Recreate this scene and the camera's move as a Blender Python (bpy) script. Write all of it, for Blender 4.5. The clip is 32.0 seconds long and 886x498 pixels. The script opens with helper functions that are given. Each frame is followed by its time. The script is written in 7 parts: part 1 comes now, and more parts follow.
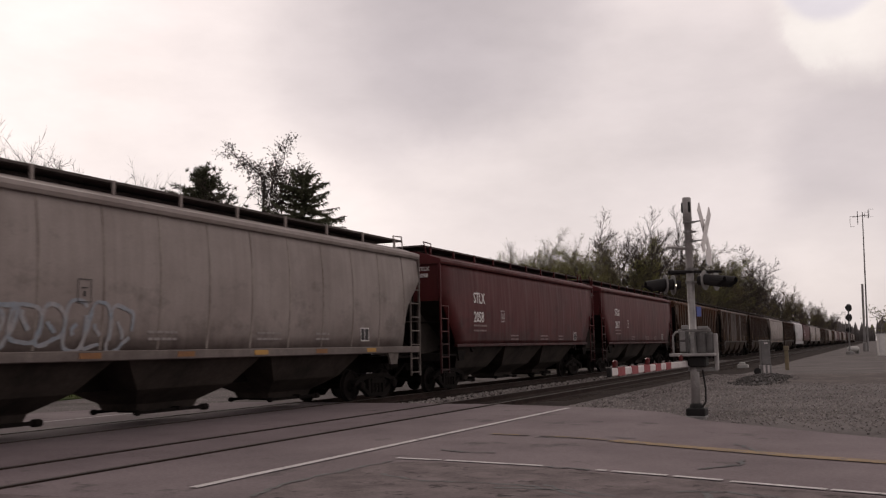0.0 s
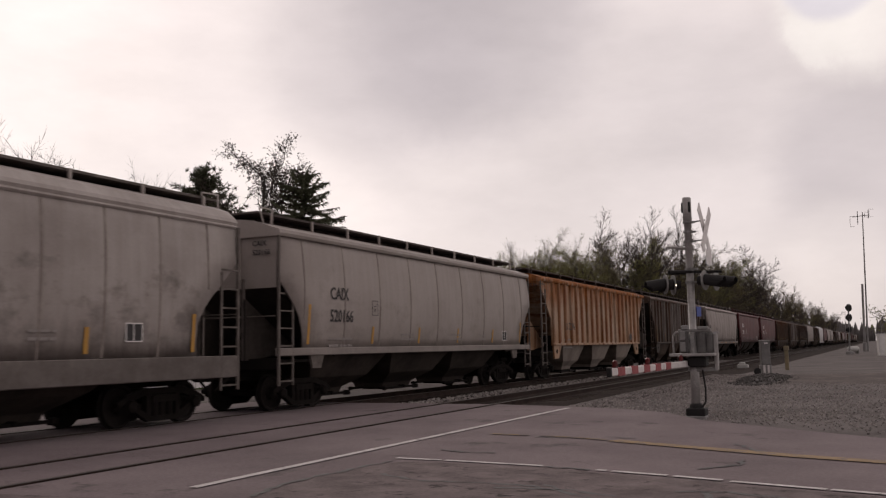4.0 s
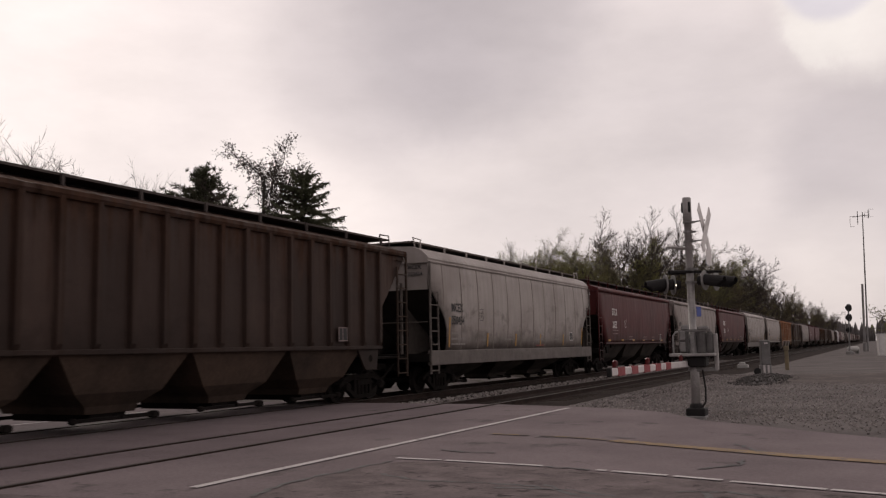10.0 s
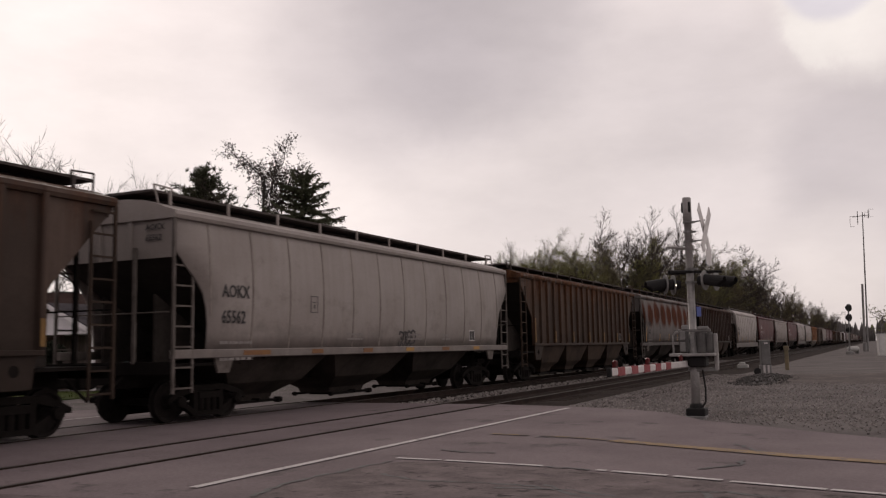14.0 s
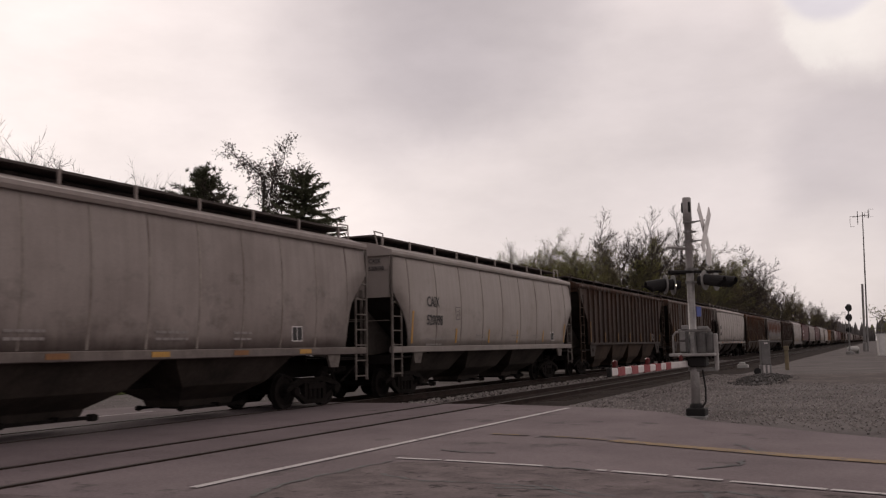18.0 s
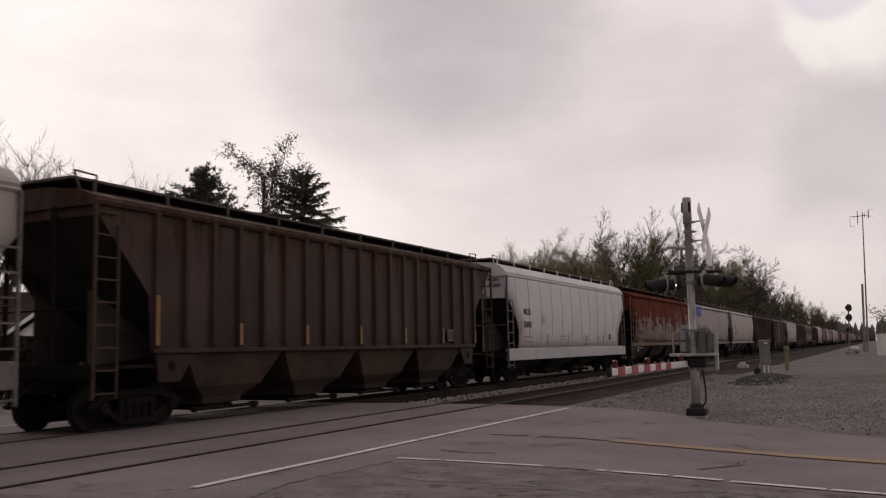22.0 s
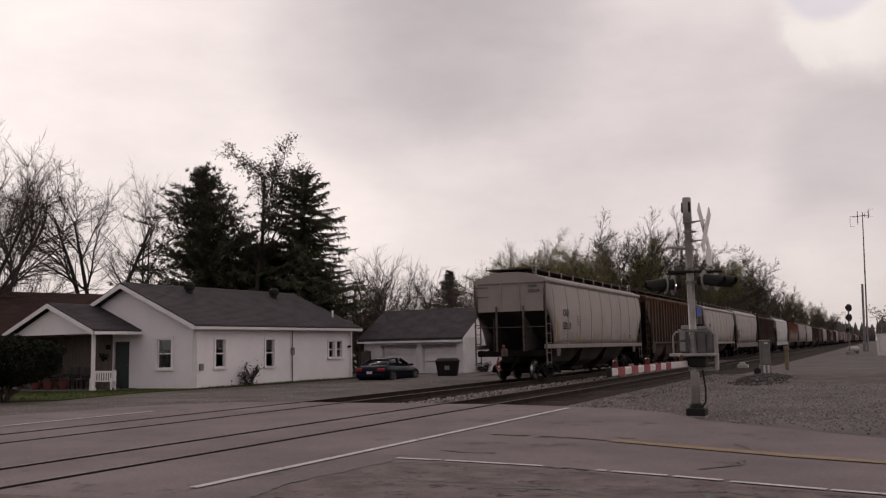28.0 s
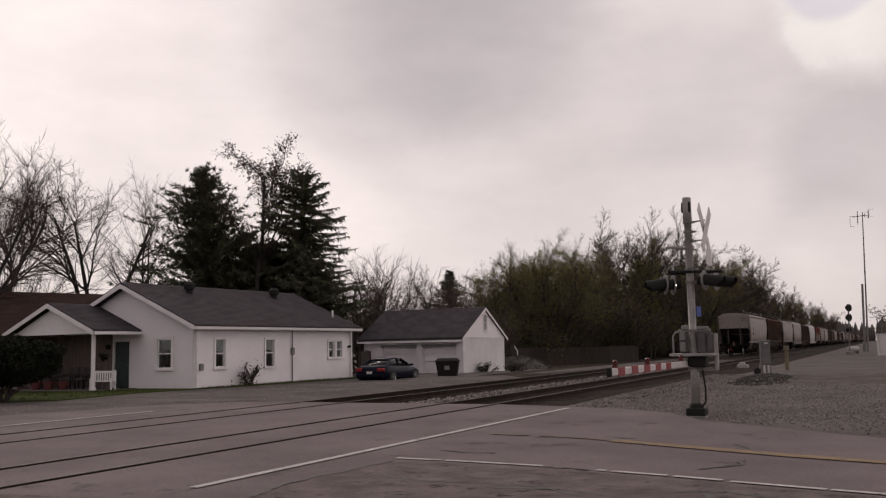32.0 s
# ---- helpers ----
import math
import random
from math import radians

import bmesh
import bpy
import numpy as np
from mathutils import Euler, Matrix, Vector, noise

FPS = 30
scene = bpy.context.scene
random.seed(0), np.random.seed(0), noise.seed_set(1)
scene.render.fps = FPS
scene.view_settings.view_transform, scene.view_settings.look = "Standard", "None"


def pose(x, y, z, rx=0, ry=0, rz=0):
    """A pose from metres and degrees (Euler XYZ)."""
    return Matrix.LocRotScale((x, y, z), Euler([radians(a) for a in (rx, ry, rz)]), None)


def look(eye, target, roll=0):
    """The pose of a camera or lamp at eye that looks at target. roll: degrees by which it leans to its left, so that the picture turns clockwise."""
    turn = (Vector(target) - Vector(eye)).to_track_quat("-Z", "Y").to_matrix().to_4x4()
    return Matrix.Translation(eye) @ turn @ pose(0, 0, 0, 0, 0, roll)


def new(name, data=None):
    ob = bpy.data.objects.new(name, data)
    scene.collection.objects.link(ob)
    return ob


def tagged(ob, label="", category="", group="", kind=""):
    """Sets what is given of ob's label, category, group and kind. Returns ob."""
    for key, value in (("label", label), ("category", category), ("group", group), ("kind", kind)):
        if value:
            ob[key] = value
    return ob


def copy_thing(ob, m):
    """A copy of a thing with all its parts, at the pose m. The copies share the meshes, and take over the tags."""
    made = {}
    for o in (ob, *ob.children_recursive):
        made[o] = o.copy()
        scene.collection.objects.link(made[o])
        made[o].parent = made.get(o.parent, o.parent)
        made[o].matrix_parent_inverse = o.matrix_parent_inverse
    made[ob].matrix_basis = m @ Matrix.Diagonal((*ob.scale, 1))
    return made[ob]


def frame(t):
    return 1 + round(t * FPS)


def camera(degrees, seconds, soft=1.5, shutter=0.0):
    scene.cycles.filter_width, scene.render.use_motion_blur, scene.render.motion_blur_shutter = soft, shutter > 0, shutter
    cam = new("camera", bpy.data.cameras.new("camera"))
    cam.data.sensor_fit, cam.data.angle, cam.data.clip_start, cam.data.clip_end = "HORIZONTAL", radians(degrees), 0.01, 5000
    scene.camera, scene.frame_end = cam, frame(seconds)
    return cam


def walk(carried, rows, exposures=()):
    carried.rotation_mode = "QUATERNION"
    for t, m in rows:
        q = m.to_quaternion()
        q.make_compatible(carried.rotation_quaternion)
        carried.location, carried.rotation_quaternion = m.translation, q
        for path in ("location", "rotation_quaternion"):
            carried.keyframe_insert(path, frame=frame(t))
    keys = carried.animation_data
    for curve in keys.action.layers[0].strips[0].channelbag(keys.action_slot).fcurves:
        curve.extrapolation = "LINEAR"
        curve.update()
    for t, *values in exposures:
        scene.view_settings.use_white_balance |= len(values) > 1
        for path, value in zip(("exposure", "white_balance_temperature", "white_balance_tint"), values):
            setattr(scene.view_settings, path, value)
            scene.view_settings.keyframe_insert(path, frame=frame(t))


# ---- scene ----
cam = camera(52.215, 32.0, soft=1.25, shutter=0.12)
STAND = look((13.833, 0.0, 1.409), (5.276, 17.946, 3.579), -1.105)
walk(cam, [(0.0, STAND), (32.0, STAND)], exposures=[(0.0, 0.06, 6850, 14), (3.5, 0.05, 6850, 14), (7.0, 0.01, 6850, 14), (25.0, 0.0, 6850, 14), (28.0, -0.04, 6850, 14), (32.0, -0.06, 6850, 14)])


# ---------------- sky and sun ----------------
def build_world():
    w = bpy.data.worlds.new("sky")
    scene.world = w
    w.use_nodes = True
    nt = w.node_tree
    nt.nodes.clear()
    N, L = nt.nodes.new, nt.links.new
    out, bg = N("ShaderNodeOutputWorld"), N("ShaderNodeBackground")
    L(bg.outputs[0], out.inputs[0])
    co = N("ShaderNodeTexCoord")
    sky = N("ShaderNodeTexSky")
    sky.sky_type, sky.sun_disc = "NISHITA", False
    sky.sun_elevation, sky.sun_rotation = radians(38), radians(-52)

    def math_node(op, a, b):
        n = N("ShaderNodeMath")
        n.operation = op
        for i, v in enumerate((a, b)):
            if hasattr(v, "is_linked"):
                L(v, n.inputs[i])
            else:
                n.inputs[i].default_value = v
        return n.outputs[0]

    def noise_of(scale, detail, rough, seed, stretch=(1, 1, 1)):
        m = N("ShaderNodeMapping")
        m.inputs["Location"].default_value = seed
        m.inputs["Scale"].default_value = stretch
        L(co.outputs["Generated"], m.inputs[0])
        n = N("ShaderNodeTexNoise")
        n.inputs["Scale"].default_value, n.inputs["Detail"].default_value, n.inputs["Roughness"].default_value = scale, detail, rough
        L(m.outputs[0], n.inputs["Vector"])
        return n.outputs["Fac"]

    warp = noise_of(7.0, 7, 0.62, (3, 1, 7))

    def lobe(direction, half_angle, soft_angle, ragged=0.7):
        """1 round one direction of the sky, falling to 0 with a ragged edge."""
        v = Vector(direction).normalized()
        d = N("ShaderNodeVectorMath")
        d.operation = "DOT_PRODUCT"
        L(co.outputs["Generated"], d.inputs[0])
        d.inputs[1].default_value = v
        s = math_node("ADD", d.outputs["Value"], math_node("MULTIPLY", math_node("SUBTRACT", warp, 0.5), min(ragged * (1 - math.cos(radians(soft_angle))), 0.012)))
        r = N("ShaderNodeMapRange")
        r.interpolation_type = "SMOOTHERSTEP"
        r.inputs["From Min"].default_value, r.inputs["From Max"].default_value = math.cos(radians(half_angle + soft_angle)), math.cos(radians(half_angle))
        L(s, r.inputs["Value"])
        return r.outputs[0]

    def mixed(fac, a, b):
        m = N("ShaderNodeMix")
        m.data_type = "RGBA"
        L(fac, m.inputs["Factor"])
        for sock, v in ((m.inputs["A"], a), (m.inputs["B"], b)):
            if hasattr(v, "is_linked"):
                L(v, sock)
            else:
                sock.default_value = (*v, 1)
        return m.outputs["Result"]

    def faded(fac, k):
        return math_node("MULTIPLY", fac, k)

    base = noise_of(2.2, 6, 0.55, (0.3, 5.1, 2.2), (1, 1, 2.2))
    r = N("ShaderNodeMapRange")
    r.inputs["From Min"].default_value, r.inputs["From Max"].default_value = 0.3, 0.72
    L(base, r.inputs["Value"])
    # thick grey overcast away from the sun, thinner and brighter round it
    away = mixed(r.outputs[0], (0.47, 0.435, 0.455), (0.60, 0.56, 0.575))
    # the cloud is thinner and paler towards the south-east
    away = mixed(faded(lobe((0.88, 0.30, 0.36), 8, 68), 0.75), away, (0.98, 0.92, 0.92))
    near = mixed(r.outputs[0], (0.70, 0.65, 0.66), (0.83, 0.77, 0.765))
    col = mixed(lobe((-0.45, 0.83, 0.33), 28, 30), away, near)
    # the glow of the veiled sun, the grey banks and the one bright heap with a blue hole above it
    col = mixed(faded(lobe((-0.83, 0.45, 0.34), 4, 34), 0.85), col, (0.97, 0.90, 0.89))
    col = mixed(faded(lobe((-0.734, 0.624, 0.269), 0.5, 9), 0.45), col, (1.1, 1.02, 0.99))
    col = mixed(faded(lobe((-0.593, 0.796, 0.123), 0.5, 9), 0.5), col, (1.06, 0.98, 0.95))
    col = mixed(faded(lobe((-0.47, 0.822, 0.325), 0.2, 9.5), 0.42), col, (0.46, 0.425, 0.455))
    col = mixed(faded(lobe((-0.37, 0.86, 0.352), 0.2, 10), 0.5), col, (0.46, 0.425, 0.455))
    col = mixed(faded(lobe((0.004, 0.982, 0.176), 0.2, 7), 0.42), col, (0.47, 0.435, 0.47))
    col = mixed(faded(lobe((-0.03, 0.996, 0.085), 0.2, 4), 0.5), col, (0.86, 0.80, 0.79))
    col = mixed(faded(lobe((0.004, 0.946, 0.325), 0.6, 4.2, 2.6), 0.6), col, (1.0, 0.97, 0.93))
    col = mixed(faded(lobe((-0.024, 0.951, 0.307), 0.5, 1.8, 8.0), 0.4), col, (0.99, 0.96, 0.92))
    col = mixed(faded(lobe((-0.020, 0.933, 0.358), 1.9, 1.1, 7.0), 0.75), col, (0.70, 0.68, 0.76))
    wisps = N("ShaderNodeMapRange")
    wisps.inputs["From Min"].default_value, wisps.inputs["From Max"].default_value = 0.3, 0.7
    wisps.inputs["To Min"].default_value, wisps.inputs["To Max"].default_value = 0.90, 1.08
    L(noise_of(4.5, 8, 0.58, (1.3, 2.2, 6.1), (1, 1, 2.4)), wisps.inputs["Value"])
    soft_wisps = N("ShaderNodeVectorMath")
    soft_wisps.operation = "SCALE"
    L(col, soft_wisps.inputs[0])
    L(wisps.outputs[0], soft_wisps.inputs["Scale"])
    col = soft_wisps.outputs[0]
    scaled = N("ShaderNodeVectorMath")
    scaled.operation = "SCALE"
    L(sky.outputs[0], scaled.inputs[0])
    scaled.inputs["Scale"].default_value = 0.08
    cloud = math_node("ADD", 0.94, 0.0)
    col = mixed(cloud, scaled.outputs[0], col)
    L(col, bg.inputs["Color"])
    bg.inputs["Strength"].default_value = 1.0
    sun = bpy.data.lights.new("sun", "SUN")
    sun.energy, sun.angle, sun.color = 0.5, radians(25), (1.0, 0.93, 0.86)
    ob = new("sun", sun)
    ob.matrix_world = look((-60, 47, 60), (0, 0, 0))


build_world()


# ---------------- mesh building ----------------
class Build:
    """Collects faces for one mesh."""

    def __init__(self):
        self.v, self.f = [], []

    def add(self, verts, faces):
        o = len(self.v)
        self.v.extend(verts)
        self.f.extend([tuple(i + o for i in f) for f in faces])
        return self

    def box(self, x0, x1, y0, y1, z0, z1, m=None):
        vs = [Vector((x, y, z)) for z in (z0, z1) for y in (y0, y1) for x in (x0, x1)]
        if m is not None:
            vs = [m @ v for v in vs]
        return self.add(vs, [(0, 2, 3, 1), (4, 5, 7, 6), (0, 1, 5, 4), (2, 6, 7, 3), (0, 4, 6, 2), (1, 3, 7, 5)])

    def soft_box(self, x0, x1, y0, y1, z0, z1, b=0.02, m=None):
        """A box with chamfered edges."""
        cx, cy, cz = (x0 + x1) / 2, (y0 + y1) / 2, (z0 + z1) / 2
        hx, hy, hz = (x1 - x0) / 2, (y1 - y0) / 2, (z1 - z0) / 2
        rings = []
        for dz, ins in ((-hz, b), (-hz + b, 0), (hz - b, 0), (hz, b)):
            ring = []
            ax, ay = hx - ins, hy - ins
            for px, py in ((-ax, b - ay), (b - ax, -ay), (ax - b, -ay), (ax, b - ay), (ax, ay - b), (ax - b, ay), (b - ax, ay), (-ax, ay - b)):
                ring.append(Vector((cx + px, cy + py, cz + dz)))
            rings.append(ring)
        return self.rings(rings, m)

    def rings(self, rings, m=None, close=True, caps=True):
        n = len(rings[0])
        vs = [Vector(p) for r in rings for p in r]
        if m is not None:
            vs = [m @ v for v in vs]
        fs = []
        for i in range(len(rings) - 1):
            for j in range(n if close else n - 1):
                k = (j + 1) % n
                fs.append((i * n + j, i * n + k, (i + 1) * n + k, (i + 1) * n + j))
        if caps:
            fs.append(tuple(range(n))[::-1])
            fs.append(tuple(range((len(rings) - 1) * n, len(rings) * n)))
        return self.add(vs, fs)

    def prism(self, poly, axis, a, b, m=None):
        """Extrudes a polygon in the plane across axis ('x': points are y, z; 'y': x, z; 'z': x, y) from a to b."""
        put = {"x": lambda p, d: (d, p[0], p[1]), "y": lambda p, d: (p[0], d, p[1]), "z": lambda p, d: (p[0], p[1], d)}[axis]
        return self.rings([[put(p, a) for p in poly], [put(p, b) for p in poly]], m)

    def tube(self, p, q, r, r2=None, n=6):
        p, q = Vector(p), Vector(q)
        r2 = r if r2 is None else r2
        d = (q - p)
        if d.length < 1e-6:
            return self
        d.normalize()
        s = d.orthogonal().normalized()
        t = d.cross(s)
        ring = lambda c, rr: [c + (s * math.cos(2 * math.pi * i / n) + t * math.sin(2 * math.pi * i / n)) * rr for i in range(n)]
        return self.rings([ring(p, r), ring(q, r2)])

    def lathe(self, profile, centre, axis="x", n=20):
        """Turns a profile of (distance along the axis, radius)."""
        rings = []
        for d, r in profile:
            ring = []
            for i in range(n):
                a = 2 * math.pi * i / n
                c, s = r * math.cos(a), r * math.sin(a)
                ring.append(Vector(centre) + Vector({"x": (d, c, s), "y": (c, d, s), "z": (c, s, d)}[axis]))
            rings.append(ring)
        return self.rings(rings)

    def mesh(self, name, material, smooth=False):
        me = bpy.data.meshes.new(name)
        me.from_pydata(self.v, [], self.f)
        bm = bmesh.new()
        bm.from_mesh(me)
        bmesh.ops.recalc_face_normals(bm, faces=bm.faces)
        bm.to_mesh(me)
        bm.free()
        if material:
            me.materials.append(material)
        if smooth:
            for poly in me.polygons:
                poly.use_smooth = True
        return me


def thing(name, label, category, at=None, group="", kind=""):
    ob = new(name)
    ob.empty_display_size = 0.2
    if at is not None:
        ob.matrix_world = at
    return tagged(ob, label, category, group, kind)


def part(name, build, material, parent, label="", at=None, smooth=False):
    me = build.mesh(name, material, smooth) if isinstance(build, Build) else build
    ob = new(name, me)
    ob.parent = parent
    if at is not None:
        ob.matrix_basis = at
    if label:
        ob["label"] = label
    return ob


def solid(name, build, material, label, category, kind="", group="", at=None, smooth=False):
    ob = new(name, build.mesh(name, material, smooth))
    if at is not None:
        ob.matrix_world = at
    return tagged(ob, label, category, group, kind)


# ---------------- materials ----------------
def material(name, colour, colour2=None, rough=0.8, metal=0.0, scale=3.0, fine=40.0, bump=0.15, stretch=(1, 1, 1), third=None, third_at=0.62, random_tint=0.0, spec=0.5, island=0.0, speckle=0.55):
    """Two-tone surface with coarse stains, fine grain and relief; third: colour of scattered patches."""
    m = bpy.data.materials.new(name)
    m.use_nodes = True
    nt = m.node_tree
    N, L = nt.nodes.new, nt.links.new
    b = nt.nodes["Principled BSDF"]
    co = N("ShaderNodeTexCoord")
    mp = N("ShaderNodeMapping")
    mp.inputs["Scale"].default_value = stretch
    L(co.outputs["Object"], mp.inputs[0])

    def noise_tex(s, d, r=0.6):
        n = N("ShaderNodeTexNoise")
        n.inputs["Scale"].default_value, n.inputs["Detail"].default_value, n.inputs["Roughness"].default_value = s, d, r
        L(mp.outputs[0], n.inputs["Vector"])
        return n.outputs["Fac"]

    def ramp(src, lo, hi):
        r = N("ShaderNodeMapRange")
        r.inputs["From Min"].default_value, r.inputs["From Max"].default_value = lo, hi
        L(src, r.inputs["Value"])
        return r.outputs[0]

    def mix(fac, a, c):
        x = N("ShaderNodeMix")
        x.data_type = "RGBA"
        if isinstance(fac, float):
            x.inputs["Factor"].default_value = fac
        else:
            L(fac, x.inputs["Factor"])
        for sock, v in ((x.inputs["A"], a), (x.inputs["B"], c)):
            if isinstance(v, tuple):
                sock.default_value = (*v, 1)
            else:
                L(v, sock)
        return x.outputs["Result"]

    colour2 = colour2 or tuple(c * 0.75 for c in colour)
    coarse, grain = noise_tex(scale, 5), noise_tex(fine, 4, 0.7)
    col = mix(ramp(coarse, 0.35, 0.68), colour, colour2)
    if third:
        col = mix(ramp(noise_tex(scale * 1.7, 6, 0.7), third_at, third_at + 0.08), col, third)
    g = N("ShaderNodeMix")
    g.data_type, g.blend_type = "RGBA", "MULTIPLY"
    g.inputs["Factor"].default_value = speckle
    L(col, g.inputs["A"])
    gr = N("ShaderNodeMapRange")
    gr.inputs["From Min"].default_value, gr.inputs["From Max"].default_value = 0.3, 0.7
    gr.inputs["To Min"].default_value, gr.inputs["To Max"].default_value = 0.62, 1.25
    L(grain, gr.inputs["Value"])
    L(gr.outputs[0], g.inputs["B"])
    col = g.outputs["Result"]
    if island:
        geo = N("ShaderNodeNewGeometry")
        ri = N("ShaderNodeMapRange")
        ri.inputs["To Min"].default_value, ri.inputs["To Max"].default_value = 1 - island, 1 + island
        L(geo.outputs["Random Per Island"], ri.inputs["Value"])
        t = N("ShaderNodeMix")
        t.data_type, t.blend_type = "RGBA", "MULTIPLY"
        t.inputs["Factor"].default_value = 1
        L(col, t.inputs["A"])
        L(ri.outputs[0], t.inputs["B"])
        col = t.outputs["Result"]
    if random_tint:
        oi = N("ShaderNodeObjectInfo")
        rr = N("ShaderNodeMapRange")
        rr.inputs["To Min"].default_value, rr.inputs["To Max"].default_value = 1 - random_tint, 1 + random_tint
        L(oi.outputs["Random"], rr.inputs["Value"])
        t = N("ShaderNodeMix")
        t.data_type, t.blend_type = "RGBA", "MULTIPLY"
        t.inputs["Factor"].default_value = 1
        L(col, t.inputs["A"])
        L(rr.outputs[0], t.inputs["B"])
        col = t.outputs["Result"]
    L(col, b.inputs["Base Color"])
    b.inputs["Metallic"].default_value = metal
    b.inputs["Specular IOR Level"].default_value = spec
    rg = N("ShaderNodeMapRange")
    rg.inputs["To Min"].default_value, rg.inputs["To Max"].default_value = max(rough - 0.12, 0.05), min(rough + 0.12, 1)
    L(coarse, rg.inputs["Value"])
    L(rg.outputs[0], b.inputs["Roughness"])
    if bump:
        bp = N("ShaderNodeBump")
        bp.inputs["Strength"].default_value, bp.inputs["Distance"].default_value = bump, 0.02
        L(grain, bp.inputs["Height"])
        L(bp.outputs[0], b.inputs["Normal"])
    return m


def glow(name, colour, strength):
    m = material(name, colour, rough=0.4, bump=0)
    b = m.node_tree.nodes["Principled BSDF"]
    b.inputs["Emission Color"].default_value, b.inputs["Emission Strength"].default_value = (*colour, 1), strength
    return m


def car_paint(name, colour, dirt, dirt_amount=0.45, rust=None, rust_level=9.9, rust_soft=1.0, streak=0.5, rough=0.55, spots=False, panels=0.0, ribs=0.0, splash=0.0, welds=0.0):
    """Weathered paint of a wagon: grime in vertical streaks, and rust that runs down from the roof.
    rust_level: height in metres above which the rust has taken the paint; spots: a row of round rust burns."""
    m = bpy.data.materials.new(name)
    m.use_nodes = True
    nt = m.node_tree
    N, L = nt.nodes.new, nt.links.new
    b = nt.nodes["Principled BSDF"]
    co = N("ShaderNodeTexCoord")

    def mapped(scale):
        mp = N("ShaderNodeMapping")
        mp.inputs["Scale"].default_value = scale
        L(co.outputs["Object"], mp.inputs[0])
        return mp.outputs[0]

    def noise_tex(vec, s, d, r=0.6):
        n = N("ShaderNodeTexNoise")
        n.inputs["Scale"].default_value, n.inputs["Detail"].default_value, n.inputs["Roughness"].default_value = s, d, r
        L(vec, n.inputs["Vector"])
        return n.outputs["Fac"]

    def calc(op, a, c=0.0):
        n = N("ShaderNodeMath")
        n.operation = op
        for i, v in enumerate((a, c)):
            if isinstance(v, (int, float)):
                n.inputs[i].default_value = v
            else:
                L(v, n.inputs[i])
        return n.outputs[0]

    def ramp(src, lo, hi, a=0.0, c=1.0):
        r = N("ShaderNodeMapRange")
        r.inputs["From Min"].default_value, r.inputs["From Max"].default_value = lo, hi
        r.inputs["To Min"].default_value, r.inputs["To Max"].default_value = a, c
        L(src, r.inputs["Value"])
        return r.outputs[0]

    def mix(fac, a, c):
        x = N("ShaderNodeMix")
        x.data_type = "RGBA"
        L(fac, x.inputs["Factor"])
        for sock, v in ((x.inputs["A"], a), (x.inputs["B"], c)):
            if isinstance(v, tuple):
                sock.default_value = (*v, 1)
            else:
                L(v, sock)
        return x.outputs["Result"]

    sep = N("ShaderNodeSeparateXYZ")
    L(co.outputs["Object"], sep.inputs[0])
    y, z = sep.outputs["Y"], sep.outputs["Z"]
    streaks = noise_tex(mapped((1, 2.2, 0.16)), 2.0, 6, 0.68)
    broad = noise_tex(mapped((0.6, 0.35, 0.5)), 1.0, 4)
    grain = noise_tex(mapped((1, 1, 1)), 26, 4, 0.7)
    col = mix(calc("MULTIPLY", ramp(streaks, 0.42, 0.75), streak * dirt_amount), colour, dirt)
    col = mix(calc("MULTIPLY", ramp(broad, 0.4, 0.72), dirt_amount), col, dirt)
    if panels:
        cell = N("ShaderNodeTexWhiteNoise")
        cell.noise_dimensions = "1D"
        L(calc("FLOOR", calc("DIVIDE", calc("ADD", y, 7.47), 0.83)), cell.inputs["W"])
        col = mix(calc("MULTIPLY", cell.outputs["Value"], panels), col, dirt)
    if ribs:
        # rust that creeps from both flanks of each post
        cell_y = calc("FRACT", calc("DIVIDE", calc("ADD", y, 7.47), 0.83))
        flank = calc("ABSOLUTE", calc("SUBTRACT", cell_y, 0.5))
        ragged = calc("ADD", flank, calc("MULTIPLY", calc("SUBTRACT", streaks, 0.5), 0.9))
        col = mix(calc("MULTIPLY", ramp(ragged, 0.30, 0.52), ribs), col, tuple(c * 0.62 for c in rust))
    if rust:
        edge = calc("ADD", calc("MULTIPLY", calc("SUBTRACT", streaks, 0.5), 5.0), calc("MULTIPLY", calc("SUBTRACT", broad, 0.5), 1.6))
        level = rust_level
        if welds:
            blotch = noise_tex(mapped((1, 0.75, 1.5)), 1.1, 6, 0.62)
            edge = calc("ADD", calc("MULTIPLY", calc("SUBTRACT", streaks, 0.5), 1.3), calc("MULTIPLY", calc("SUBTRACT", blotch, 0.5), 3.4))
            # paint lives on along the welds between the panels; every panel is eaten to a height of its own, in level bands
            lane = calc("DIVIDE", calc("ADD", y, 20.3), welds)
            off_weld = calc("ABSOLUTE", calc("SUBTRACT", calc("FRACT", lane), 0.5))
            frayed = calc("ADD", off_weld, calc("MULTIPLY", calc("SUBTRACT", streaks, 0.5), 0.35))
            own = N("ShaderNodeTexWhiteNoise")
            own.noise_dimensions = "1D"
            L(calc("FLOOR", lane), own.inputs["W"])
            bands = noise_tex(mapped((1, 0.5, 3.2)), 1.6, 5, 0.65)
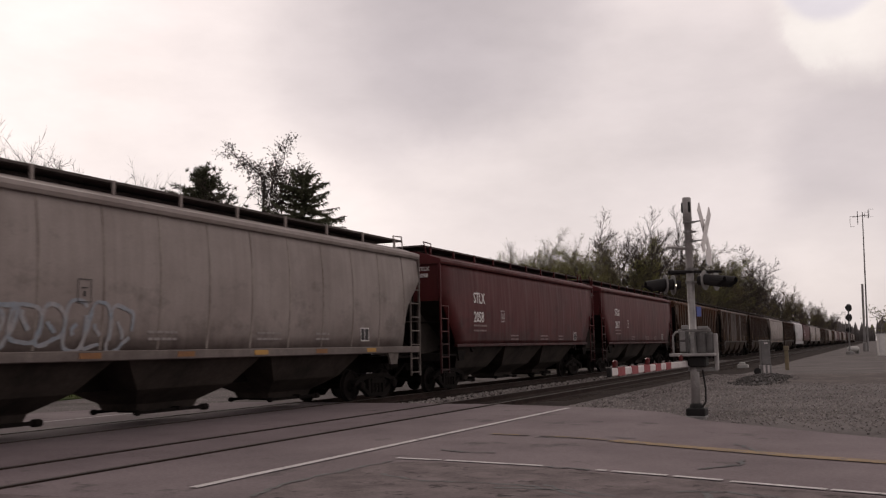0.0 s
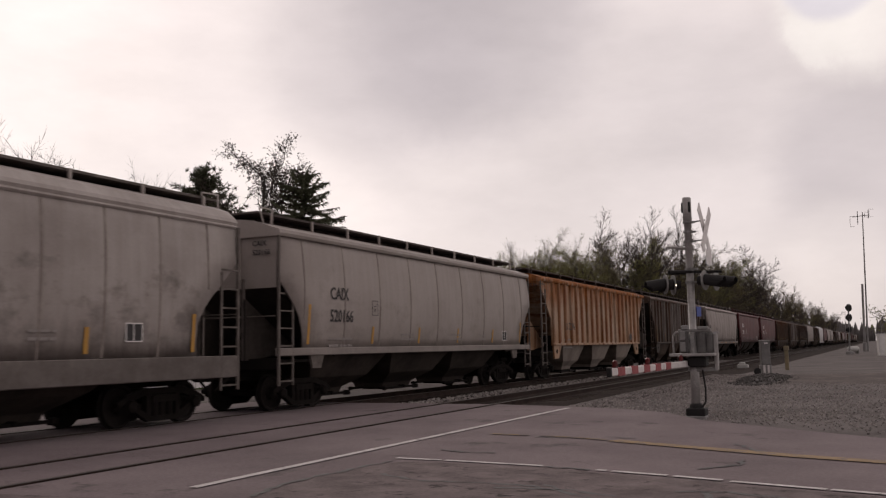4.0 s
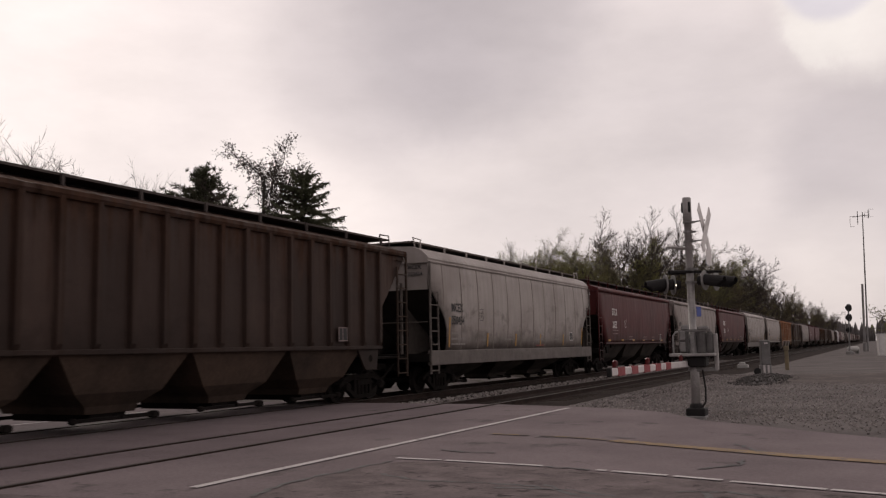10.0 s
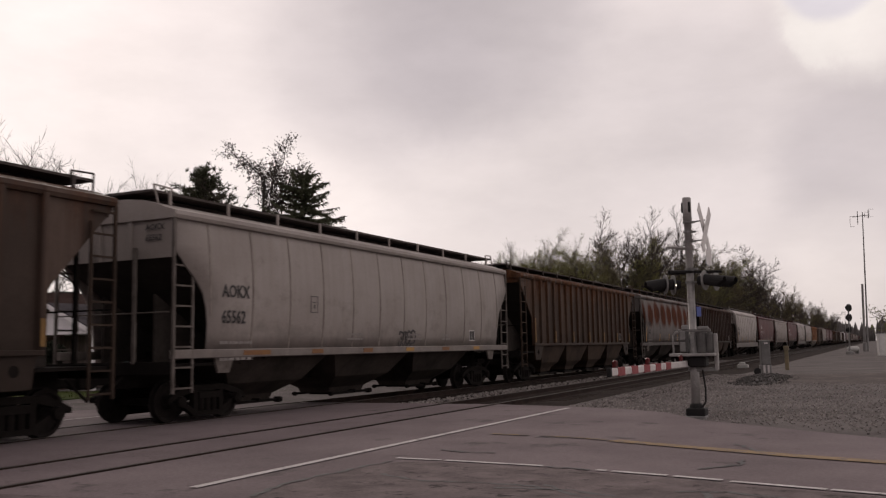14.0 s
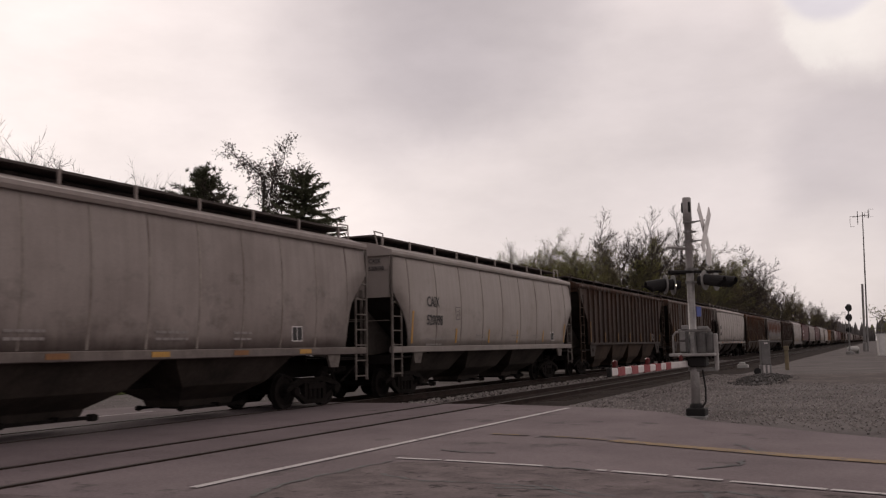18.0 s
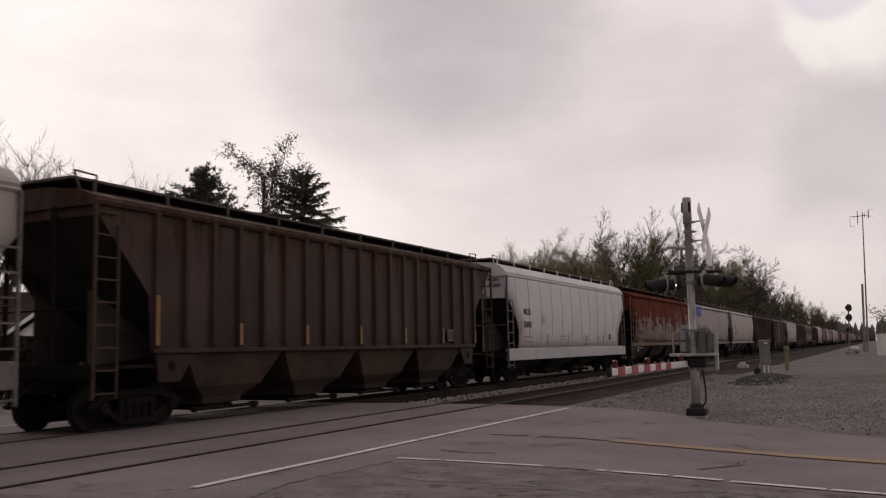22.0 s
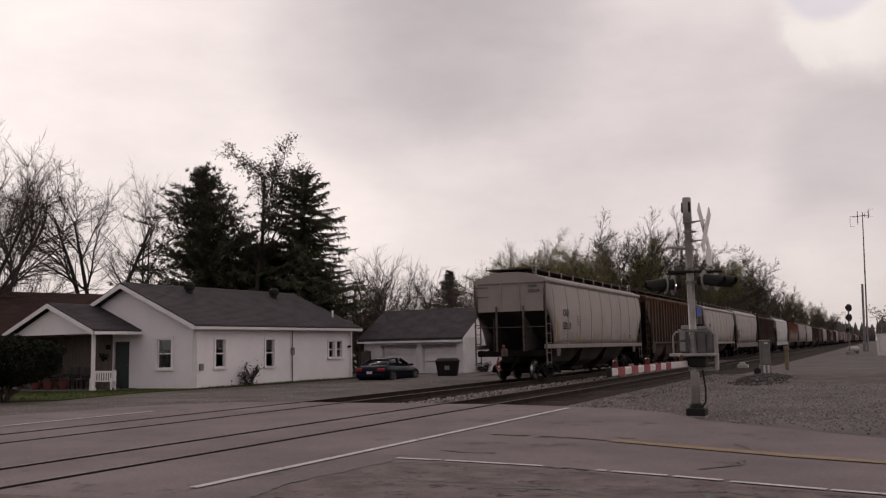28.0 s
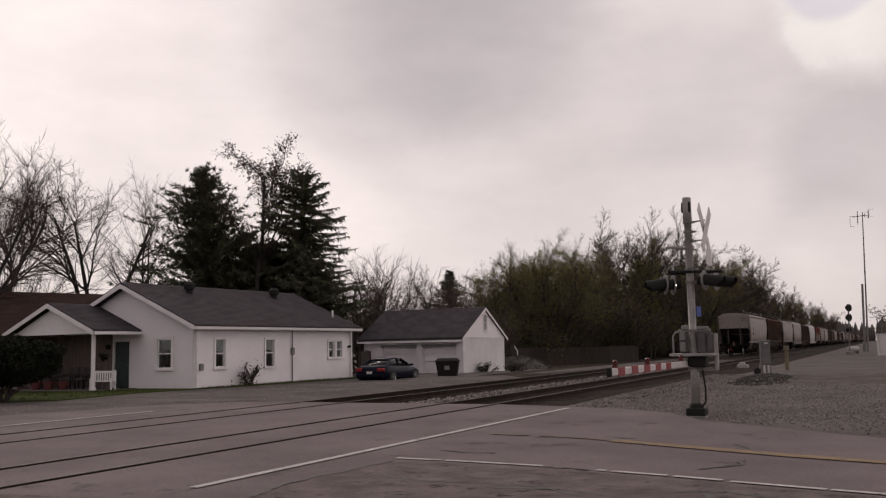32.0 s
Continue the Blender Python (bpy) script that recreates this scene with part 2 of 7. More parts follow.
            level = calc("ADD", calc("ADD", calc("MULTIPLY", own.outputs["Value"], 0.7), calc("MULTIPLY", calc("SUBTRACT", bands, 0.5), 2.0)), calc("ADD", ramp(frayed, 0.40, 0.52, 0.0, 1.1), rust_level))
        high = calc("DIVIDE", calc("SUBTRACT", calc("ADD", z, edge), level), rust_soft)
        amount = ramp(high, 0.0, 1.0)
        if spots:
            # burns at the middle of each panel
            wrapped = calc("SUBTRACT", calc("FRACT", calc("DIVIDE", calc("ADD", y, 20.0), 1.80)), 0.5)
            dy = calc("MULTIPLY", wrapped, 1.60)
            dz = calc("MULTIPLY", calc("SUBTRACT", z, 3.24), 0.95)
            dist = calc("SQRT", calc("ADD", calc("MULTIPLY", dy, dy), calc("MULTIPLY", dz, dz)))
            size = N("ShaderNodeTexWhiteNoise")
            size.noise_dimensions = "1D"
            L(calc("FLOOR", calc("DIVIDE", calc("ADD", y, 20.0), 1.80)), size.inputs["W"])
            dist = calc("ADD", calc("ADD", dist, calc("MULTIPLY", size.outputs["Value"], 0.32)), calc("ADD", calc("MULTIPLY", calc("SUBTRACT", streaks, 0.5), 0.85), calc("MULTIPLY", calc("SUBTRACT", broad, 0.5), 0.9)))
            amount = calc("MAXIMUM", calc("MULTIPLY", ramp(dist, 1.08, 0.68), ramp(calc("ABSOLUTE", y), 8.5, 8.2)), calc("MULTIPLY", amount, 0.8))
        tone = mix(ramp(noise_tex(mapped((1, 1, 0.5)), 3.5, 5, 0.7), 0.35, 0.7), tuple(c * 1.35 for c in rust), tuple(c * 0.42 for c in rust))
        col = mix(amount, col, tone)
    if splash:
        # wheel spray and road dirt on the lowest part
        patch = noise_tex(mapped((1, 0.8, 1.1)), 1.7, 6, 0.7)
        col = mix(calc("MULTIPLY", ramp(calc("SUBTRACT", patch, calc("MULTIPLY", calc("SUBTRACT", z, 1.5), 0.09)), 0.42, 0.62), splash), col, tuple(c * 0.6 for c in dirt))
        low = calc("ADD", z, calc("MULTIPLY", calc("SUBTRACT", streaks, 0.5), 1.8))
        col = mix(ramp(low, 2.05, 1.25, 0.0, splash), col, tuple(c * 0.45 for c in dirt))
    b.inputs["Specular IOR Level"].default_value = 0.2 if not rust else 0.1
    tint = N("ShaderNodeMix")
    tint.data_type, tint.blend_type = "RGBA", "MULTIPLY"
    tint.inputs["Factor"].default_value = 1
    L(col, tint.inputs["A"])
    L(ramp(grain, 0.3, 0.7, 0.92, 1.07), tint.inputs["B"])
    L(tint.outputs["Result"], b.inputs["Base Color"])
    L(calc("MAXIMUM", ramp(streaks, 0.3, 0.8, rough - 0.1, rough + 0.2), calc("MULTIPLY", amount, 0.96)) if rust else ramp(streaks, 0.3, 0.8, rough - 0.1, rough + 0.2), b.inputs["Roughness"])
    bp = N("ShaderNodeBump")
    bp.inputs["Strength"].default_value, bp.inputs["Distance"].default_value = 0.05, 0.01
    L(noise_tex(mapped((1, 1, 1)), 4.5, 4), bp.inputs["Height"])
    L(bp.outputs[0], b.inputs["Normal"])
    return m


PAINT = {
    "pale_grey": car_paint("pale_grey_wagon_paint", (0.30, 0.262, 0.243), (0.19, 0.158, 0.143), 0.5, splash=0.45),
    "dun": car_paint("dun_grey_wagon_paint", (0.255, 0.216, 0.200), (0.140, 0.110, 0.099), 0.6, splash=0.6),
    "warm_grey": car_paint("warm_grey_wagon_paint", (0.305, 0.265, 0.245), (0.20, 0.168, 0.152), 0.45, splash=0.35),
    "white": car_paint("white_wagon_paint", (0.47, 0.45, 0.46), (0.32, 0.30, 0.30), 0.4, splash=0.25),
    "dull_white": car_paint("dull_white_wagon_paint", (0.33, 0.292, 0.272), (0.165, 0.135, 0.123), 0.6, splash=0.75),
    "red": car_paint("oxide_red_wagon_paint", (0.077, 0.0125, 0.013), (0.032, 0.008, 0.008), 0.55, splash=0.6),
    "brown": car_paint("brown_wagon_paint", (0.066, 0.043, 0.035), (0.031, 0.021, 0.018), 0.75, (0.046, 0.024, 0.016), 2.9, 1.6, panels=0.85, ribs=0.6, splash=0.4),
    "rust_brown": car_paint("rust_brown_wagon_paint", (0.078, 0.050, 0.036), (0.034, 0.022, 0.017), 0.75, (0.080, 0.035, 0.018), 2.9, 1.6, panels=0.85, ribs=0.7, splash=0.4),
    "dark_brown": car_paint("dark_brown_wagon_paint", (0.098, 0.068, 0.055), (0.038, 0.027, 0.022), 0.8, (0.075, 0.036, 0.022), 3.4, 1.8, panels=0.9, ribs=0.3, splash=0.4),
    "orange": car_paint("rusted_cream_wagon_paint", (0.40, 0.315, 0.25), (0.25, 0.125, 0.058), 0.75, (0.215, 0.080, 0.028), 2.7, 1.6, panels=0.5, ribs=1.0),
    "rusted": car_paint("grey_paint_eaten_by_rust", (0.20, 0.168, 0.15), (0.10, 0.045, 0.025), 0.75, (0.088, 0.020, 0.008), 1.5, 0.95, splash=0.5, welds=1.82),
    "spotted": car_paint("grey_paint_with_rust_burns", (0.145, 0.130, 0.125), (0.078, 0.062, 0.054), 0.6, (0.074, 0.022, 0.010), 4.15, 0.8, spots=True, splash=0.5),
}
M_RUSTPOST = material("rust_red_post_paint", (0.19, 0.070, 0.035), (0.30, 0.17, 0.10), 0.85, scale=1.6, fine=14, bump=0.1, stretch=(1, 1, 0.5), spec=0.2)
M_PALEPOST = material("pale_dusty_post_paint", (0.20, 0.175, 0.165), (0.10, 0.08, 0.07), 0.8, scale=1.2, fine=14, bump=0.1, stretch=(1, 1, 0.4), spec=0.2)
M_PLATE = material("black_stencil_plate", (0.022, 0.02, 0.02), (0.035, 0.03, 0.03), 0.8, bump=0.02)
M_FADEDTAPE = material("rust_faded_tape", (0.17, 0.075, 0.035), (0.24, 0.11, 0.035), 0.8, scale=2, bump=0.03)
M_LADDER = material("grimy_ladder_steel", (0.145, 0.124, 0.113), (0.075, 0.062, 0.055), 0.85, scale=2.5, fine=14, bump=0.05, spec=0.2)
# Seam tones darker than the paint draw the shading between bulging panels.
M_SEAM = material("shaded_weld_seam", (0.16, 0.13, 0.118), (0.27, 0.235, 0.21), 0.85, spec=0.15, scale=1.2, fine=12, bump=0.05)
M_PALESEAM = material("pale_weld_seam", (0.33, 0.295, 0.28), (0.40, 0.37, 0.355), 0.85, spec=0.15, scale=1.2, fine=12, bump=0.05)
# Soot, plus the shade below the sill put into the colour.
M_BAY = material("shaded_sooty_hopper_bay", (0.044, 0.034, 0.029), (0.020, 0.016, 0.014), 0.9, spec=0.15, scale=1.2, fine=12, bump=0.1)
# Dark instead of body paint: the shade of the cut-away end is painted in.
M_SLOPE = material("shaded_slope_sheet", (0.046, 0.038, 0.034), (0.026, 0.021, 0.019), 0.9, spec=0.1, scale=1.0, fine=12, bump=0.08)
M_PALEBAY = material("dusty_pale_hopper_bay", (0.20, 0.165, 0.14), (0.12, 0.095, 0.08), 0.85, scale=1.2, fine=12, bump=0.1)
# Grime, and the shade under and between the wagons put into the colour.
M_UNDER = material("black_shaded_grimy_steel", (0.014, 0.0115, 0.0105), (0.008, 0.0065, 0.006), 0.95, spec=0.06, scale=2.5, fine=20)
M_WALKWAY = material("dark_walkway_grating", (0.085, 0.070, 0.066), (0.058, 0.047, 0.044), 0.85, spec=0.15, fine=60, bump=0.4)
M_WHEEL = material("worn_wheel_steel", (0.020, 0.016, 0.015), (0.011, 0.009, 0.0085), 0.85, 0.0, spec=0.1)
M_TREAD = material("polished_wheel_tread", (0.55, 0.53, 0.51), (0.4, 0.38, 0.36), 0.3, 0.9, bump=0)
M_WHITE_MARK = material("white_stencil_paint", (0.72, 0.68, 0.66), (0.6, 0.56, 0.54), 0.7, bump=0.02, fine=15)
M_BLACK_MARK = material("black_stencil_paint", (0.020, 0.018, 0.018), (0.035, 0.03, 0.03), 0.7, bump=0.02, fine=15)
M_FAINT_MARK = material("faded_stencil_paint", (0.20, 0.175, 0.165), (0.24, 0.21, 0.2), 0.7, bump=0.02, fine=15)
M_YELLOW = material("yellow_reflector_tape", (0.42, 0.215, 0.03), (0.34, 0.17, 0.03), 0.5, bump=0.05)
# Darker than the brown bodies: on bays it carries the shade below them.
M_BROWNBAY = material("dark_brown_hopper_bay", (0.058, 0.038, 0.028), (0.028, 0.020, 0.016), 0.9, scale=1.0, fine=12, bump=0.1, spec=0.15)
M_FAINT_WHITE = material("faded_white_stencil", (0.26, 0.20, 0.19), (0.18, 0.12, 0.115), 0.8, bump=0.02)
M_DULLTAPE = material("weathered_reflector_tape", (0.22, 0.115, 0.025), (0.13, 0.066, 0.022), 0.7, bump=0.05)
M_BLUE_SPRAY = material("faded_blue_spray_paint", (0.19, 0.22, 0.255), (0.29, 0.265, 0.26), 0.8, bump=0.02, fine=10)
M_BLACK_SPRAY = material("black_spray_paint", (0.03, 0.027, 0.027), (0.06, 0.05, 0.05), 0.8, bump=0.02)


# ---------------- the freight train ----------------
# A wagon's own space: y along the track, rail top at z = 0, the middle at y = 0.
KINDS = {
    # cut: (y, z) of the cut-away corner of the side sheet, from the top down; bulge of the side; sill; hopper bays
    "round": dict(length=18.92, cut=[(8.7, 3.4), (8.42, 3.12), (8.12, 2.84), (7.92, 2.6), (7.8, 2.3), (7.74, 1.95), (7.72, 1.46)], bulge=0.13, sill=(1.29, 1.47), bays=3, low=1.46),
    "short": dict(length=17.79, cut=[(8.18, 2.98), (7.9, 2.7), (7.64, 2.44), (7.44, 2.2), (7.32, 1.95), (7.24, 1.7), (7.2, 1.46)], bulge=0.14, sill=(1.29, 1.47), bays=3, low=1.46),
    "deep": dict(length=18.50, cut=[(8.46, 3.32), (8.18, 3.04), (7.9, 2.76), (7.62, 2.52), (7.40, 2.28), (7.24, 1.98), (7.21, 1.65), (7.27, 1.32)], bulge=0.09, sill=(0.88, 1.33), bays=3, low=1.32),
    "slant": dict(length=18.27, cut=[(8.38, 3.0), (8.13, 2.7), (7.88, 2.41), (7.63, 2.1), (7.36, 1.8), (7.27, 1.66), (7.22, 1.5)], bulge=0.06, sill=(1.42, 1.52), bays=3, low=1.5),
    "ribbed": dict(length=19.57, cut=[(8.98, 3.98), (8.70, 3.68), (8.41, 3.37), (8.14, 3.07), (7.87, 2.78), (7.60, 2.47), (7.56, 2.0), (7.54, 1.46)], bulge=0.0, sill=(1.40, 1.50), bays=4, low=1.46),
}
EAVE = 4.15
RIB_Y, RIB_STEP = -7.47, 0.83
CACHE = {}


def side_x(kind, z):
    k = KINDS[kind]
    f = (z - 1.2) / (EAVE - 1.2)
    return 1.50 + k["bulge"] * math.sin(math.pi * min(max(f, 0), 1)) ** 0.8 if k["bulge"] else 1.52


def end_y(kind, z):
    cut = KINDS[kind]["cut"]
    if z >= cut[0][1]:
        return cut[0][0]
    for (y0, z0), (y1, z1) in zip(cut, cut[1:]):
        if z >= z1:
            return y1 + (y0 - y1) * (z - z1) / (z0 - z1)
    return cut[-1][0]


def side_sheet(kind, s):
    """One side: a curved sheet 5 cm thick with cut-away lower corners, and proud weld seams on the smooth kinds."""
    k = KINDS[kind]
    zs = sorted(set([k["low"] + (EAVE - k["low"]) * i / 9 for i in range(10)] + [c[1] for c in k["cut"][:-1]]))
    cols = 17
    b = Build()
    rows_out, rows_in = [], []
    for z in zs:
        ye = end_y(kind, z)
        x = side_x(kind, z)
        rows_out.append([Vector((s * x, -ye + 2 * ye * j / cols, z)) for j in range(cols + 1)])
        rows_in.append([Vector((s * (x - 0.05), -ye + 2 * ye * j / cols, z)) for j in range(cols + 1)])
    n = cols + 1
    vs = [p for r in rows_out for p in r] + [p for r in rows_in for p in r]
    half = len(vs) // 2
    fs = []
    for i in range(len(zs) - 1):
        for j in range(cols):
            a, c = i * n + j, (i + 1) * n + j
            fs += [(a, a + 1, c + 1, c), (half + a, half + c, half + c + 1, half + a + 1)]
        for j in (0, cols):
            a, c = i * n + j, (i + 1) * n + j
            fs.append((a, c, half + c, half + a))
    for j in range(cols):
        fs.append((j, half + j, half + j + 1, j + 1))
        a = (len(zs) - 1) * n + j
        fs.append((a, a + 1, half + a + 1, half + a))
    b.add(vs, fs)
    return b


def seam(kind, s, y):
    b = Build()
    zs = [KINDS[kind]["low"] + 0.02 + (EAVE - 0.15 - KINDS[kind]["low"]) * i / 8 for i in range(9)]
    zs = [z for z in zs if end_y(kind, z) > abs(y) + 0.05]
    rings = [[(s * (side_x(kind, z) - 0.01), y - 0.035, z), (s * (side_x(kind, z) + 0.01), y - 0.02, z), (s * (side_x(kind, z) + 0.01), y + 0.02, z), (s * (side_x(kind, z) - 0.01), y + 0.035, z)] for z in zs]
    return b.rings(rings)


def rib(s, y):
    """A hat-section post of the ribbed wagons, its foot tapered."""
    z0 = 1.47
    prof = ((y - 0.085, 1.515), (y - 0.06, 1.61), (y + 0.06, 1.61), (y + 0.085, 1.515))
    foot = ((y - 0.085, 1.515), (y - 0.06, 1.55), (y + 0.06, 1.55), (y + 0.085, 1.515))
    return Build().rings([[(s * x, yy, z) for yy, x in pr] for pr, z in ((foot, z0), (prof, z0 + 0.12), (prof, 4.08), (foot, 4.14))])


def roof_shell(kind):
    ye = KINDS[kind]["cut"][0][0] + 0.04
    top = 4.50 if kind != "ribbed" else 4.44
    lip = 1.60 if kind != "deep" else 1.50
    arc = [(lip - 0.12, 4.045), (lip - 0.01, 4.05), (lip, 4.07), (lip + 0.02, 4.12), (lip, 4.20), (1.36, 4.27), (1.12, 4.36), (0.8, top - 0.05), (0.4, top), (0.0, top + 0.01)]
    if kind == "deep":
        arc = [(1.53, 4.02), (1.56, 4.06), (1.53, 4.10), (1.55, 4.16), (1.50, 4.24), (1.30, 4.42), (0.98, 4.54), (0.0, 4.60)]
    ring = arc + [(-x, z) for x, z in arc[::-1][1:]]
    return Build().rings([[(x, y, z) for x, z in ring] for y in (-ye, -ye * 0.5, 0, ye * 0.5, ye)])


def end_sheet(kind, e):
    """The upright sheet that closes the end under the roof, over a sheet that slopes in to the first bay."""
    ye = KINDS[kind]["cut"][0][0] - 0.03
    low = KINDS[kind]["cut"][0][1] - 0.12
    poly = [(-1.47, low), (1.47, low), (1.49, 4.15), (1.1, 4.33), (0.4, 4.47), (-0.4, 4.47), (-1.1, 4.33), (-1.49, 4.15)]
    b = Build().prism(poly, "y", e * ye, e * (ye - 0.06))
    for x in (-0.42, 0.42):
        b.box(x - 0.04, x + 0.04, min(e * ye, e * (ye + 0.05)), max(e * ye, e * (ye + 0.05)), low, 4.2)
    return b


def slope_sheet(kind, e):
    ye = KINDS[kind]["cut"][0][0] - 0.06
    low = KINDS[kind]["cut"][0][1] - 0.12
    b = Build().rings([[(-1.45, e * ye, low), (1.45, e * ye, low), (1.45, e * (ye - 0.08), low + 0.02), (-1.45, e * (ye - 0.08), low + 0.02)],
                       [(-1.45, e * 5.6, 1.25), (1.45, e * 5.6, 1.25), (1.45, e * 5.5, 1.3), (-1.45, e * 5.5, 1.3)]])
    for x in (-0.7, 0.7):
        b.prism([(e * 8.2, 1.2), (e * 8.3, 1.2), (e * 8.3, 2.6), (e * 6.2, 1.4)], "x", x - 0.03, x + 0.03)
    return b


def hopper(kind, c, span):
    """One discharge bay: a tapered trough and a low outlet with its gate."""
    k = KINDS[kind]
    if kind == "ribbed":
        top, bot, xt, xb = min(span / 2 - 0.03, 1.62), 0.6, 1.50, 1.05
    else:
        top, bot, xt, xb = span / 2 - 0.03, 0.84, 1.47, 0.46
    z0 = 0.34 if kind == "ribbed" else 0.27
    rings = [(xb, bot, z0), (xb + 0.05, bot + 0.05, z0 + 0.14), (xb + (xt - xb) * 0.55, bot + 0.55 if kind != "ribbed" else bot + (top - bot) * 0.45, 0.72), (xt, top, k["low"] - 0.02)]
    return Build().rings([[(-x, c - y, z), (x, c - y, z), (x, c + y, z), (-x, c + y, z)] for x, y, z in rings])


def outlet(kind, c):
    xb = 1.0 if kind == "ribbed" else 0.46
    b = Build().box(-xb, xb, c - 0.42, c + 0.42, 0.2, 0.345 if kind == "ribbed" else 0.275)
    for s in (-1, 1):
        b.tube((s * xb, c + 0.18, 0.27), (s * (xb + 0.22), c + 0.18, 0.27), 0.045)
        b.box(s * (xb + 0.12) - 0.05, s * (xb + 0.12) + 0.05, c - 0.9, c + 0.95, 0.215, 0.28)
        b.soft_box(s * (xb + 0.12) - 0.09, s * (xb + 0.12) + 0.09, c + 0.92, c + 1.12, 0.18, 0.31, 0.03)
        b.soft_box(s * (xb + 0.12) - 0.07, s * (xb + 0.12) + 0.07, c - 1.0, c - 0.86, 0.19, 0.30, 0.03)
    return b


def ladder(s, e, kind):
    ye = KINDS[kind]["cut"][0][0]
    x = s * 1.58
    b = Build()
    top = KINDS[kind]["cut"][0][1] + 0.1
    yo, yi = e * (ye + 0.02), e * (ye - 0.52)
    b.box(x - 0.025, x + 0.025, yo - 0.03, yo + 0.03, 0.62, 4.05)
    b.box(x - 0.02, x + 0.02, yi - 0.025, yi + 0.025, 1.1, top - 0.35)
    z = 0.72
    while z < top:
        b.box(x - 0.018, x + 0.018, min(yo, yi), max(yo, yi), z - 0.018, z + 0.018)
        z += 0.40
    b.box(x - 0.02, x + 0.02, yi - 0.02, yi + 0.02, 0.62, 1.1)
    return b


def end_post(e, kind, x):
    ye = KINDS[kind]["cut"][0][0] + 0.02
    return Build().box(x - 0.035, x + 0.035, min(e * ye, e * (ye + 0.06)), max(e * ye, e * (ye + 0.06)), 1.2, KINDS[kind]["cut"][0][1] + 0.1)


def grab_iron(e, kind, z):
    ye = KINDS[kind]["cut"][0][0] + 0.02
    wide = 1.5 if z < 2.6 else 0
    return Build().tube((-1.5, e * (ye + 0.03), z), (1.5 if wide else -0.95, e * (ye + 0.03), z), 0.016)


def platform(e):
    return Build().box(-1.5, 1.5, min(e * 7.0, e * 8.62), max(e * 7.0, e * 8.62), 1.14, 1.2)


def end_beam(e):
    return Build().soft_box(-1.52, 1.52, min(e * 8.54, e * 8.64), max(e * 8.54, e * 8.64), 0.98, 1.24, 0.012)


def draft_sill(e):
    return Build().box(-0.3, 0.3, min(e * 5.2, e * 8.53), max(e * 5.2, e * 8.53), 0.72, 1.135)


def bolster_plate(e, s, kind):
    if kind == "ribbed":
        return Build().prism([(e * 7.42, 1.41), (e * 6.35, 1.41), (e * 6.75, 0.86), (e * 7.34, 0.86)], "x", s * 1.50 - 0.03, s * 1.50 + 0.03)
    return Build().prism([(e * 7.35, 1.3), (e * 6.75, 1.3), (e * 6.9, 0.98), (e * 7.25, 0.98)], "x", s * 1.53 - 0.03, s * 1.53 + 0.03)


def coupler(e):
    b = Build().soft_box(-0.09, 0.09, min(e * 8.7, e * 9.2), max(e * 8.7, e * 9.2), 0.80, 0.96, 0.02)
    b.soft_box(-0.17, 0.17, min(e * 9.12, e * 9.34), max(e * 9.12, e * 9.34), 0.74, 1.02, 0.04)
    b.tube((0.35, e * 8.65, 0.95), (0.25, e * 9.25, 0.52), 0.03)
    return b


def side_frame(s):
    """Cast side frame: arched top chord, slanting tension members, spring nest and bearing adapters."""
    b = Build()
    x0, x1 = s * 0.94, s * 1.07
    b.prism([(-1.2, 0.50), (-0.95, 0.62), (-0.5, 0.74), (0.5, 0.74), (0.95, 0.62), (1.2, 0.50), (1.2, 0.40), (0.9, 0.50), (0.45, 0.62), (-0.45, 0.62), (-0.9, 0.50), (-1.2, 0.40)], "x", x0, x1)
    b.prism([(-0.98, 0.45), (-0.82, 0.45), (-0.34, 0.20), (0.34, 0.20), (0.82, 0.45), (0.98, 0.45), (0.42, 0.10), (-0.42, 0.10)], "x", x0, x1)
    for y in (-0.40, 0.40):
        b.box(min(x0, x1), max(x0, x1), y - 0.06, y + 0.06, 0.2, 0.64)
    for y in (-0.88, 0.88):
        b.lathe([(s * 1.05, 0.02), (s * 1.05, 0.125), (s * 1.15, 0.115), (s * 1.17, 0.06), (s * 1.17, 0.01)], (0, y, 0.42), "x", 10)
    for y in (-0.2, 0.0, 0.2):
        b.lathe([(0.2, 0.08), (0.46, 0.08)], (s * 1.0, y, 0), "z", 8)
    b.box(min(s * 0.93, s * 1.10), max(s * 0.93, s * 1.10), -0.33, 0.33, 0.46, 0.60)
    return b


def wheel(s, y):
    c = s * 0.72
    return Build().lathe([(c - s * 0.07, 0.03), (c - s * 0.07, 0.445), (c - s * 0.04, 0.45), (c - s * 0.03, 0.42), (c + s * 0.065, 0.415), (c + s * 0.065, 0.36), (c + s * 0.02, 0.33), (c + s * 0.01, 0.17), (c + s * 0.08, 0.14), (c + s * 0.09, 0.03)], (0, y, 0.42), "x", 24)


def text_mesh(words, size, material_used, bold=0.0):
    key = ("text", words, size, material_used.name)
    if key not in CACHE:
        cu = bpy.data.curves.new("lettering", "FONT")
        cu.body, cu.size, cu.extrude, cu.offset = words, size, 0.002, bold
        cu.resolution_u = 2
        ob = bpy.data.objects.new("lettering", cu)
        scene.collection.objects.link(ob)
        bpy.context.view_layer.update()
        me = bpy.data.meshes.new_from_object(ob.evaluated_get(bpy.context.evaluated_depsgraph_get()))
        bpy.data.objects.remove(ob)
        me.materials.clear()
        me.materials.append(material_used)
        CACHE[key] = me
    return CACHE[key]


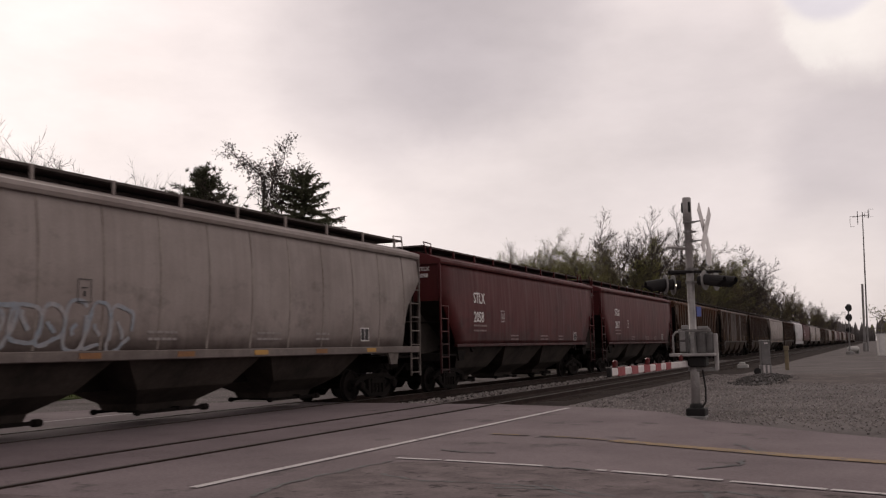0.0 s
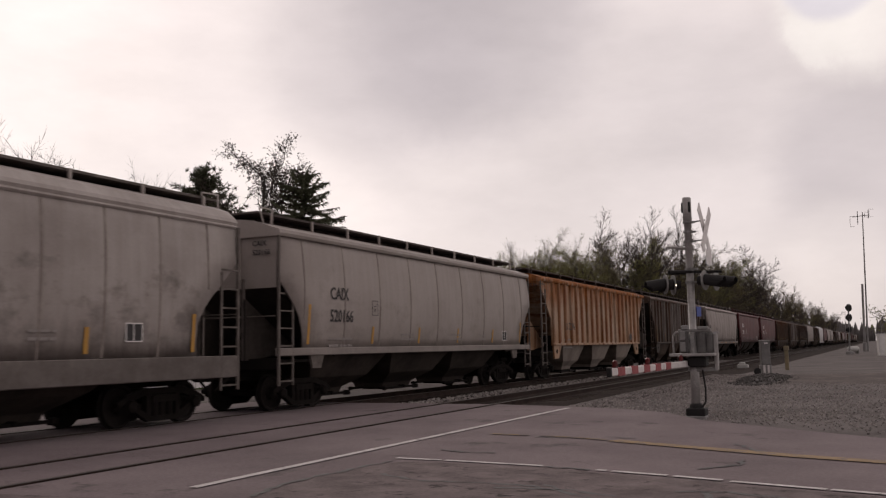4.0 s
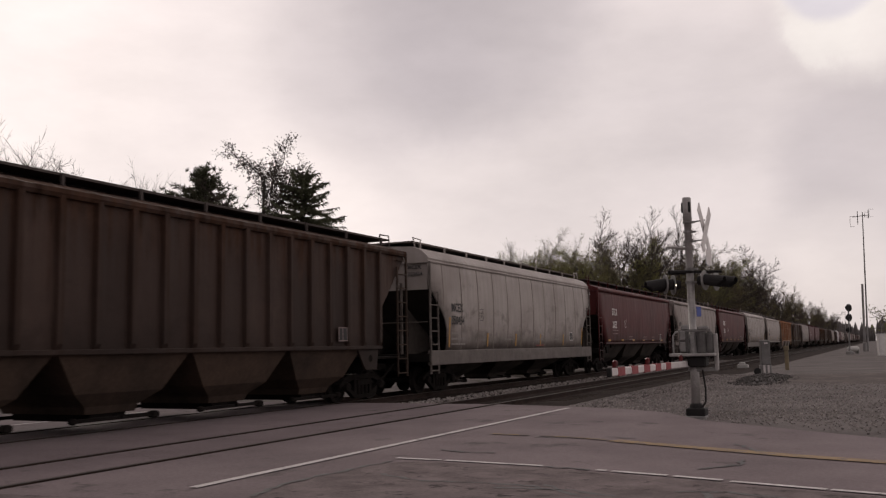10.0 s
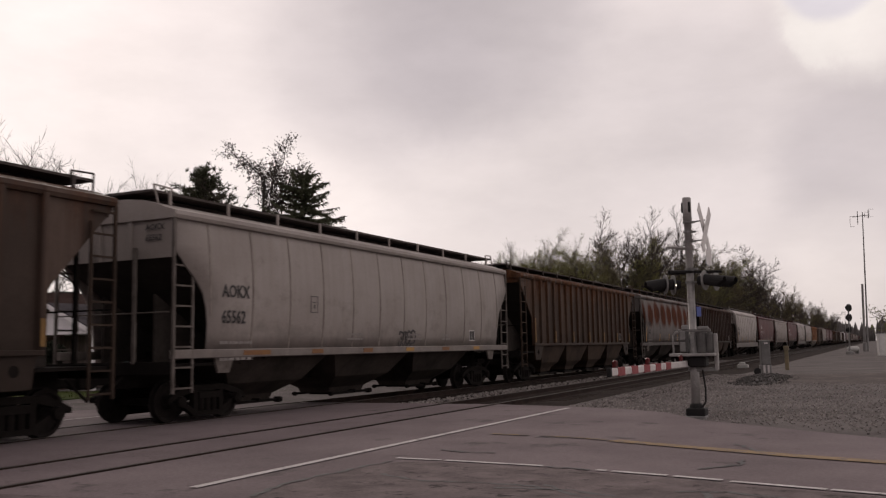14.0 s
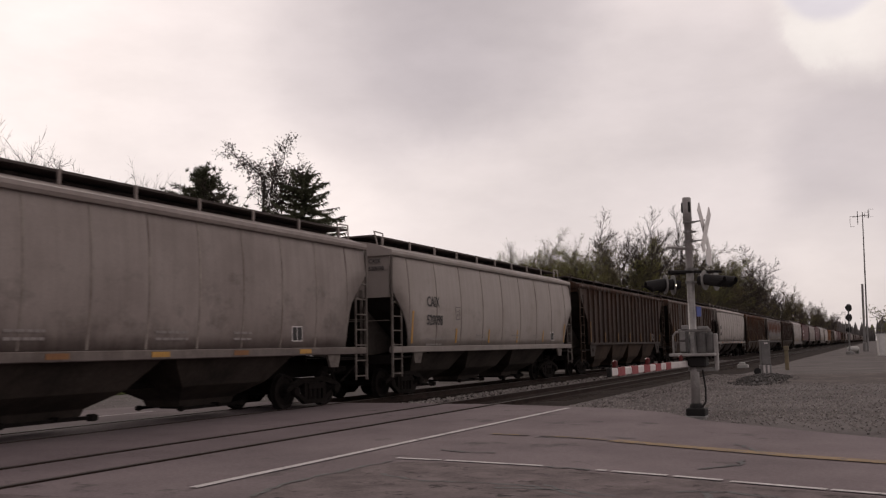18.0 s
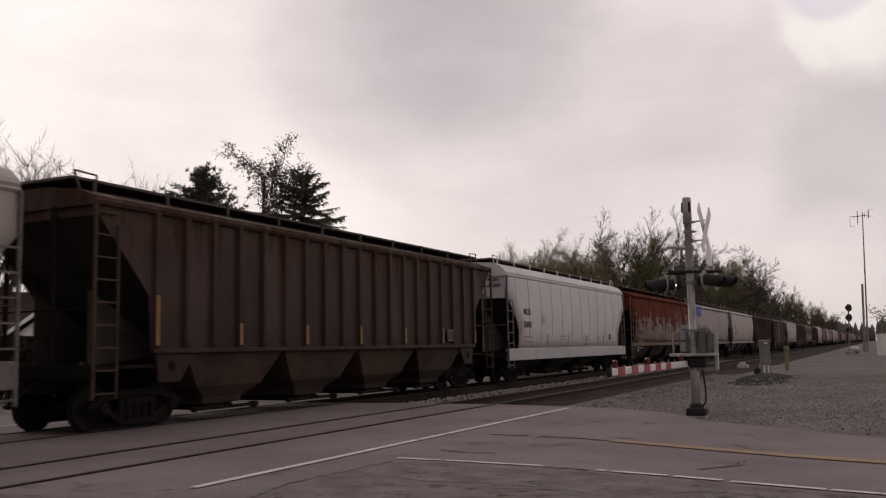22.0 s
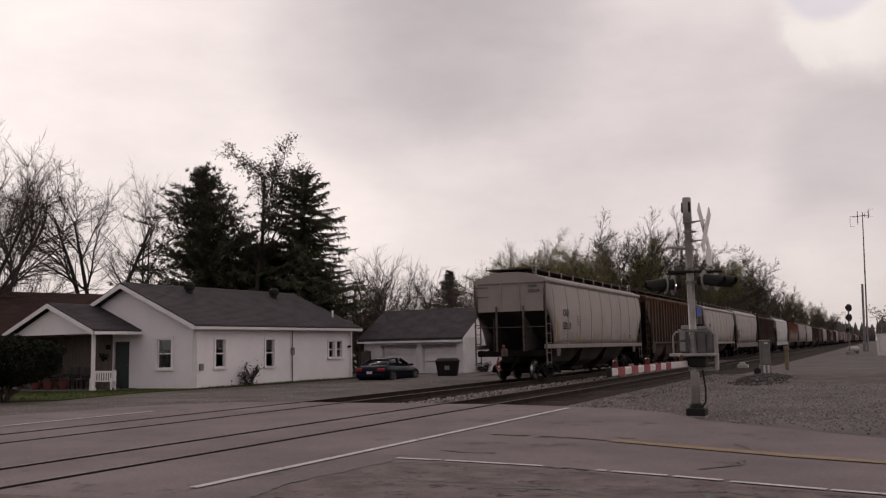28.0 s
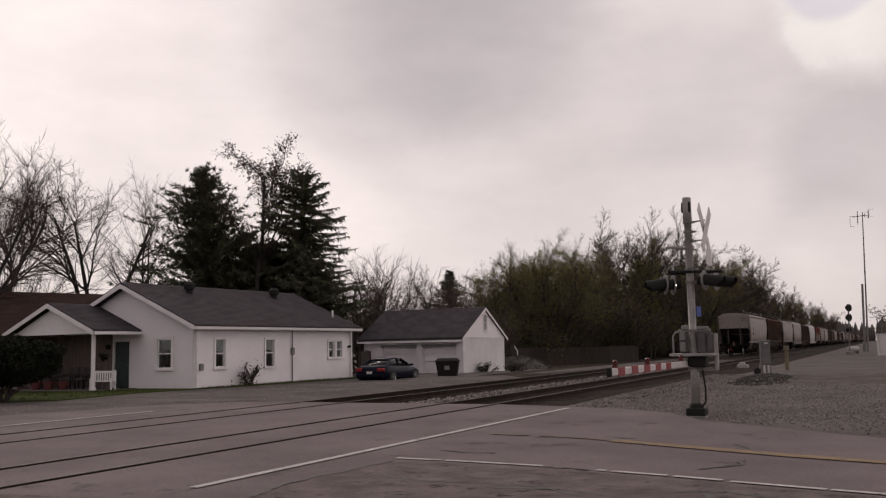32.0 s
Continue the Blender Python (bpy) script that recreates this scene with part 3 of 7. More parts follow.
def on_side(x, y, z, lean=0.0):
    """Pose of flat writing on the side that faces the road: reads along +y; lean: how far it leans out for each metre up."""
    return Matrix(((0, lean, 1, x), (1, 0, 0, y), (0, 1, -lean, z), (0, 0, 0, 1)))


def bars(rows, w, h, gap, seed):
    """Small print that cannot be read: short plain bars."""
    r = random.Random(seed)
    b = Build()
    for i in range(rows):
        x = 0.0
        while x < w:
            d = min(r.uniform(0.08, 0.25), w - x)
            b.box(x, x + d * 0.8, -i * gap, -i * gap + h, 0, 0.003)
            x += d
    return b


def shared(key, make, mat, smooth=False):
    if key not in CACHE:
        CACHE[key] = make().mesh(key[0], mat, smooth)
    return CACHE[key]


def wagon(kind, paint, label, marks=None, mark_at=(-6.5, 2.72), mark_size=0.42, mark_mat=None, tape=None, extra=None, seams=12, bays=None, pitch=1.32):
    """A covered hopper wagon in its parts."""
    car = thing("hopper_wagon", label, "freight wagon", group="wagons of the freight train")
    pm, k = PAINT[paint], KINDS[kind]
    car["build"] = kind
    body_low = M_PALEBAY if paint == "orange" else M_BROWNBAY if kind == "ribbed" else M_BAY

    ext = k["length"] / 2 - 9.35

    def put(name, key, make, mat, parent=car, lab="", smooth=False, at=None):
        return part(name, shared((name, kind, mat.name) + key, make, mat, smooth), mat, parent, lab, at)

    for s in (1, -1):
        sheet = put("side_sheet", (s,), lambda: side_sheet(kind, s), pm, smooth=kind != "ribbed")
        if kind == "ribbed":
            for i in range(19):
                y = RIB_Y + RIB_STEP * i
                put("rib", (s, i), lambda: rib(s, y), M_RUSTPOST if paint == "orange" and i % 3 else M_PALEPOST if paint == "dark_brown" and i in (3, 6, 7, 8, 9, 13) else pm, sheet)
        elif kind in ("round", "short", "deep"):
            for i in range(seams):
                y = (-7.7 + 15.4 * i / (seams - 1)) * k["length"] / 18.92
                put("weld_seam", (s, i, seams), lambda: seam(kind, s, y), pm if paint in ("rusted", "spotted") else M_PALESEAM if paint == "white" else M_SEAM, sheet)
        z0, z1 = k["sill"]
        ys = k["cut"][0][0] if kind in ("round", "short", "deep") else k["cut"][-1][0]
        put("side_sill", (s,), lambda: Build().soft_box(min(s * 1.46, s * 1.60), max(s * 1.46, s * 1.60), -ys, ys, z0, z1, 0.015), pm)
        for e in (1, -1):
            put("ladder", (s, e), lambda: ladder(s, e, kind), pm if paint == "red" else M_BROWNBAY if paint in ("dark_brown", "brown", "rust_brown") else M_LADDER)
    put("roof", (), lambda: roof_shell(kind), pm)
    we = k["cut"][0][0] + 0.05
    wz = 4.72 if kind == "deep" else 4.61 if kind == "ribbed" else 4.66
    walkway = put("roof_walkway", (), lambda: Build().box(-1.0, 1.0, -we, we, wz - 0.05, wz), M_WALKWAY if kind != "deep" else M_LADDER)
    half = 0.5 if kind != "deep" else 0.3
    put("hatch_trough", (), lambda: Build().soft_box(-half, half, 0.6 - we, we - 0.6, 4.40, wz - 0.052, 0.03), M_WALKWAY)
    for s in (1, -1):
        for i in range(10):
            y = (we - 0.5) * (2 * i / 9 - 1)
            put("walkway_bracket", (s, i), lambda: Build().box(min(s * 1.0, s * 1.05), max(s * 1.0, s * 1.05), y - 0.028, y + 0.028, 4.28, wz - 0.002), pm if kind != "ribbed" else M_WALKWAY, walkway)
        for e in (1, -1):
            put("handrail", (s, e), lambda: Build().tube((s * 1.02, e * (we - 0.55), wz), (s * 1.02, e * (we - 0.55), wz + 0.08), 0.02).tube((s * 1.02, e * (we - 0.55), wz + 0.08), (s * 1.02, e * (we - 0.03), wz + 0.10), 0.02).tube((s * 1.02, e * (we - 0.03), wz + 0.10), (s * 1.1, e * (we - 0.12), 4.3), 0.02), pm if kind != "ribbed" else M_WALKWAY)
    for e in (1, -1):
        put("end_sheet", (e,), lambda: end_sheet(kind, e), pm)
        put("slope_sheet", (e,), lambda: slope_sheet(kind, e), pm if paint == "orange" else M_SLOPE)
        # black sheet added to stop light coming through the cut-away end
        put("end_bulkhead", (e,), lambda: Build().box(-1.3, 1.3, min(e * 6.3, e * 6.36), max(e * 6.3, e * 6.36), 1.15, 1.9), M_UNDER)
        # posts on ribbed and slant ends get the near-black tone to look shaded
        pole = M_LADDER if kind in ("round", "short", "deep") else M_UNDER
        for x in (-0.6, 0.6):
            put("end_post", (e, x), lambda: end_post(e, kind, x), pole)
        for z in (2.2, 3.5, 3.9):
            put("grab_iron", (e, z), lambda: grab_iron(e, kind, z), pole)
        put("end_platform", (e,), lambda: platform(e), M_UNDER, at=pose(0, e * ext, 0))
        put("end_beam", (e,), lambda: end_beam(e), M_UNDER, at=pose(0, e * ext, 0))
        put("draft_sill", (e,), lambda: draft_sill(e), M_UNDER, at=pose(0, e * ext, 0))
        for s in (1, -1):
            plate = put("bolster_plate", (e, s), lambda: bolster_plate(e, s, kind), M_UNDER if kind == "slant" else pm if kind == "ribbed" else M_LADDER, at=pose(0, e * ext, 0) if kind != "ribbed" else None)
            if kind == "ribbed":
                put("jacking_hole", (e, s), lambda: Build().lathe([(s * 1.52, 0.01), (s * 1.52, 0.10), (s * 1.534, 0.10), (s * 1.534, 0.01)], (0, e * 7.0, 1.16), "x", 12), M_UNDER, plate)
        put("coupler", (e,), lambda: coupler(e), M_UNDER, at=pose(0, e * ext, 0))
        truck = part("truck", shared(("truck_bolster",), lambda: Build().soft_box(-0.95, 0.95, -0.2, 0.2, 0.45, 0.72, 0.03).tube((-0.75, -0.88, 0.42), (0.75, -0.88, 0.42), 0.08).tube((-0.75, 0.88, 0.42), (0.75, 0.88, 0.42), 0.08), M_UNDER), None, car, at=pose(0, e * (6.95 + ext), 0))
        for s in (1, -1):
            part("side_frame", shared(("side_frame", s), lambda: side_frame(s), M_UNDER), None, truck)
            for y in (-0.88, 0.88):
                part("wheel", shared(("wheel", s, y), lambda: wheel(s, y), M_WHEEL), None, truck)
    put("centre_sill", (), lambda: Build().box(-0.28, 0.28, -5.6, 5.6, 0.70 if kind != "ribbed" else 0.85, 1.35), M_UNDER)
    n = bays or k["bays"]
    reach = 6.6 if n == 4 else 6.5 * k["length"] / 18.92
    span = 2 * reach / n
    for i in range(n):
        c = -reach + span * (i + 0.5) - (0.65 if kind != "ribbed" else 0.0)
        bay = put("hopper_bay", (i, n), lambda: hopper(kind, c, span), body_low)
        put("outlet_gate", (i, n), lambda: outlet(kind, c), M_UNDER, bay)
    # reporting marks, small print and reflectors on the side that faces the road
    mm = mark_mat or M_BLACK_MARK
    if marks:
        y, z = mark_at
        for i, line in enumerate(marks):
            zz = z - i * mark_size * pitch
            part("lettering", text_mesh(line, mark_size, mm, 0.005), None, car, "stencilled reporting mark", at=on_side(side_x(kind, zz) + (0.018 if kind != "ribbed" else 0.098), y, zz, (side_x(kind, zz + mark_size * 0.75) - side_x(kind, zz)) / (mark_size * 0.75)) @ Matrix.Diagonal((0.88, 1.04, 1, 1)))
        zz = z - len(marks) * mark_size * pitch + (0.1 if kind != "slant" else 0.5)
        part("small_print", shared(("small_print", kind, mm.name, 1), lambda: bars(3 if not mark_mat else 2, 1.1, 0.06, 0.17, 3), M_FAINT_WHITE if mark_mat else M_FAINT_MARK), None, car, at=on_side(side_x(kind, zz) + 0.02, y, zz))["kind"] = "stuff"
        ym = KINDS[kind]["cut"][0][0] + 0.06
        for i, line in enumerate(marks):
            part("lettering", text_mesh(line, 0.17, mm, 0.003), None, car, "small stencilled mark on the end",
                 at=Matrix(((1, 0, 0, 0.82), (0, 0, -1, -ym + 0.05), (0, 1, 0, 3.84 - 0.21 * i), (0, 0, 0, 1))))
    xs = (0.02 if kind != "ribbed" else 0.085)
    if kind != "ribbed":
        part("stencil_frame", shared(("stencil_frame", kind, mm.name), lambda: Build().box(0, 0.3, 0, 0.014, 0, 0.004).box(0, 0.3, 0.386, 0.4, 0, 0.004).box(0, 0.014, 0.014, 0.386, 0, 0.004).box(0.286, 0.3, 0.014, 0.386, 0, 0.004).box(0.13, 0.17, 0.10, 0.19, 0, 0.004).box(0.09, 0.21, 0.24, 0.26, 0, 0.004), mm), None, car, at=on_side(side_x(kind, 2.5) + xs, {"slant": -3.35, "round": -4.1, "deep": -4.75}.get(kind, -4.1), 2.3))
    part("data_plate", shared(("data_plate", kind), lambda: Build().box(0.02, 0.40, 0.02, 0.33, 0, 0.003), M_PLATE), None, car, "dark lettering plate", at=on_side(side_x(kind, 1.75) + xs - 0.001, 5.3, 1.62))
    part("data_panel", shared(("data_panel", kind, paint == "red"), lambda: Build().box(0, 0.42, 0, 0.02, 0, 0.004).box(0, 0.42, 0.33, 0.35, 0, 0.004).box(0, 0.02, 0.02, 0.33, 0, 0.004).box(0.4, 0.42, 0.02, 0.33, 0, 0.004).box(0.19, 0.21, 0.02, 0.33, 0, 0.004), M_FAINT_WHITE if kind == "ribbed" else M_WHITE_MARK), None, car, at=on_side(side_x(kind, 1.75) + xs, 5.3, 1.62))
    for i, (y, w) in enumerate(((-2.4, 0.8), (0.9, 0.9), (3.2, 0.6)) if kind != "ribbed" else ()):
        part("small_print", shared(("small_print", kind, mm.name, "low", i), lambda: bars(2, w, 0.05, 0.13, i), M_FAINT_MARK if not mark_mat else M_FAINT_WHITE), None, car, at=on_side(side_x(kind, 1.8) + xs, y, 1.78))["kind"] = "stuff"
    if tape == "upright":
        for y in ([RIB_Y + RIB_STEP * i for i in (0, 3, 6, 9, 12, 15, 18)] if kind == "ribbed" else ({"deep": -7.12, "round": -7.6}.get(kind, -7.04), -3.99, -1.26, 1.48, 4.4, 7.1)):
            h = 0.95 if y < -6.5 else 0.75 if y == 7.1 else 0.46
            part("reflector", shared(("reflector", "upright", h, kind == "ribbed"), lambda: Build().box(-0.05, 0.05, 0, h, 0, 0.006), M_YELLOW if kind != "ribbed" else M_DULLTAPE), None, car, at=on_side(side_x(kind, 1.55) + (0.012 if kind != "ribbed" else 0.092), y, 1.55 if kind != "deep" else 1.42, (side_x(kind, 1.55 + h) - side_x(kind, 1.55)) / h))
    elif tape == "flat":
        for i, y in enumerate((-6.6, -4.0, -1.6, 0.8, 3.2, 5.6)):
            tone, long = (M_YELLOW, 0.48) if i in (3, 5) or kind == "slant" else (M_FADEDTAPE, 0.95 if i == 0 else 0.48)
            part("reflector", shared(("reflector", "flat", tone.name, long), lambda: Build().box(0, long, -0.05, 0.05, 0, 0.006), tone), None, car, at=on_side(1.612 if kind != "slant" else side_x(kind, 1.6) + 0.012, y, 1.385 if kind != "slant" else 1.62))
    if kind == "deep":
        part("warning_print", shared(("warning_print",), lambda: bars(1, 0.85, 0.06, 0.1, 8), M_TAILRED), None, car, "small red warning print", at=on_side(side_x(kind, 1.4) + 0.016, 1.05, 1.40))["kind"] = "stuff"
    if extra:
        extra(car, kind)
    return car


def scrawl(letters, width, mat, y, z, step, tall):
    """Spray-painted outlines of swollen letters, one wobbling ribbon each, with an inner stroke."""
    def add(car, kind):
        b = Build()
        r = random.Random(letters)

        def ribbon(pts):
            path = [Vector((y + a, z + c, 0)) for a, c in pts]
            last = None
            for i, p in enumerate(path):
                d = (path[min(i + 1, len(path) - 1)] - path[max(i - 1, 0)]).normalized().cross(Vector((0, 0, 1))) * width / 2 * (0.75 + 0.5 * r.random())
                now = (p - d, p + d)
                if last:
                    b.add([(side_x(kind, v.y) + 0.016, v.x, v.y) for v in (last[0], now[0], now[1], last[1])], [(0, 1, 2, 3)])
                last = now

        for i in range(letters):
            cx, cy = (i + 0.5) * step, tall * r.uniform(0.46, 0.54)
            rx, ry, sq = step * r.uniform(0.42, 0.6), tall * r.uniform(0.4, 0.5), r.uniform(0.5, 0.8)
            ph, lobes = r.uniform(0, 6.283), r.choice((2, 3, 3))
            a0, a1 = r.uniform(0, 6.283), r.uniform(5.4, 6.6)
            shape = lambda a: (1 + 0.16 * math.sin(lobes * a + ph))
            power = lambda v: math.copysign(abs(v) ** sq, v)
            ribbon([(cx + rx * shape(a) * power(math.cos(a)) + 0.12 * tall * math.sin(a), cy + ry * shape(a) * power(math.sin(a))) for a in [a0 + a1 * j / 26 for j in range(27)]])
            h0, h1 = r.uniform(0.2, 0.4), r.uniform(0.55, 0.85)
            ribbon([(cx + rx * (0.3 * math.sin(3 * k / 6 + ph)), tall * (h0 + (h1 - h0) * k / 6)) for k in range(7)])
        part("graffiti", b, mat, car, "spray-painted scrawl")["kind"] = "stuff"
    return add


W_ = M_WHITE_MARK
M_TAILRED = material("faded_red_plastic", (0.25, 0.02, 0.02), (0.18, 0.018, 0.018), 0.5, bump=0.02)
TRAIN = [
    # position in the train, kind, paint, label, keyword details
    (0, "round", "dun", "grey covered hopper wagon with faded blue graffiti low on its side", dict(marks=("STLX", "6563"), mark_at=(-7.34, 2.57), mark_size=0.33, pitch=1.42, tape="flat", extra=scrawl(6, 0.075, M_BLUE_SPRAY, -5.85, 1.5, 0.5, 0.78))),
    (1, "ribbed", "dark_brown", "dark brown ribbed covered hopper wagon, dull with grime", dict(tape="upright")),
    (2, "ribbed", "orange", "cream ribbed covered hopper wagon streaked with orange rust", dict(marks=("51 22 96",), mark_at=(-6.0, 2.08), mark_size=0.42, bays=3)),
    (3, "short", "warm_grey", "warm grey smooth covered hopper wagon with yellow reflector strips", dict(marks=("CAIX", "520166"), mark_at=(-6.15, 2.66), seams=9, tape="upright")),
    (4, "deep", "dull_white", "dirty white covered hopper wagon with a deep side sill", dict(marks=("MCEX", "350457"), mark_at=(-6.95, 2.5), mark_size=0.37, pitch=1.1, tape="upright")),
    (5, "slant", "red", "oxide red covered hopper wagon with white lettering", dict(marks=("STLX", "2020"), mark_at=(-5.8, 2.9), mark_size=0.49, mark_mat=W_, tape="flat")),
    (6, "round", "dun", "grey round-sided covered hopper wagon with black lettering", dict(marks=("AOKX", "65682"), mark_at=(-7.42, 2.58), mark_size=0.36, pitch=1.5, tape="flat")),
    (7, "slant", "red", "oxide red covered hopper wagon with large white lettering", dict(marks=("STLX", "2032"), mark_at=(-5.8, 2.9), mark_size=0.49, mark_mat=W_, tape="flat")),
    (8, "deep", "dull_white", "stained white covered hopper wagon with a deep white sill", dict(marks=("MCEX", "350454"), mark_at=(-7.0, 2.55), mark_size=0.38, pitch=1.08, tape="upright")),
    (9, "ribbed", "brown", "brown ribbed covered hopper wagon with rust streaks", dict()),
    (10, "round", "spotted", "grey covered hopper wagon with dark rust burns and graffiti", dict(marks=("STLX", "6176"), mark_at=(-7.2, 2.45), mark_size=0.36, seams=9, tape="upright", extra=scrawl(6, 0.05, M_BLACK_SPRAY, 0.1, 1.5, 0.58, 0.8))),
    (11, "ribbed", "rust_brown", "weathered brown ribbed covered hopper wagon", dict(tape="upright")),
    (12, "round", "pale_grey", "pale grey covered hopper wagon with black lettering and a small scrawl", dict(marks=("AOKX", "65562"), mark_at=(-7.35, 2.55), mark_size=0.36, pitch=1.5, tape="flat", extra=scrawl(4, 0.06, M_BLACK_SPRAY, 0.4, 1.5, 0.24, 0.42))),
    (13, "ribbed", "dark_brown", "greyish brown ribbed covered hopper wagon with yellow reflectors", dict(tape="upright")),
    (14, "ribbed", "brown", "dark rusty brown ribbed covered hopper wagon", dict(tape="upright")),
    (15, "short", "warm_grey", "light grey covered hopper wagon with yellow reflector strips", dict(marks=("CAIX", "520098"), mark_at=(-6.15, 2.66), seams=9, tape="upright")),
    (16, "round", "dun", "warm grey covered hopper wagon, lightly soiled", dict(marks=("STLX", "6269"), mark_at=(-7.1, 2.5), mark_size=0.40, tape="flat")),
    (17, "round", "rusted", "grey covered hopper wagon eaten by red-brown rust", dict(marks=("STLX", "6188"), mark_at=(-7.1, 2.4), mark_size=0.38, seams=9, tape="flat")),
    (18, "deep", "white", "clean white covered hopper wagon with yellow reflector strips", dict(marks=("MCEX", "350040"), mark_at=(-6.85, 2.62), mark_size=0.33, pitch=1.5, tape="upright")),
    (19, "ribbed", "brown", "dull brown ribbed covered hopper wagon with faded reflectors", dict(tape="upright")),
    (20, "deep", "dull_white", "off-white covered hopper wagon with grimy lower side", dict(marks=("MCEX", "350456"), mark_at=(-6.95, 2.32), mark_size=0.40, tape="upright")),
    (21, "short", "warm_grey", "light grey covered hopper wagon with a black scrawl", dict(marks=("CAIX", "520139"), mark_at=(-6.15, 2.66), seams=9, tape="upright", extra=scrawl(6, 0.09, M_BLACK_SPRAY, -4.0, 1.62, 0.22, 0.45))),
    (22, "ribbed", "rust_brown", "orange-brown ribbed covered hopper wagon", dict()),
    (23, "short", "warm_grey", "light grey covered hopper wagon at the tail of the train", dict(marks=("CAIX", "520119"), mark_at=(-6.15, 2.66), seams=9, tape="upright")),
    (-1, "slant", "red", "oxide red covered hopper wagon, dull with dust", dict(marks=("STLX", "2058"), mark_at=(-5.8, 2.9), mark_size=0.49, mark_mat=W_)),
    (-2, "slant", "red", "faded oxide red covered hopper wagon", dict(marks=("STLX", "2017"), mark_at=(-5.8, 2.9), mark_size=0.49, mark_mat=W_)),
]
# farther up the train the wagons repeat these looks
AHEAD = [11, 1, 19, 16, 14, 18, 5, 15, 21, 9, 13, 6, 22, 12, 7, 16, 11, 3, 20, 14, 5, 10, 19, 21, 1, 12, 8, 9]
# metres that the middle of wagon 0 has gone along the track
RUN = [(0.0, 15.24), (1.0, 31.80), (2.5, 56.88), (4.5, 91.18), (6.0, 116.16), (7.0, 132.79), (8.0, 149.47), (9.0, 166.27), (10.0, 182.79), (11.3, 204.13), (13.0, 232.08), (15.0, 265.18), (17.5, 306.19), (19.0, 330.77), (20.0, 347.25), (21.0, 363.52), (22.0, 379.45), (23.0, 395.45), (24.0, 411.78), (25.5, 436.17), (28.0, 477.02), (32.0, 542.37)]
WAGONS = {}


def build_train():
    for k, kind, paint, label, more in TRAIN:
        WAGONS[k] = wagon(kind, paint, label, **more)
    for i, src in enumerate(AHEAD):
        WAGONS[-3 - i] = copy_thing(WAGONS[src], Matrix())


def tail_details():
    """What only the last wagon shows: its flashing marker on the coupler, and bright wheel treads."""
    car = WAGONS[23]
    y = -KINDS["short"]["length"] / 2
    marker = part("tail_marker", Build().soft_box(-0.12, 0.12, y - 0.12, y + 0.08, 1.0, 1.32, 0.03), M_LADDER, car, "dull grey tail marker box on the rear coupler")
    part("marker_lens", Build().lathe([(y - 0.16, 0.02), (y - 0.15, 0.06), (y - 0.12, 0.07)], (0, 0, 1.4), "y", 12).box(-0.05, 0.05, y - 0.12, y - 0.06, 1.32, 1.48), M_TAILRED, marker, "red lens")
    part("air_hose", Build().tube((-0.3, y + 0.1, 1.0), (-0.36, y - 0.1, 0.6), 0.035).tube((-0.36, y - 0.1, 0.6), (-0.1, y - 0.15, 0.45), 0.035), M_TAILRED, car, "red rubber air hose")
    for c in [o for o in car.children if o.name.startswith("truck")]:
        for s in (1, -1):
            for yy in (-0.88, 0.88):
                part("wheel_tread", Build().lathe([(s * 0.72 - s * 0.028, 0.424), (s * 0.72 + s * 0.06, 0.419)], (0, yy, 0.42), "x", 28), M_TREAD, c, "bright worn tread")


def motions():
    place, at = {0: 0.0}, 0.0
    lengths = {k: KINDS[WAGONS[k]["build"]]["length"] for k in WAGONS}
    for k in range(1, max(WAGONS) + 1):
        place[k] = place[k - 1] - (lengths[k - 1] + lengths[k]) / 2
    for k in range(-1, min(WAGONS) - 1, -1):
        place[k] = place[k + 1] + (lengths[k + 1] + lengths[k]) / 2
    for k, ob in WAGONS.items():
        walk(ob, [(t, pose(0, run + place[k], 0)) for t, run in RUN])


build_train()
tail_details()


# ---------------- ground, road and track ----------------
M_GROUND = material("packed_gravel_ground", (0.136, 0.118, 0.113), (0.082, 0.071, 0.068), 0.95, scale=0.35, fine=9, bump=0.6, third=(0.066, 0.057, 0.047), third_at=0.56, spec=0.15)
M_GRASS = material("short_spring_grass", (0.034, 0.054, 0.012), (0.060, 0.064, 0.020), 0.95, scale=0.8, fine=25, bump=0.7, spec=0.06)
M_ROAD = material("worn_grey_asphalt", (0.178, 0.142, 0.145), (0.131, 0.104, 0.107), 0.9, scale=0.45, fine=24, bump=0.3, third=(0.082, 0.069, 0.068), third_at=0.59, spec=0.2)
M_LOT = material("old_cracked_asphalt", (0.172, 0.138, 0.137), (0.102, 0.082, 0.081), 0.92, scale=2.1, fine=22, bump=0.9, third=(0.048, 0.039, 0.038), third_at=0.565, spec=0.15)
M_BALLAST = material("dark_oily_ballast", (0.036, 0.027, 0.023), (0.022, 0.017, 0.015), 0.95, scale=1.5, fine=14, bump=0.9, spec=0.05)
M_STONE = material("pale_crushed_stone", (0.25, 0.222, 0.210), (0.17, 0.150, 0.142), 0.9, scale=0.7, fine=30, bump=0.3, island=0.4)
M_SOIL = material("damp_dark_soil", (0.066, 0.057, 0.053), (0.115, 0.095, 0.088), 0.95, scale=0.5, fine=8, bump=0.6, third=(0.14, 0.115, 0.107), third_at=0.54, spec=0.1)
M_RUBBLE = material("dark_broken_rubble", (0.070, 0.062, 0.058), (0.040, 0.035, 0.033), 0.95, scale=5, fine=30, bump=0.5, island=0.5)
M_RAIL = material("rusty_rail_steel", (0.034, 0.021, 0.017), (0.022, 0.015, 0.013), 0.85, 0.1, spec=0.15)
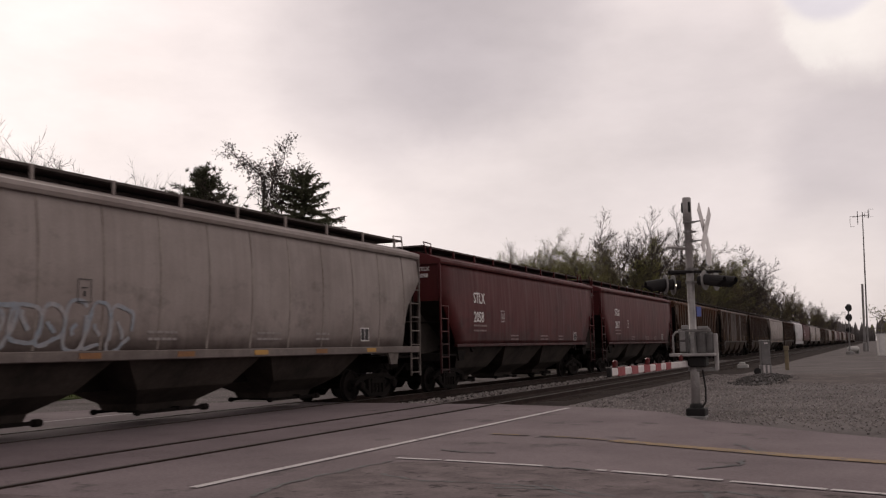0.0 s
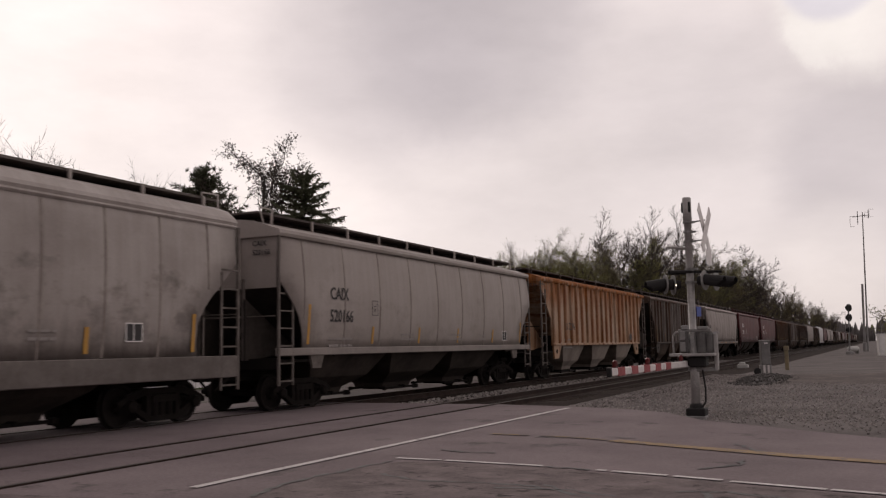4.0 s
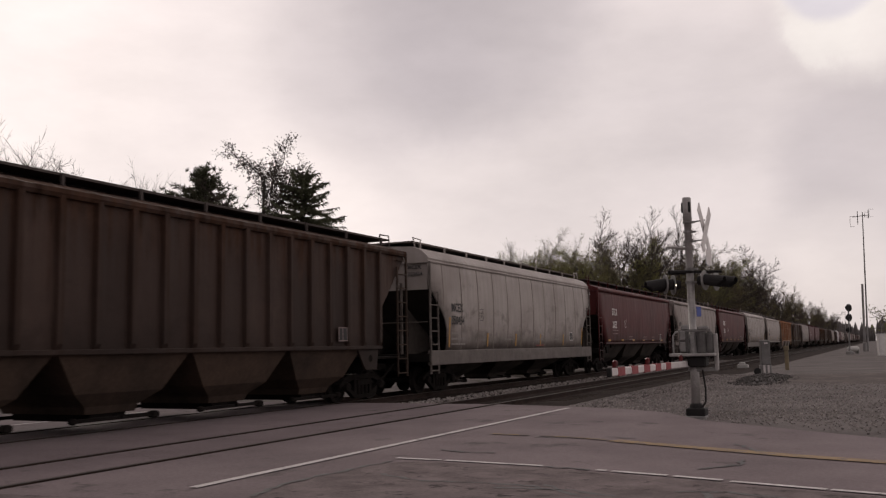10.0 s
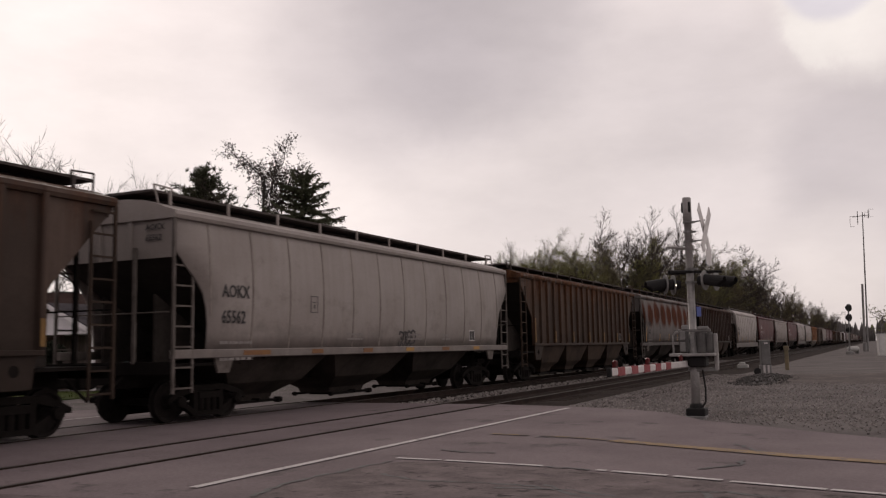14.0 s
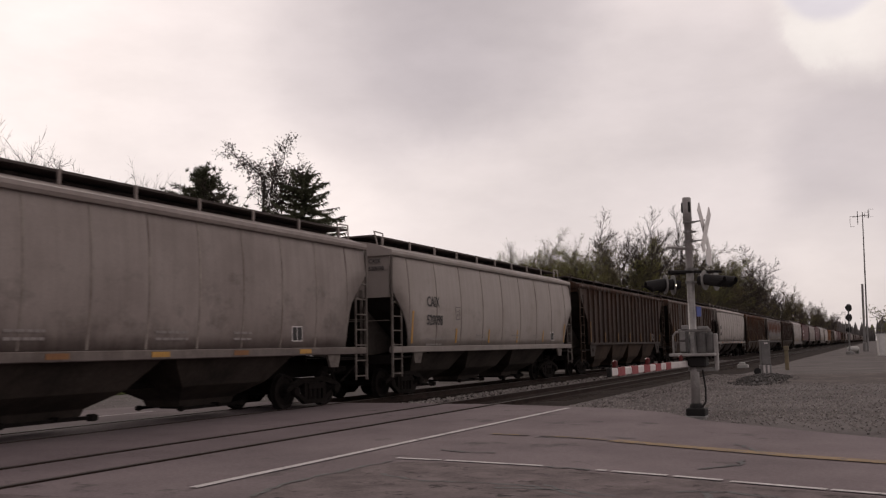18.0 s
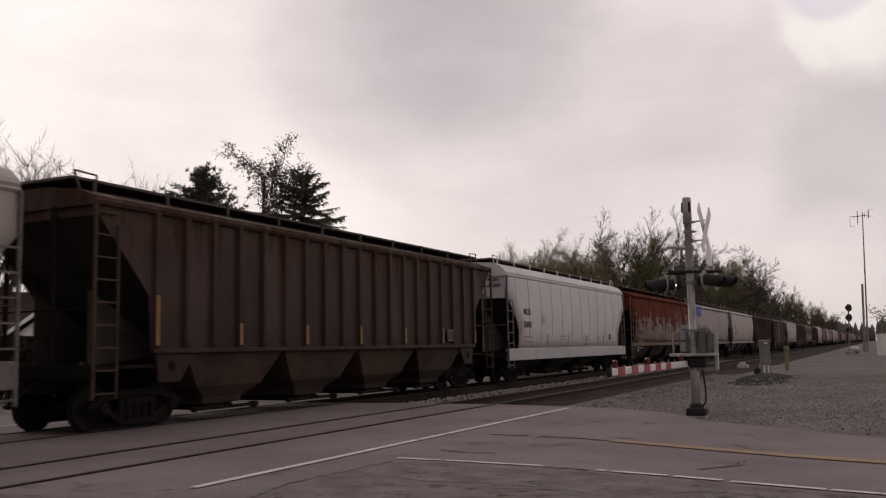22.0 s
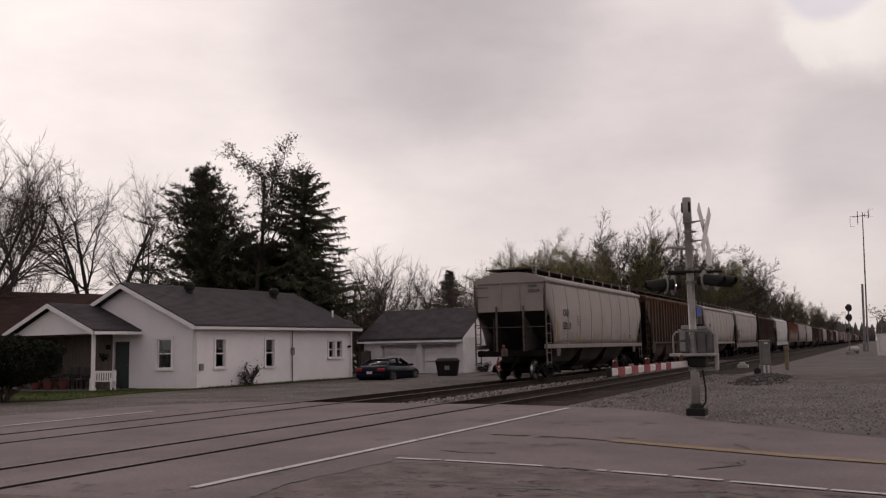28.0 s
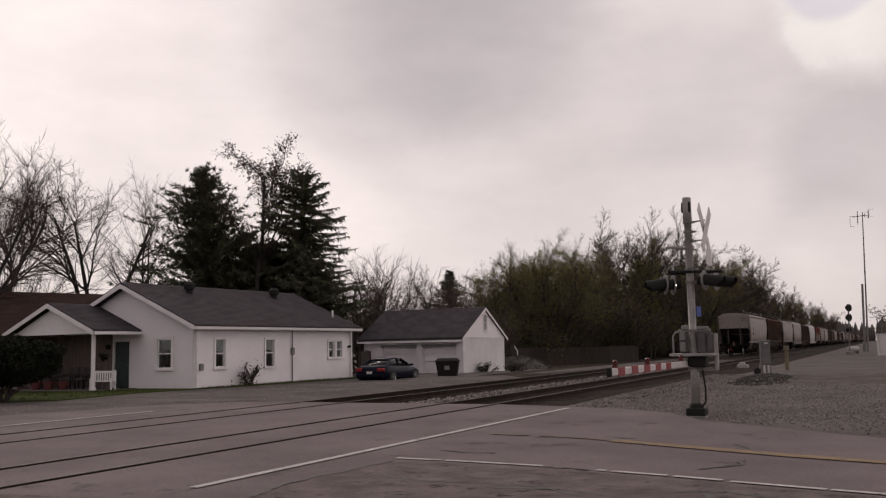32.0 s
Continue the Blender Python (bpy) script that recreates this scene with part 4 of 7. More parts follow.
M_HEAD = material("polished_rail_head", (0.045, 0.035, 0.031), (0.070, 0.056, 0.050), 0.55, 0.3, bump=0.02, scale=0.5, stretch=(1, 0.25, 1))
M_TIE = material("creosoted_sleeper_wood", (0.042, 0.032, 0.026), (0.027, 0.021, 0.018), 0.9, scale=3, fine=30, stretch=(0.3, 1, 1), random_tint=0.25, spec=0.1)
M_LINE = material("worn_white_road_paint", (0.52, 0.48, 0.47), (0.36, 0.33, 0.32), 0.8, scale=2.2, fine=18, bump=0.1, third=(0.16, 0.135, 0.13), third_at=0.57)
M_YLINE = material("worn_yellow_road_paint", (0.27, 0.185, 0.098), (0.205, 0.15, 0.10), 0.85, scale=3.5, fine=18, bump=0.1, third=(0.16, 0.128, 0.12), third_at=0.52, spec=0.2)
M_YWORN = material("rubbed_yellow_road_paint", (0.25, 0.17, 0.08), (0.17, 0.13, 0.105), 0.85, scale=2.5, fine=18, bump=0.1, third=(0.14, 0.115, 0.11), third_at=0.45, spec=0.2)


def smooth_step(a, b, v):
    t = min(max((v - a) / (b - a), 0), 1)
    return t * t * (3 - 2 * t)


def ground_z(x, y):
    z = -0.14 + 0.03 * noise.noise((x * 0.12, y * 0.12, 0))
    bed = smooth_step(-4.6, -3.2, x) * (1 - smooth_step(6.6, 8.2, x))
    z -= 0.24 * bed
    z -= 0.10 * (1 - smooth_step(-30, -6, x)) + 0.25 * smooth_step(42, 75, y) * (1 - smooth_step(-8, -4, x))
    if -6 < x < 60 and -45 < y < 22:
        z = min(z, -0.12)
    return z


def build_ground():
    xs = [-2500, -1200, -600, -300, -150, -90, -60, -45] + [-36 + 1.5 * i for i in range(33)] + [14 + 3 * i for i in range(12)] + [60, 90, 150, 300, 600, 1200, 2500]
    ys = [-2500, -1200, -600, -300, -150, -80, -50] + [-40 + 4 * i for i in range(12)] + [8 + 1.5 * i for i in range(50)] + [85 + 6 * i for i in range(20)] + [215, 260, 320, 400, 600, 900, 1500, 2600]
    b = Build()
    b.add([Vector((x, y, ground_z(x, y))) for y in ys for x in xs], [(j * len(xs) + i, j * len(xs) + i + 1, (j + 1) * len(xs) + i + 1, (j + 1) * len(xs) + i) for j in range(len(ys) - 1) for i in range(len(xs) - 1)])
    solid("ground", b, M_GROUND, "packed grey-brown gravel ground beside the tracks", "ground", "structure", smooth=True)
    # lawn along the house
    edge = [(-11.6, 22.5), (-12.5, 27), (-12.3, 31.0), (-11.6, 38), (-11.2, 42.6), (-24, 47), (-60, 60), (-60, 14), (-22, 17)]
    b = Build()
    ring = [(x, y, ground_z(x, y) + 0.035) for x, y in edge]
    b.rings([[(x, y, -0.6) for x, y in edge], ring])
    solid("lawn", b, M_GRASS, "short patchy spring lawn round the house", "lawn", "structure")


build_ground()


def build_verge():
    """Dark ground between the far track and the fence."""
    m = material("dark_verge_ground", (0.050, 0.041, 0.034), (0.030, 0.025, 0.021), 0.95, scale=0.6, fine=9, bump=0.7, third=(0.075, 0.066, 0.036), third_at=0.56, spec=0.05)
    b = Build()
    ys = [46 + 2.5 * i for i in range(24)] + [110, 130, 160, 200, 260, 340, 450]
    prev = None
    for y in ys:
        inner = -6.4 - 2.2 * smooth_step(46, 70, y) - 6.0 * smooth_step(62, 74, y) + 5.5 * smooth_step(76, 92, y)
        row = [Vector((x, y, ground_z(x, y) + dz)) for x, dz in ((inner, -0.01), (inner + 0.5, 0.03), ((inner - 3.3) / 2, 0.05), (-3.6, 0.06), (-3.0, 0.08))]
        if prev:
            b.add(prev + row, [(i, i + 1, i + 6, i + 5) for i in range(4)])
        prev = row
    solid("trackside_verge", b, m, "dark ground with dead weeds along the far track", "verge", "structure")


build_verge()

ROAD_TOP = -0.012
RAILS = (-0.7175, 0.7175, 3.6825, 5.1175)


def build_road():
    b = Build()
    b.prism([(-60, 2.0), (-5.6, 2.0), (-5.3, 15.0), (-4.2, 19.4), (-2.6, 20.9), (-0.79, 21.2), (-0.79, -40), (-60, -40)][::-1], "z", -0.4, ROAD_TOP)
    for x0, x1 in ((-0.60, 0.60), (0.83, 3.61), (3.81, 5.00)):
        b.box(x0, x1, -40, 21.2 - 0.03 * x1, -0.4, ROAD_TOP)
    b.prism([(5.24, -40), (60, -40), (60, 7.0), (24, 11.6), (17, 13.4), (13.84, 14.7), (12.9, 15.5), (11.97, 16.3), (10.83, 17.3), (9.76, 19.1), (8.7, 19.95), (7.3, 20.55), (5.24, 21.05)], "z", -0.4, ROAD_TOP)
    solid("road", b, M_ROAD, "worn grey asphalt road over the level crossing", "road", "structure")
    b = Build()
    b.prism([(5.4, 6.62), (6.2, 6.72), (7.0, 6.83), (7.9, 6.95), (8.25, 7.35), (8.06, 8.1), (8.1, 8.45), (8.03, 8.75), (8.16, 9.2), (8.1, 9.6), (8.22, 10.05), (8.5, 10.3), (10.2, 10.22), (13.8, 9.22), (24, 7.0), (60, 1), (60, -40), (5.3, -40), (5.3, 4)][::-1], "z", ROAD_TOP, ROAD_TOP + 0.006)
    solid("old_pavement", b, M_LOT, "old dark asphalt with cracks and loose grit beside the road", "pavement", "structure")
    r = random.Random(4)

    def line(name, pts, w, mat, label, gaps=()):
        b = Build()
        for (x0, y0), (x1, y1) in zip(pts, pts[1:]):
            p, q = Vector((x0, y0, 0)), Vector((x1, y1, 0))
            d = (q - p).normalized()
            sd = d.cross(Vector((0, 0, 1))) * w / 2
            length = (q - p).length
            at = 0.0
            while at < length:
                run = min(r.uniform(0.8, 3.0), length - at)
                stop = at + run - (r.uniform(0.02, 0.22) if gaps else 0)
                a, c = p + d * at, p + d * stop
                j = [r.uniform(-0.015, 0.015) for _ in range(4)]
                b.add([a - sd * (1 + j[0]) + Vector((0, 0, ROAD_TOP + 0.012)), c - sd * (1 + j[1]) + Vector((0, 0, ROAD_TOP + 0.012)), c + sd * (1 + j[2]) + Vector((0, 0, ROAD_TOP + 0.012)), a + sd * (1 + j[3]) + Vector((0, 0, ROAD_TOP + 0.012))], [(0, 1, 2, 3)])
                at += run
        solid(name, b, mat, label, "road marking", "structure")

    line("road_marking", [(7.23, 7.62), (7.31, 14.0), (7.4, 19.95)], 0.13, M_LINE, "worn white line along the tracks")
    for p, q in (((8.09, 10.52), (8.75, 10.49)), ((8.8, 10.49), (10.16, 10.34)), ((10.85, 10.19), (10.98, 10.16)), ((11.04, 10.14), (11.69, 9.99)), ((11.76, 9.97), (12.29, 9.82)), ((12.38, 9.76), (13.30, 9.52)), ((13.34, 9.51), (14.6, 9.2)), ((14.7, 9.18), (24, 7.2))):
        line("road_marking", [p, q], 0.095, M_LINE, "broken worn white edge line")
    line("road_marking", [(8.05, 13.85), (8.9, 13.76), (9.7, 13.58), (10.1, 13.38)], 0.13, M_YWORN, "nearly worn-off yellow line", (1,))
    line("road_marking", [(10.2, 13.34), (11.66, 12.66), (12.77, 12.16), (13.82, 11.80), (30, 6.4)], 0.28, M_YLINE, "worn yellow centre line")
    line("road_marking", [(-2.35, 8.0), (-2.3, 17.2)], 0.13, M_LINE, "faded white line beyond the far track")
    # tar-filled cracks
    M_TAR = material("black_crack_tar", (0.03, 0.027, 0.026), (0.045, 0.04, 0.038), 0.6)
    for pts in ([(10.15, 10.32), (10.5, 10.24), (10.85, 10.19)], [(9.0, 13.72), (9.5, 13.68), (9.9, 13.55)], [(9.9, 13.9), (10.5, 13.75)], [(8.15, 7.4), (8.0, 8.2), (8.05, 9.0), (8.1, 9.7), (8.25, 10.3)], [(10.2, 8.6), (10.9, 8.75), (11.6, 8.5)], [(12.0, 8.9), (12.4, 9.1), (13.1, 8.8)], [(11.9, 10.6), (12.3, 11.1), (12.25, 11.7)], [(8.9, 13.5), (9.6, 13.6), (10.3, 13.35)], [(8.2, 11.6), (8.7, 11.4), (9.1, 11.45)], [(10.6, 9.0), (11.4, 8.2), (11.6, 7.6)], [(8.6, 9.2), (9.4, 8.8), (10.4, 8.9), (11.0, 8.6)], [(12.2, 9.0), (12.6, 8.1)], [(11.9, 13.4), (12.3, 12.6), (12.5, 12.1)]):
        b = Build()
        prev = None
        for (x0, y0), (x1, y1) in zip(pts, pts[1:]):
            for i in range(6):
                t = i / 6
                p = Vector((x0 + (x1 - x0) * t + r.uniform(-0.05, 0.05), y0 + (y1 - y0) * t + r.uniform(-0.05, 0.05), ROAD_TOP + 0.009))
                if prev:
                    d = (p - prev).normalized().cross(Vector((0, 0, 1))) * r.uniform(0.012, 0.045)
                    b.add([prev - d, p - d, p + d, prev + d], [(0, 1, 2, 3)])
                prev = p
        solid("pavement_crack", b, M_TAR, "dark tar-filled crack in the asphalt", "crack", "structure")


build_road()


def build_tracks():
    # ballast beds beyond and before the crossing
    for name, y0, y1 in (("ballast_bed", 20.6, 900), ("ballast_bed", -700, -40)):
        b = Build()
        n = 60 if y0 > 0 else 4
        prof = [(-3.6, -0.55), (-2.3, -0.20), (-1.5, -0.17), (1.5, -0.17), (2.2, -0.13), (2.9, -0.17), (6.0, -0.17), (6.8, -0.16), (8.2, -0.5)]
        prof += [(8.0, -0.7), (-3.4, -0.7)]
        r = random.Random(9)
        rings = []
        for i in range(n + 1):
            y = y0 + (y1 - y0) * (i / n) ** 2
            rings.append([(x, y, z + (r.uniform(-0.02, 0.02) if z > -0.5 else 0)) for x, z in prof])
        b.rings(rings)
        solid(name, b, M_BALLAST, "dark oil-stained ballast bed under the two tracks", "ballast", "structure")
    for near in (0, 1):
        t = thing("railway_track", "two steel rails on dark wooden sleepers, one of a pair of tracks", "railway track", kind="structure")
        for x in RAILS[2 * near:2 * near + 2]:
            prof = [(-0.07, -0.172), (0.07, -0.172), (0.07, -0.155), (0.012, -0.135), (0.012, -0.045), (0.036, -0.035), (0.036, -0.006), (-0.036, -0.006), (-0.036, -0.035), (-0.012, -0.045), (-0.012, -0.135), (-0.07, -0.155)]
            part("rail", Build().prism([(x + a, z) for a, z in prof], "y", -700, 900), M_RAIL, t)
            part("rail_head", Build().box(x - 0.03, x + 0.03, -700, 900, -0.006, 0.0), M_HEAD, t, "polished running surface")
        c = 4.4 * near
        tie = Build().soft_box(-1.3, 1.3, -0.115, 0.115, -0.33, -0.158, 0.015).mesh("sleeper", M_TIE)
        r = random.Random(near)
        for i in range(110):
            part("sleeper", tie, None, t, at=pose(c + r.uniform(-0.04, 0.04), 21.6 + 0.52 * i, r.uniform(-0.006, 0.006), 0, 0, r.uniform(-0.8, 0.8)))


build_tracks()


def rock_mesh(count, place, size, seed):
    r = random.Random(seed)
    b = Build()
    shape = [(1, 0, 0), (-1, 0, 0), (0, 1, 0), (0, -1, 0), (0, 0, 1), (0, 0, -1)]
    faces = [(0, 2, 4), (2, 1, 4), (1, 3, 4), (3, 0, 4), (2, 0, 5), (1, 2, 5), (3, 1, 5), (0, 3, 5)]
    for _ in range(count):
        x, y, z = place(r)
        s = size * r.uniform(0.5, 1.5)
        rot = Euler((r.uniform(0, 3), r.uniform(0, 3), r.uniform(0, 3))).to_matrix()
        b.add([rot @ Vector((a * s * r.uniform(0.6, 1.1), c * s * r.uniform(0.6, 1.1), d * s * r.uniform(0.5, 0.9))) + Vector((x, y, z)) for a, c, d in shape], faces)
    return b


def build_stones():
    def bank(r):
        y = 19.8 + 26 * r.random() ** 1.4
        x = 6.5 + (9.5 + (y - 20) * 0.06) * r.random() ** 1.6
        if x > 9:
            y -= (x - 9) * 0.75 * r.random()
        return x, y, ground_z(x, y) + 0.01 if x > 7.9 else -0.15

    def between(r):
        return r.uniform(1.55, 2.85), 21.3 + 60 * r.random() ** 1.6, -0.14

    def shoulder(r):
        x, y = r.uniform(-10.5, -4.2), r.uniform(15, 40)
        return x, y, ground_z(x, y) + 0.005

    solid("loose_stones", rock_mesh(16000, bank, 0.026, 1), M_STONE, "pale crushed stone strewn on the bank by the crossing mast", "gravel", "stuff")
    solid("loose_stones", rock_mesh(2600, between, 0.045, 2), M_STONE, "pale ballast stones between the two tracks", "gravel", "stuff")
    solid("loose_stones", rock_mesh(2500, shoulder, 0.018, 3), M_STONE, "small gravel on the road shoulder", "gravel", "stuff")
    # damp dark soil that trails off from the heap over the gravel
    b = Build()
    n, prev = 40, None
    for i in range(n + 1):
        f = i / n
        x = 8.4 + 7.6 * f
        near = 36.2 - 2.6 * f + 0.8 * noise.noise((x * 0.9, 1.7, 0)) + 0.4 * noise.noise((x * 3.1, 4.2, 0))
        far = 43.5 + 5.5 * f + 1.6 * noise.noise((x * 0.8, 7.7, 0))
        row = [Vector((x, near + (far - near) * k / 6, ground_z(x, near + (far - near) * k / 6) + (0.05 if 0 < k < 6 else -0.05))) for k in range(7)]
        if prev:
            b.add(prev + row, [(k, k + 1, k + 8, k + 7) for k in range(6)])
        prev = row
    solid("dark_soil", b, M_SOIL, "damp dark soil trodden into the gravel", "soil", "structure", smooth=True)
    # rubble heaps
    for x, y, rx, ry, h, lab in ((9.6, 39.0, 1.15, 4.6, 0.30, "low heap of dark rubble by the relay cabinet"), (-11.6, 66.5, 2.6, 2.4, 1.1, "heap of dark grey gravel by the garage")):
        b = Build()
        n, rings = 22, []
        r = random.Random(h)
        for k in range(7):
            f = k / 6
            rings.append([(rx * (1 - f) * math.cos(2 * math.pi * i / n) * r.uniform(0.88, 1.1), ry * (1 - f) * math.sin(2 * math.pi * i / n) * r.uniform(0.88, 1.1), -0.1 + h * (1 - (1 - f) ** 2) * r.uniform(0.9, 1.08)) for i in range(n)])
        b.rings(rings)
        hp = thing("rubble_heap", lab, "rubble heap", at=pose(x, y, ground_z(x, y)))
        part("mound", b, M_RUBBLE, hp)

        def on_heap(q):
            a, f = q.uniform(0, 6.283), q.random() ** 0.5
            return rx * 1.12 * f * math.cos(a), ry * 1.12 * f * math.sin(a), max(0.0, -0.1 + h * (1 - f * f)) + 0.01

        part("loose_rubble", rock_mesh(900, on_heap, 0.055, 5), M_RUBBLE, hp)["kind"] = "stuff"


build_stones()


# ---------------- level crossing equipment ----------------
M_ALU = material("weathered_aluminium", (0.36, 0.34, 0.33), (0.26, 0.245, 0.235), 0.55, 0.35, scale=4, fine=40, bump=0.08)
M_GALV = material("galvanised_grey_steel", (0.25, 0.24, 0.232), (0.18, 0.172, 0.167), 0.6, 0.3, scale=4)
M_BLACK = material("matt_black_paint", (0.014, 0.013, 0.013), (0.020, 0.018, 0.018), 0.7, spec=0.2)
M_SIGN = material("white_reflective_sheet", (0.66, 0.62, 0.60), (0.55, 0.51, 0.50), 0.6, scale=5, fine=30, third=(0.30, 0.27, 0.25), third_at=0.66)
M_RED = material("red_reflective_tape", (0.24, 0.008, 0.015), (0.18, 0.008, 0.014), 0.5, bump=0.03)
M_ARMWHITE = material("white_arm_paint", (0.58, 0.54, 0.53), (0.46, 0.42, 0.41), 0.6, bump=0.03)
M_BLUE = material("blue_sign_enamel", (0.06, 0.09, 0.33), (0.05, 0.08, 0.28), 0.4, bump=0.02)
M_LENS = material("dark_red_lens", (0.10, 0.012, 0.012), (0.07, 0.01, 0.01), 0.25, bump=0)
M_SPARK = glow("lit_side_light", (1.0, 0.85, 0.7), 5.0)
MX, MY = 10.42, 18.95


def build_crossing_signal():
    c = thing("crossing_signal", "grey metal level crossing mast with lamps, crossbuck and lowered gate", "crossing signal", at=pose(MX, MY, -0.13))
    part("foundation", Build().soft_box(-0.2, 0.2, -0.2, 0.2, -0.1, 0.09, 0.03), M_GALV, c)
    part("base_plate", Build().soft_box(-0.18, 0.20, -0.19, 0.19, 0.07, 0.23, 0.02).lathe([(0.2, 0.15), (0.3, 0.12), (0.32, 0.1)], (0, 0, 0), "z", 12), M_BLACK, c)
    part("mast", Build().lathe([(0.17, 0.09), (1.5, 0.088), (1.5, 0.078), (4.05, 0.074), (4.06, 0.09), (4.52, 0.09), (4.54, 0.078)], (0, 0, 0), "z", 14), M_ALU, c, smooth=True)
    for x, y in ((-0.085, -0.02), (0.06, -0.062)):
        part("bell_slot", Build().soft_box(x - 0.026, x + 0.026, y - 0.022, y + 0.022, 4.22, 4.44, 0.01), M_BLACK, c, "dark slot in the bell housing")
    for z in (2.78, 3.05, 3.62, 3.82, 4.02):
        part("band_clamp", Build().lathe([(z - 0.025, 0.1), (z + 0.025, 0.1)], (0, 0, 0), "z", 12).box(0.06, 0.16, -0.03, 0.03, z - 0.02, z + 0.02), M_GALV, c)
    # crossbuck, turned to the road traffic
    cross = part("crossbuck", Build().box(0.30, 0.32, -0.05, 0.05, 3.4, 3.72), M_GALV, c)
    for s in (1, -1):
        part("blade", Build().soft_box(-0.008, 0.008, -0.61, 0.61, -0.115, 0.115, 0.004), M_SIGN, cross, "worn white reflective blade", at=Matrix.Translation((0.36 + 0.02 * s, -0.08, 3.84)) @ Euler((radians(45 * s), 0, radians(-3))).to_matrix().to_4x4())
    for z in (3.62, 4.02):
        part("strut", Build().tube((0.08, 0, z), (0.36, -0.06, z + 0.02), 0.014), M_GALV, cross)
    part("track_sign", Build().soft_box(-0.008, 0.008, -0.23, 0.23, -0.16, 0.16, 0.004), M_SIGN, c, "small white plate below the crossbuck", at=pose(0.40, -0.05, 3.27, 0, 0, -3))
    part("top_arm", Build().tube((-0.42, -0.12, 3.52), (0.1, 0.02, 3.46), 0.032), M_ALU, c)
    # lamp pairs on a cross arm
    part("cross_arm", Build().tube((-0.32, -0.52, 2.98), (0.45, 0.5, 3.0), 0.032).tube((0.1, -0.1, 2.98), (0.62, 0.1, 2.98), 0.03).tube((-0.1, 0.1, 2.98), (-0.42, -0.1, 2.98), 0.03), M_BLACK, c)

    def lamp(x, y, z, face):
        h = part("lamp_head", Build().lathe([(0, 0.03), (0, 0.20), (0.01, 0.205), (0.02, 0.20), (0.02, 0.03)], (0, 0, 0), "x", 24), M_GALV, c, "round background disc", at=pose(x, y, z, 0, 0, face))
        part("housing", Build().lathe([(-0.14, 0.04), (-0.13, 0.09), (0.0, 0.12)], (0, 0, 0), "x", 14), M_BLACK, h)
        hood = Build()
        n = 14
        rings = []
        for d in (0.02, 0.42):
            rings.append([(d - (0.12 if d > 0.1 and math.sin(a) < 0 else 0), rr * math.cos(a), rr * math.sin(a) - 0.06 * (d > 0.1)) for rr in (0.13, 0.118) for a in [math.pi * (-0.25 + 1.5 * i / n) for i in range(n + 1)][:: 1 if rr > 0.12 else -1]])
        hood.rings(rings)
        part("visor", hood, M_BLACK, h, "deep black lamp visor")
        part("lens", Build().lathe([(0.02, 0.02), (0.02, 0.105), (0.05, 0.08), (0.06, 0.02)], (0, 0, 0), "x", 14), M_LENS, h)

    lamp(-0.44, -0.30, 2.74, 208)
    lamp(-0.32, -0.12, 2.73, 208)
    lamp(0.30, -0.10, 2.80, -12)
    lamp(0.46, 0.30, 2.80, -12)
    for x, z, size in ((-0.195, 2.703, 0.012), (-0.598, 2.861, 0.006)):
        part("side_light", Build().lathe([(-size, size * 0.3), (0, size), (size, size * 0.3)], (0, 0, 0), "z", 8), M_SPARK, c, "tiny bright side light", at=pose(x, -0.47, z))
    part("notice_plate", Build().soft_box(-0.008, 0.008, -0.06, 0.06, -0.10, 0.10, 0.003), M_BLUE, c, "small blue notice plate", at=pose(0.15, -0.06, 2.17, 0, 0, -35))
    # gate mechanism and arm
    M_DULL = material("dull_dark_grey_steel", (0.105, 0.098, 0.095), (0.07, 0.065, 0.063), 0.65, 0.2, scale=5)
    mech = part("gate_mechanism", Build().soft_box(-0.25, -0.10, -0.2, 0.2, 1.33, 1.80, 0.04), M_DULL, c)
    part("mechanism_cover", Build().soft_box(-0.23, -0.12, -0.225, -0.2, 1.36, 1.56, 0.012).soft_box(-0.23, -0.12, -0.225, -0.2, 1.60, 1.78, 0.012), M_GALV, mech)
    part("mounting_clamp", Build().soft_box(-0.27, 0.38, -0.17, -0.12, 1.76, 1.82, 0.012).soft_box(-0.20, -0.05, -0.2, -0.1, 1.8, 1.90, 0.02).soft_box(0.12, 0.34, -0.2, -0.1, 1.8, 1.87, 0.02), M_GALV, mech)
    house = part("junction_housing", Build().lathe([(1.33, 0.09), (1.36, 0.10), (1.74, 0.10), (1.80, 0.06)], (0.17, -0.06, 0), "z", 12), M_DULL, c)
    part("junction_barrel", Build().lathe([(1.33, 0.08), (1.36, 0.09), (1.70, 0.09), (1.76, 0.05)], (0.33, -0.02, 0), "z", 12), M_DULL, house)
    part("shelf", Build().soft_box(-0.44, 0.46, -0.3, 0.26, 1.27, 1.33, 0.012), M_ALU, c)
    part("guard_pipe", Build().tube((-0.38, -0.12, 1.33), (-0.38, -0.12, 1.68), 0.022).tube((-0.38, -0.12, 1.68), (-0.33, -0.12, 1.76), 0.022).tube((-0.33, -0.12, 1.76), (-0.24, -0.12, 1.77), 0.022), M_ALU, c)
    part("gate_support", Build().soft_box(0.41, 0.49, -0.08, 0.02, 0.98, 1.72, 0.015), M_ALU, c)
    part("drive_box", Build().soft_box(-0.1, 0.26, -0.2, 0.2, 1.05, 1.27, 0.03), M_BLACK, c)
    part("lower_bar", Build().soft_box(-0.12, 0.46, -0.07, 0.05, 0.96, 1.03, 0.012), M_GALV, c)
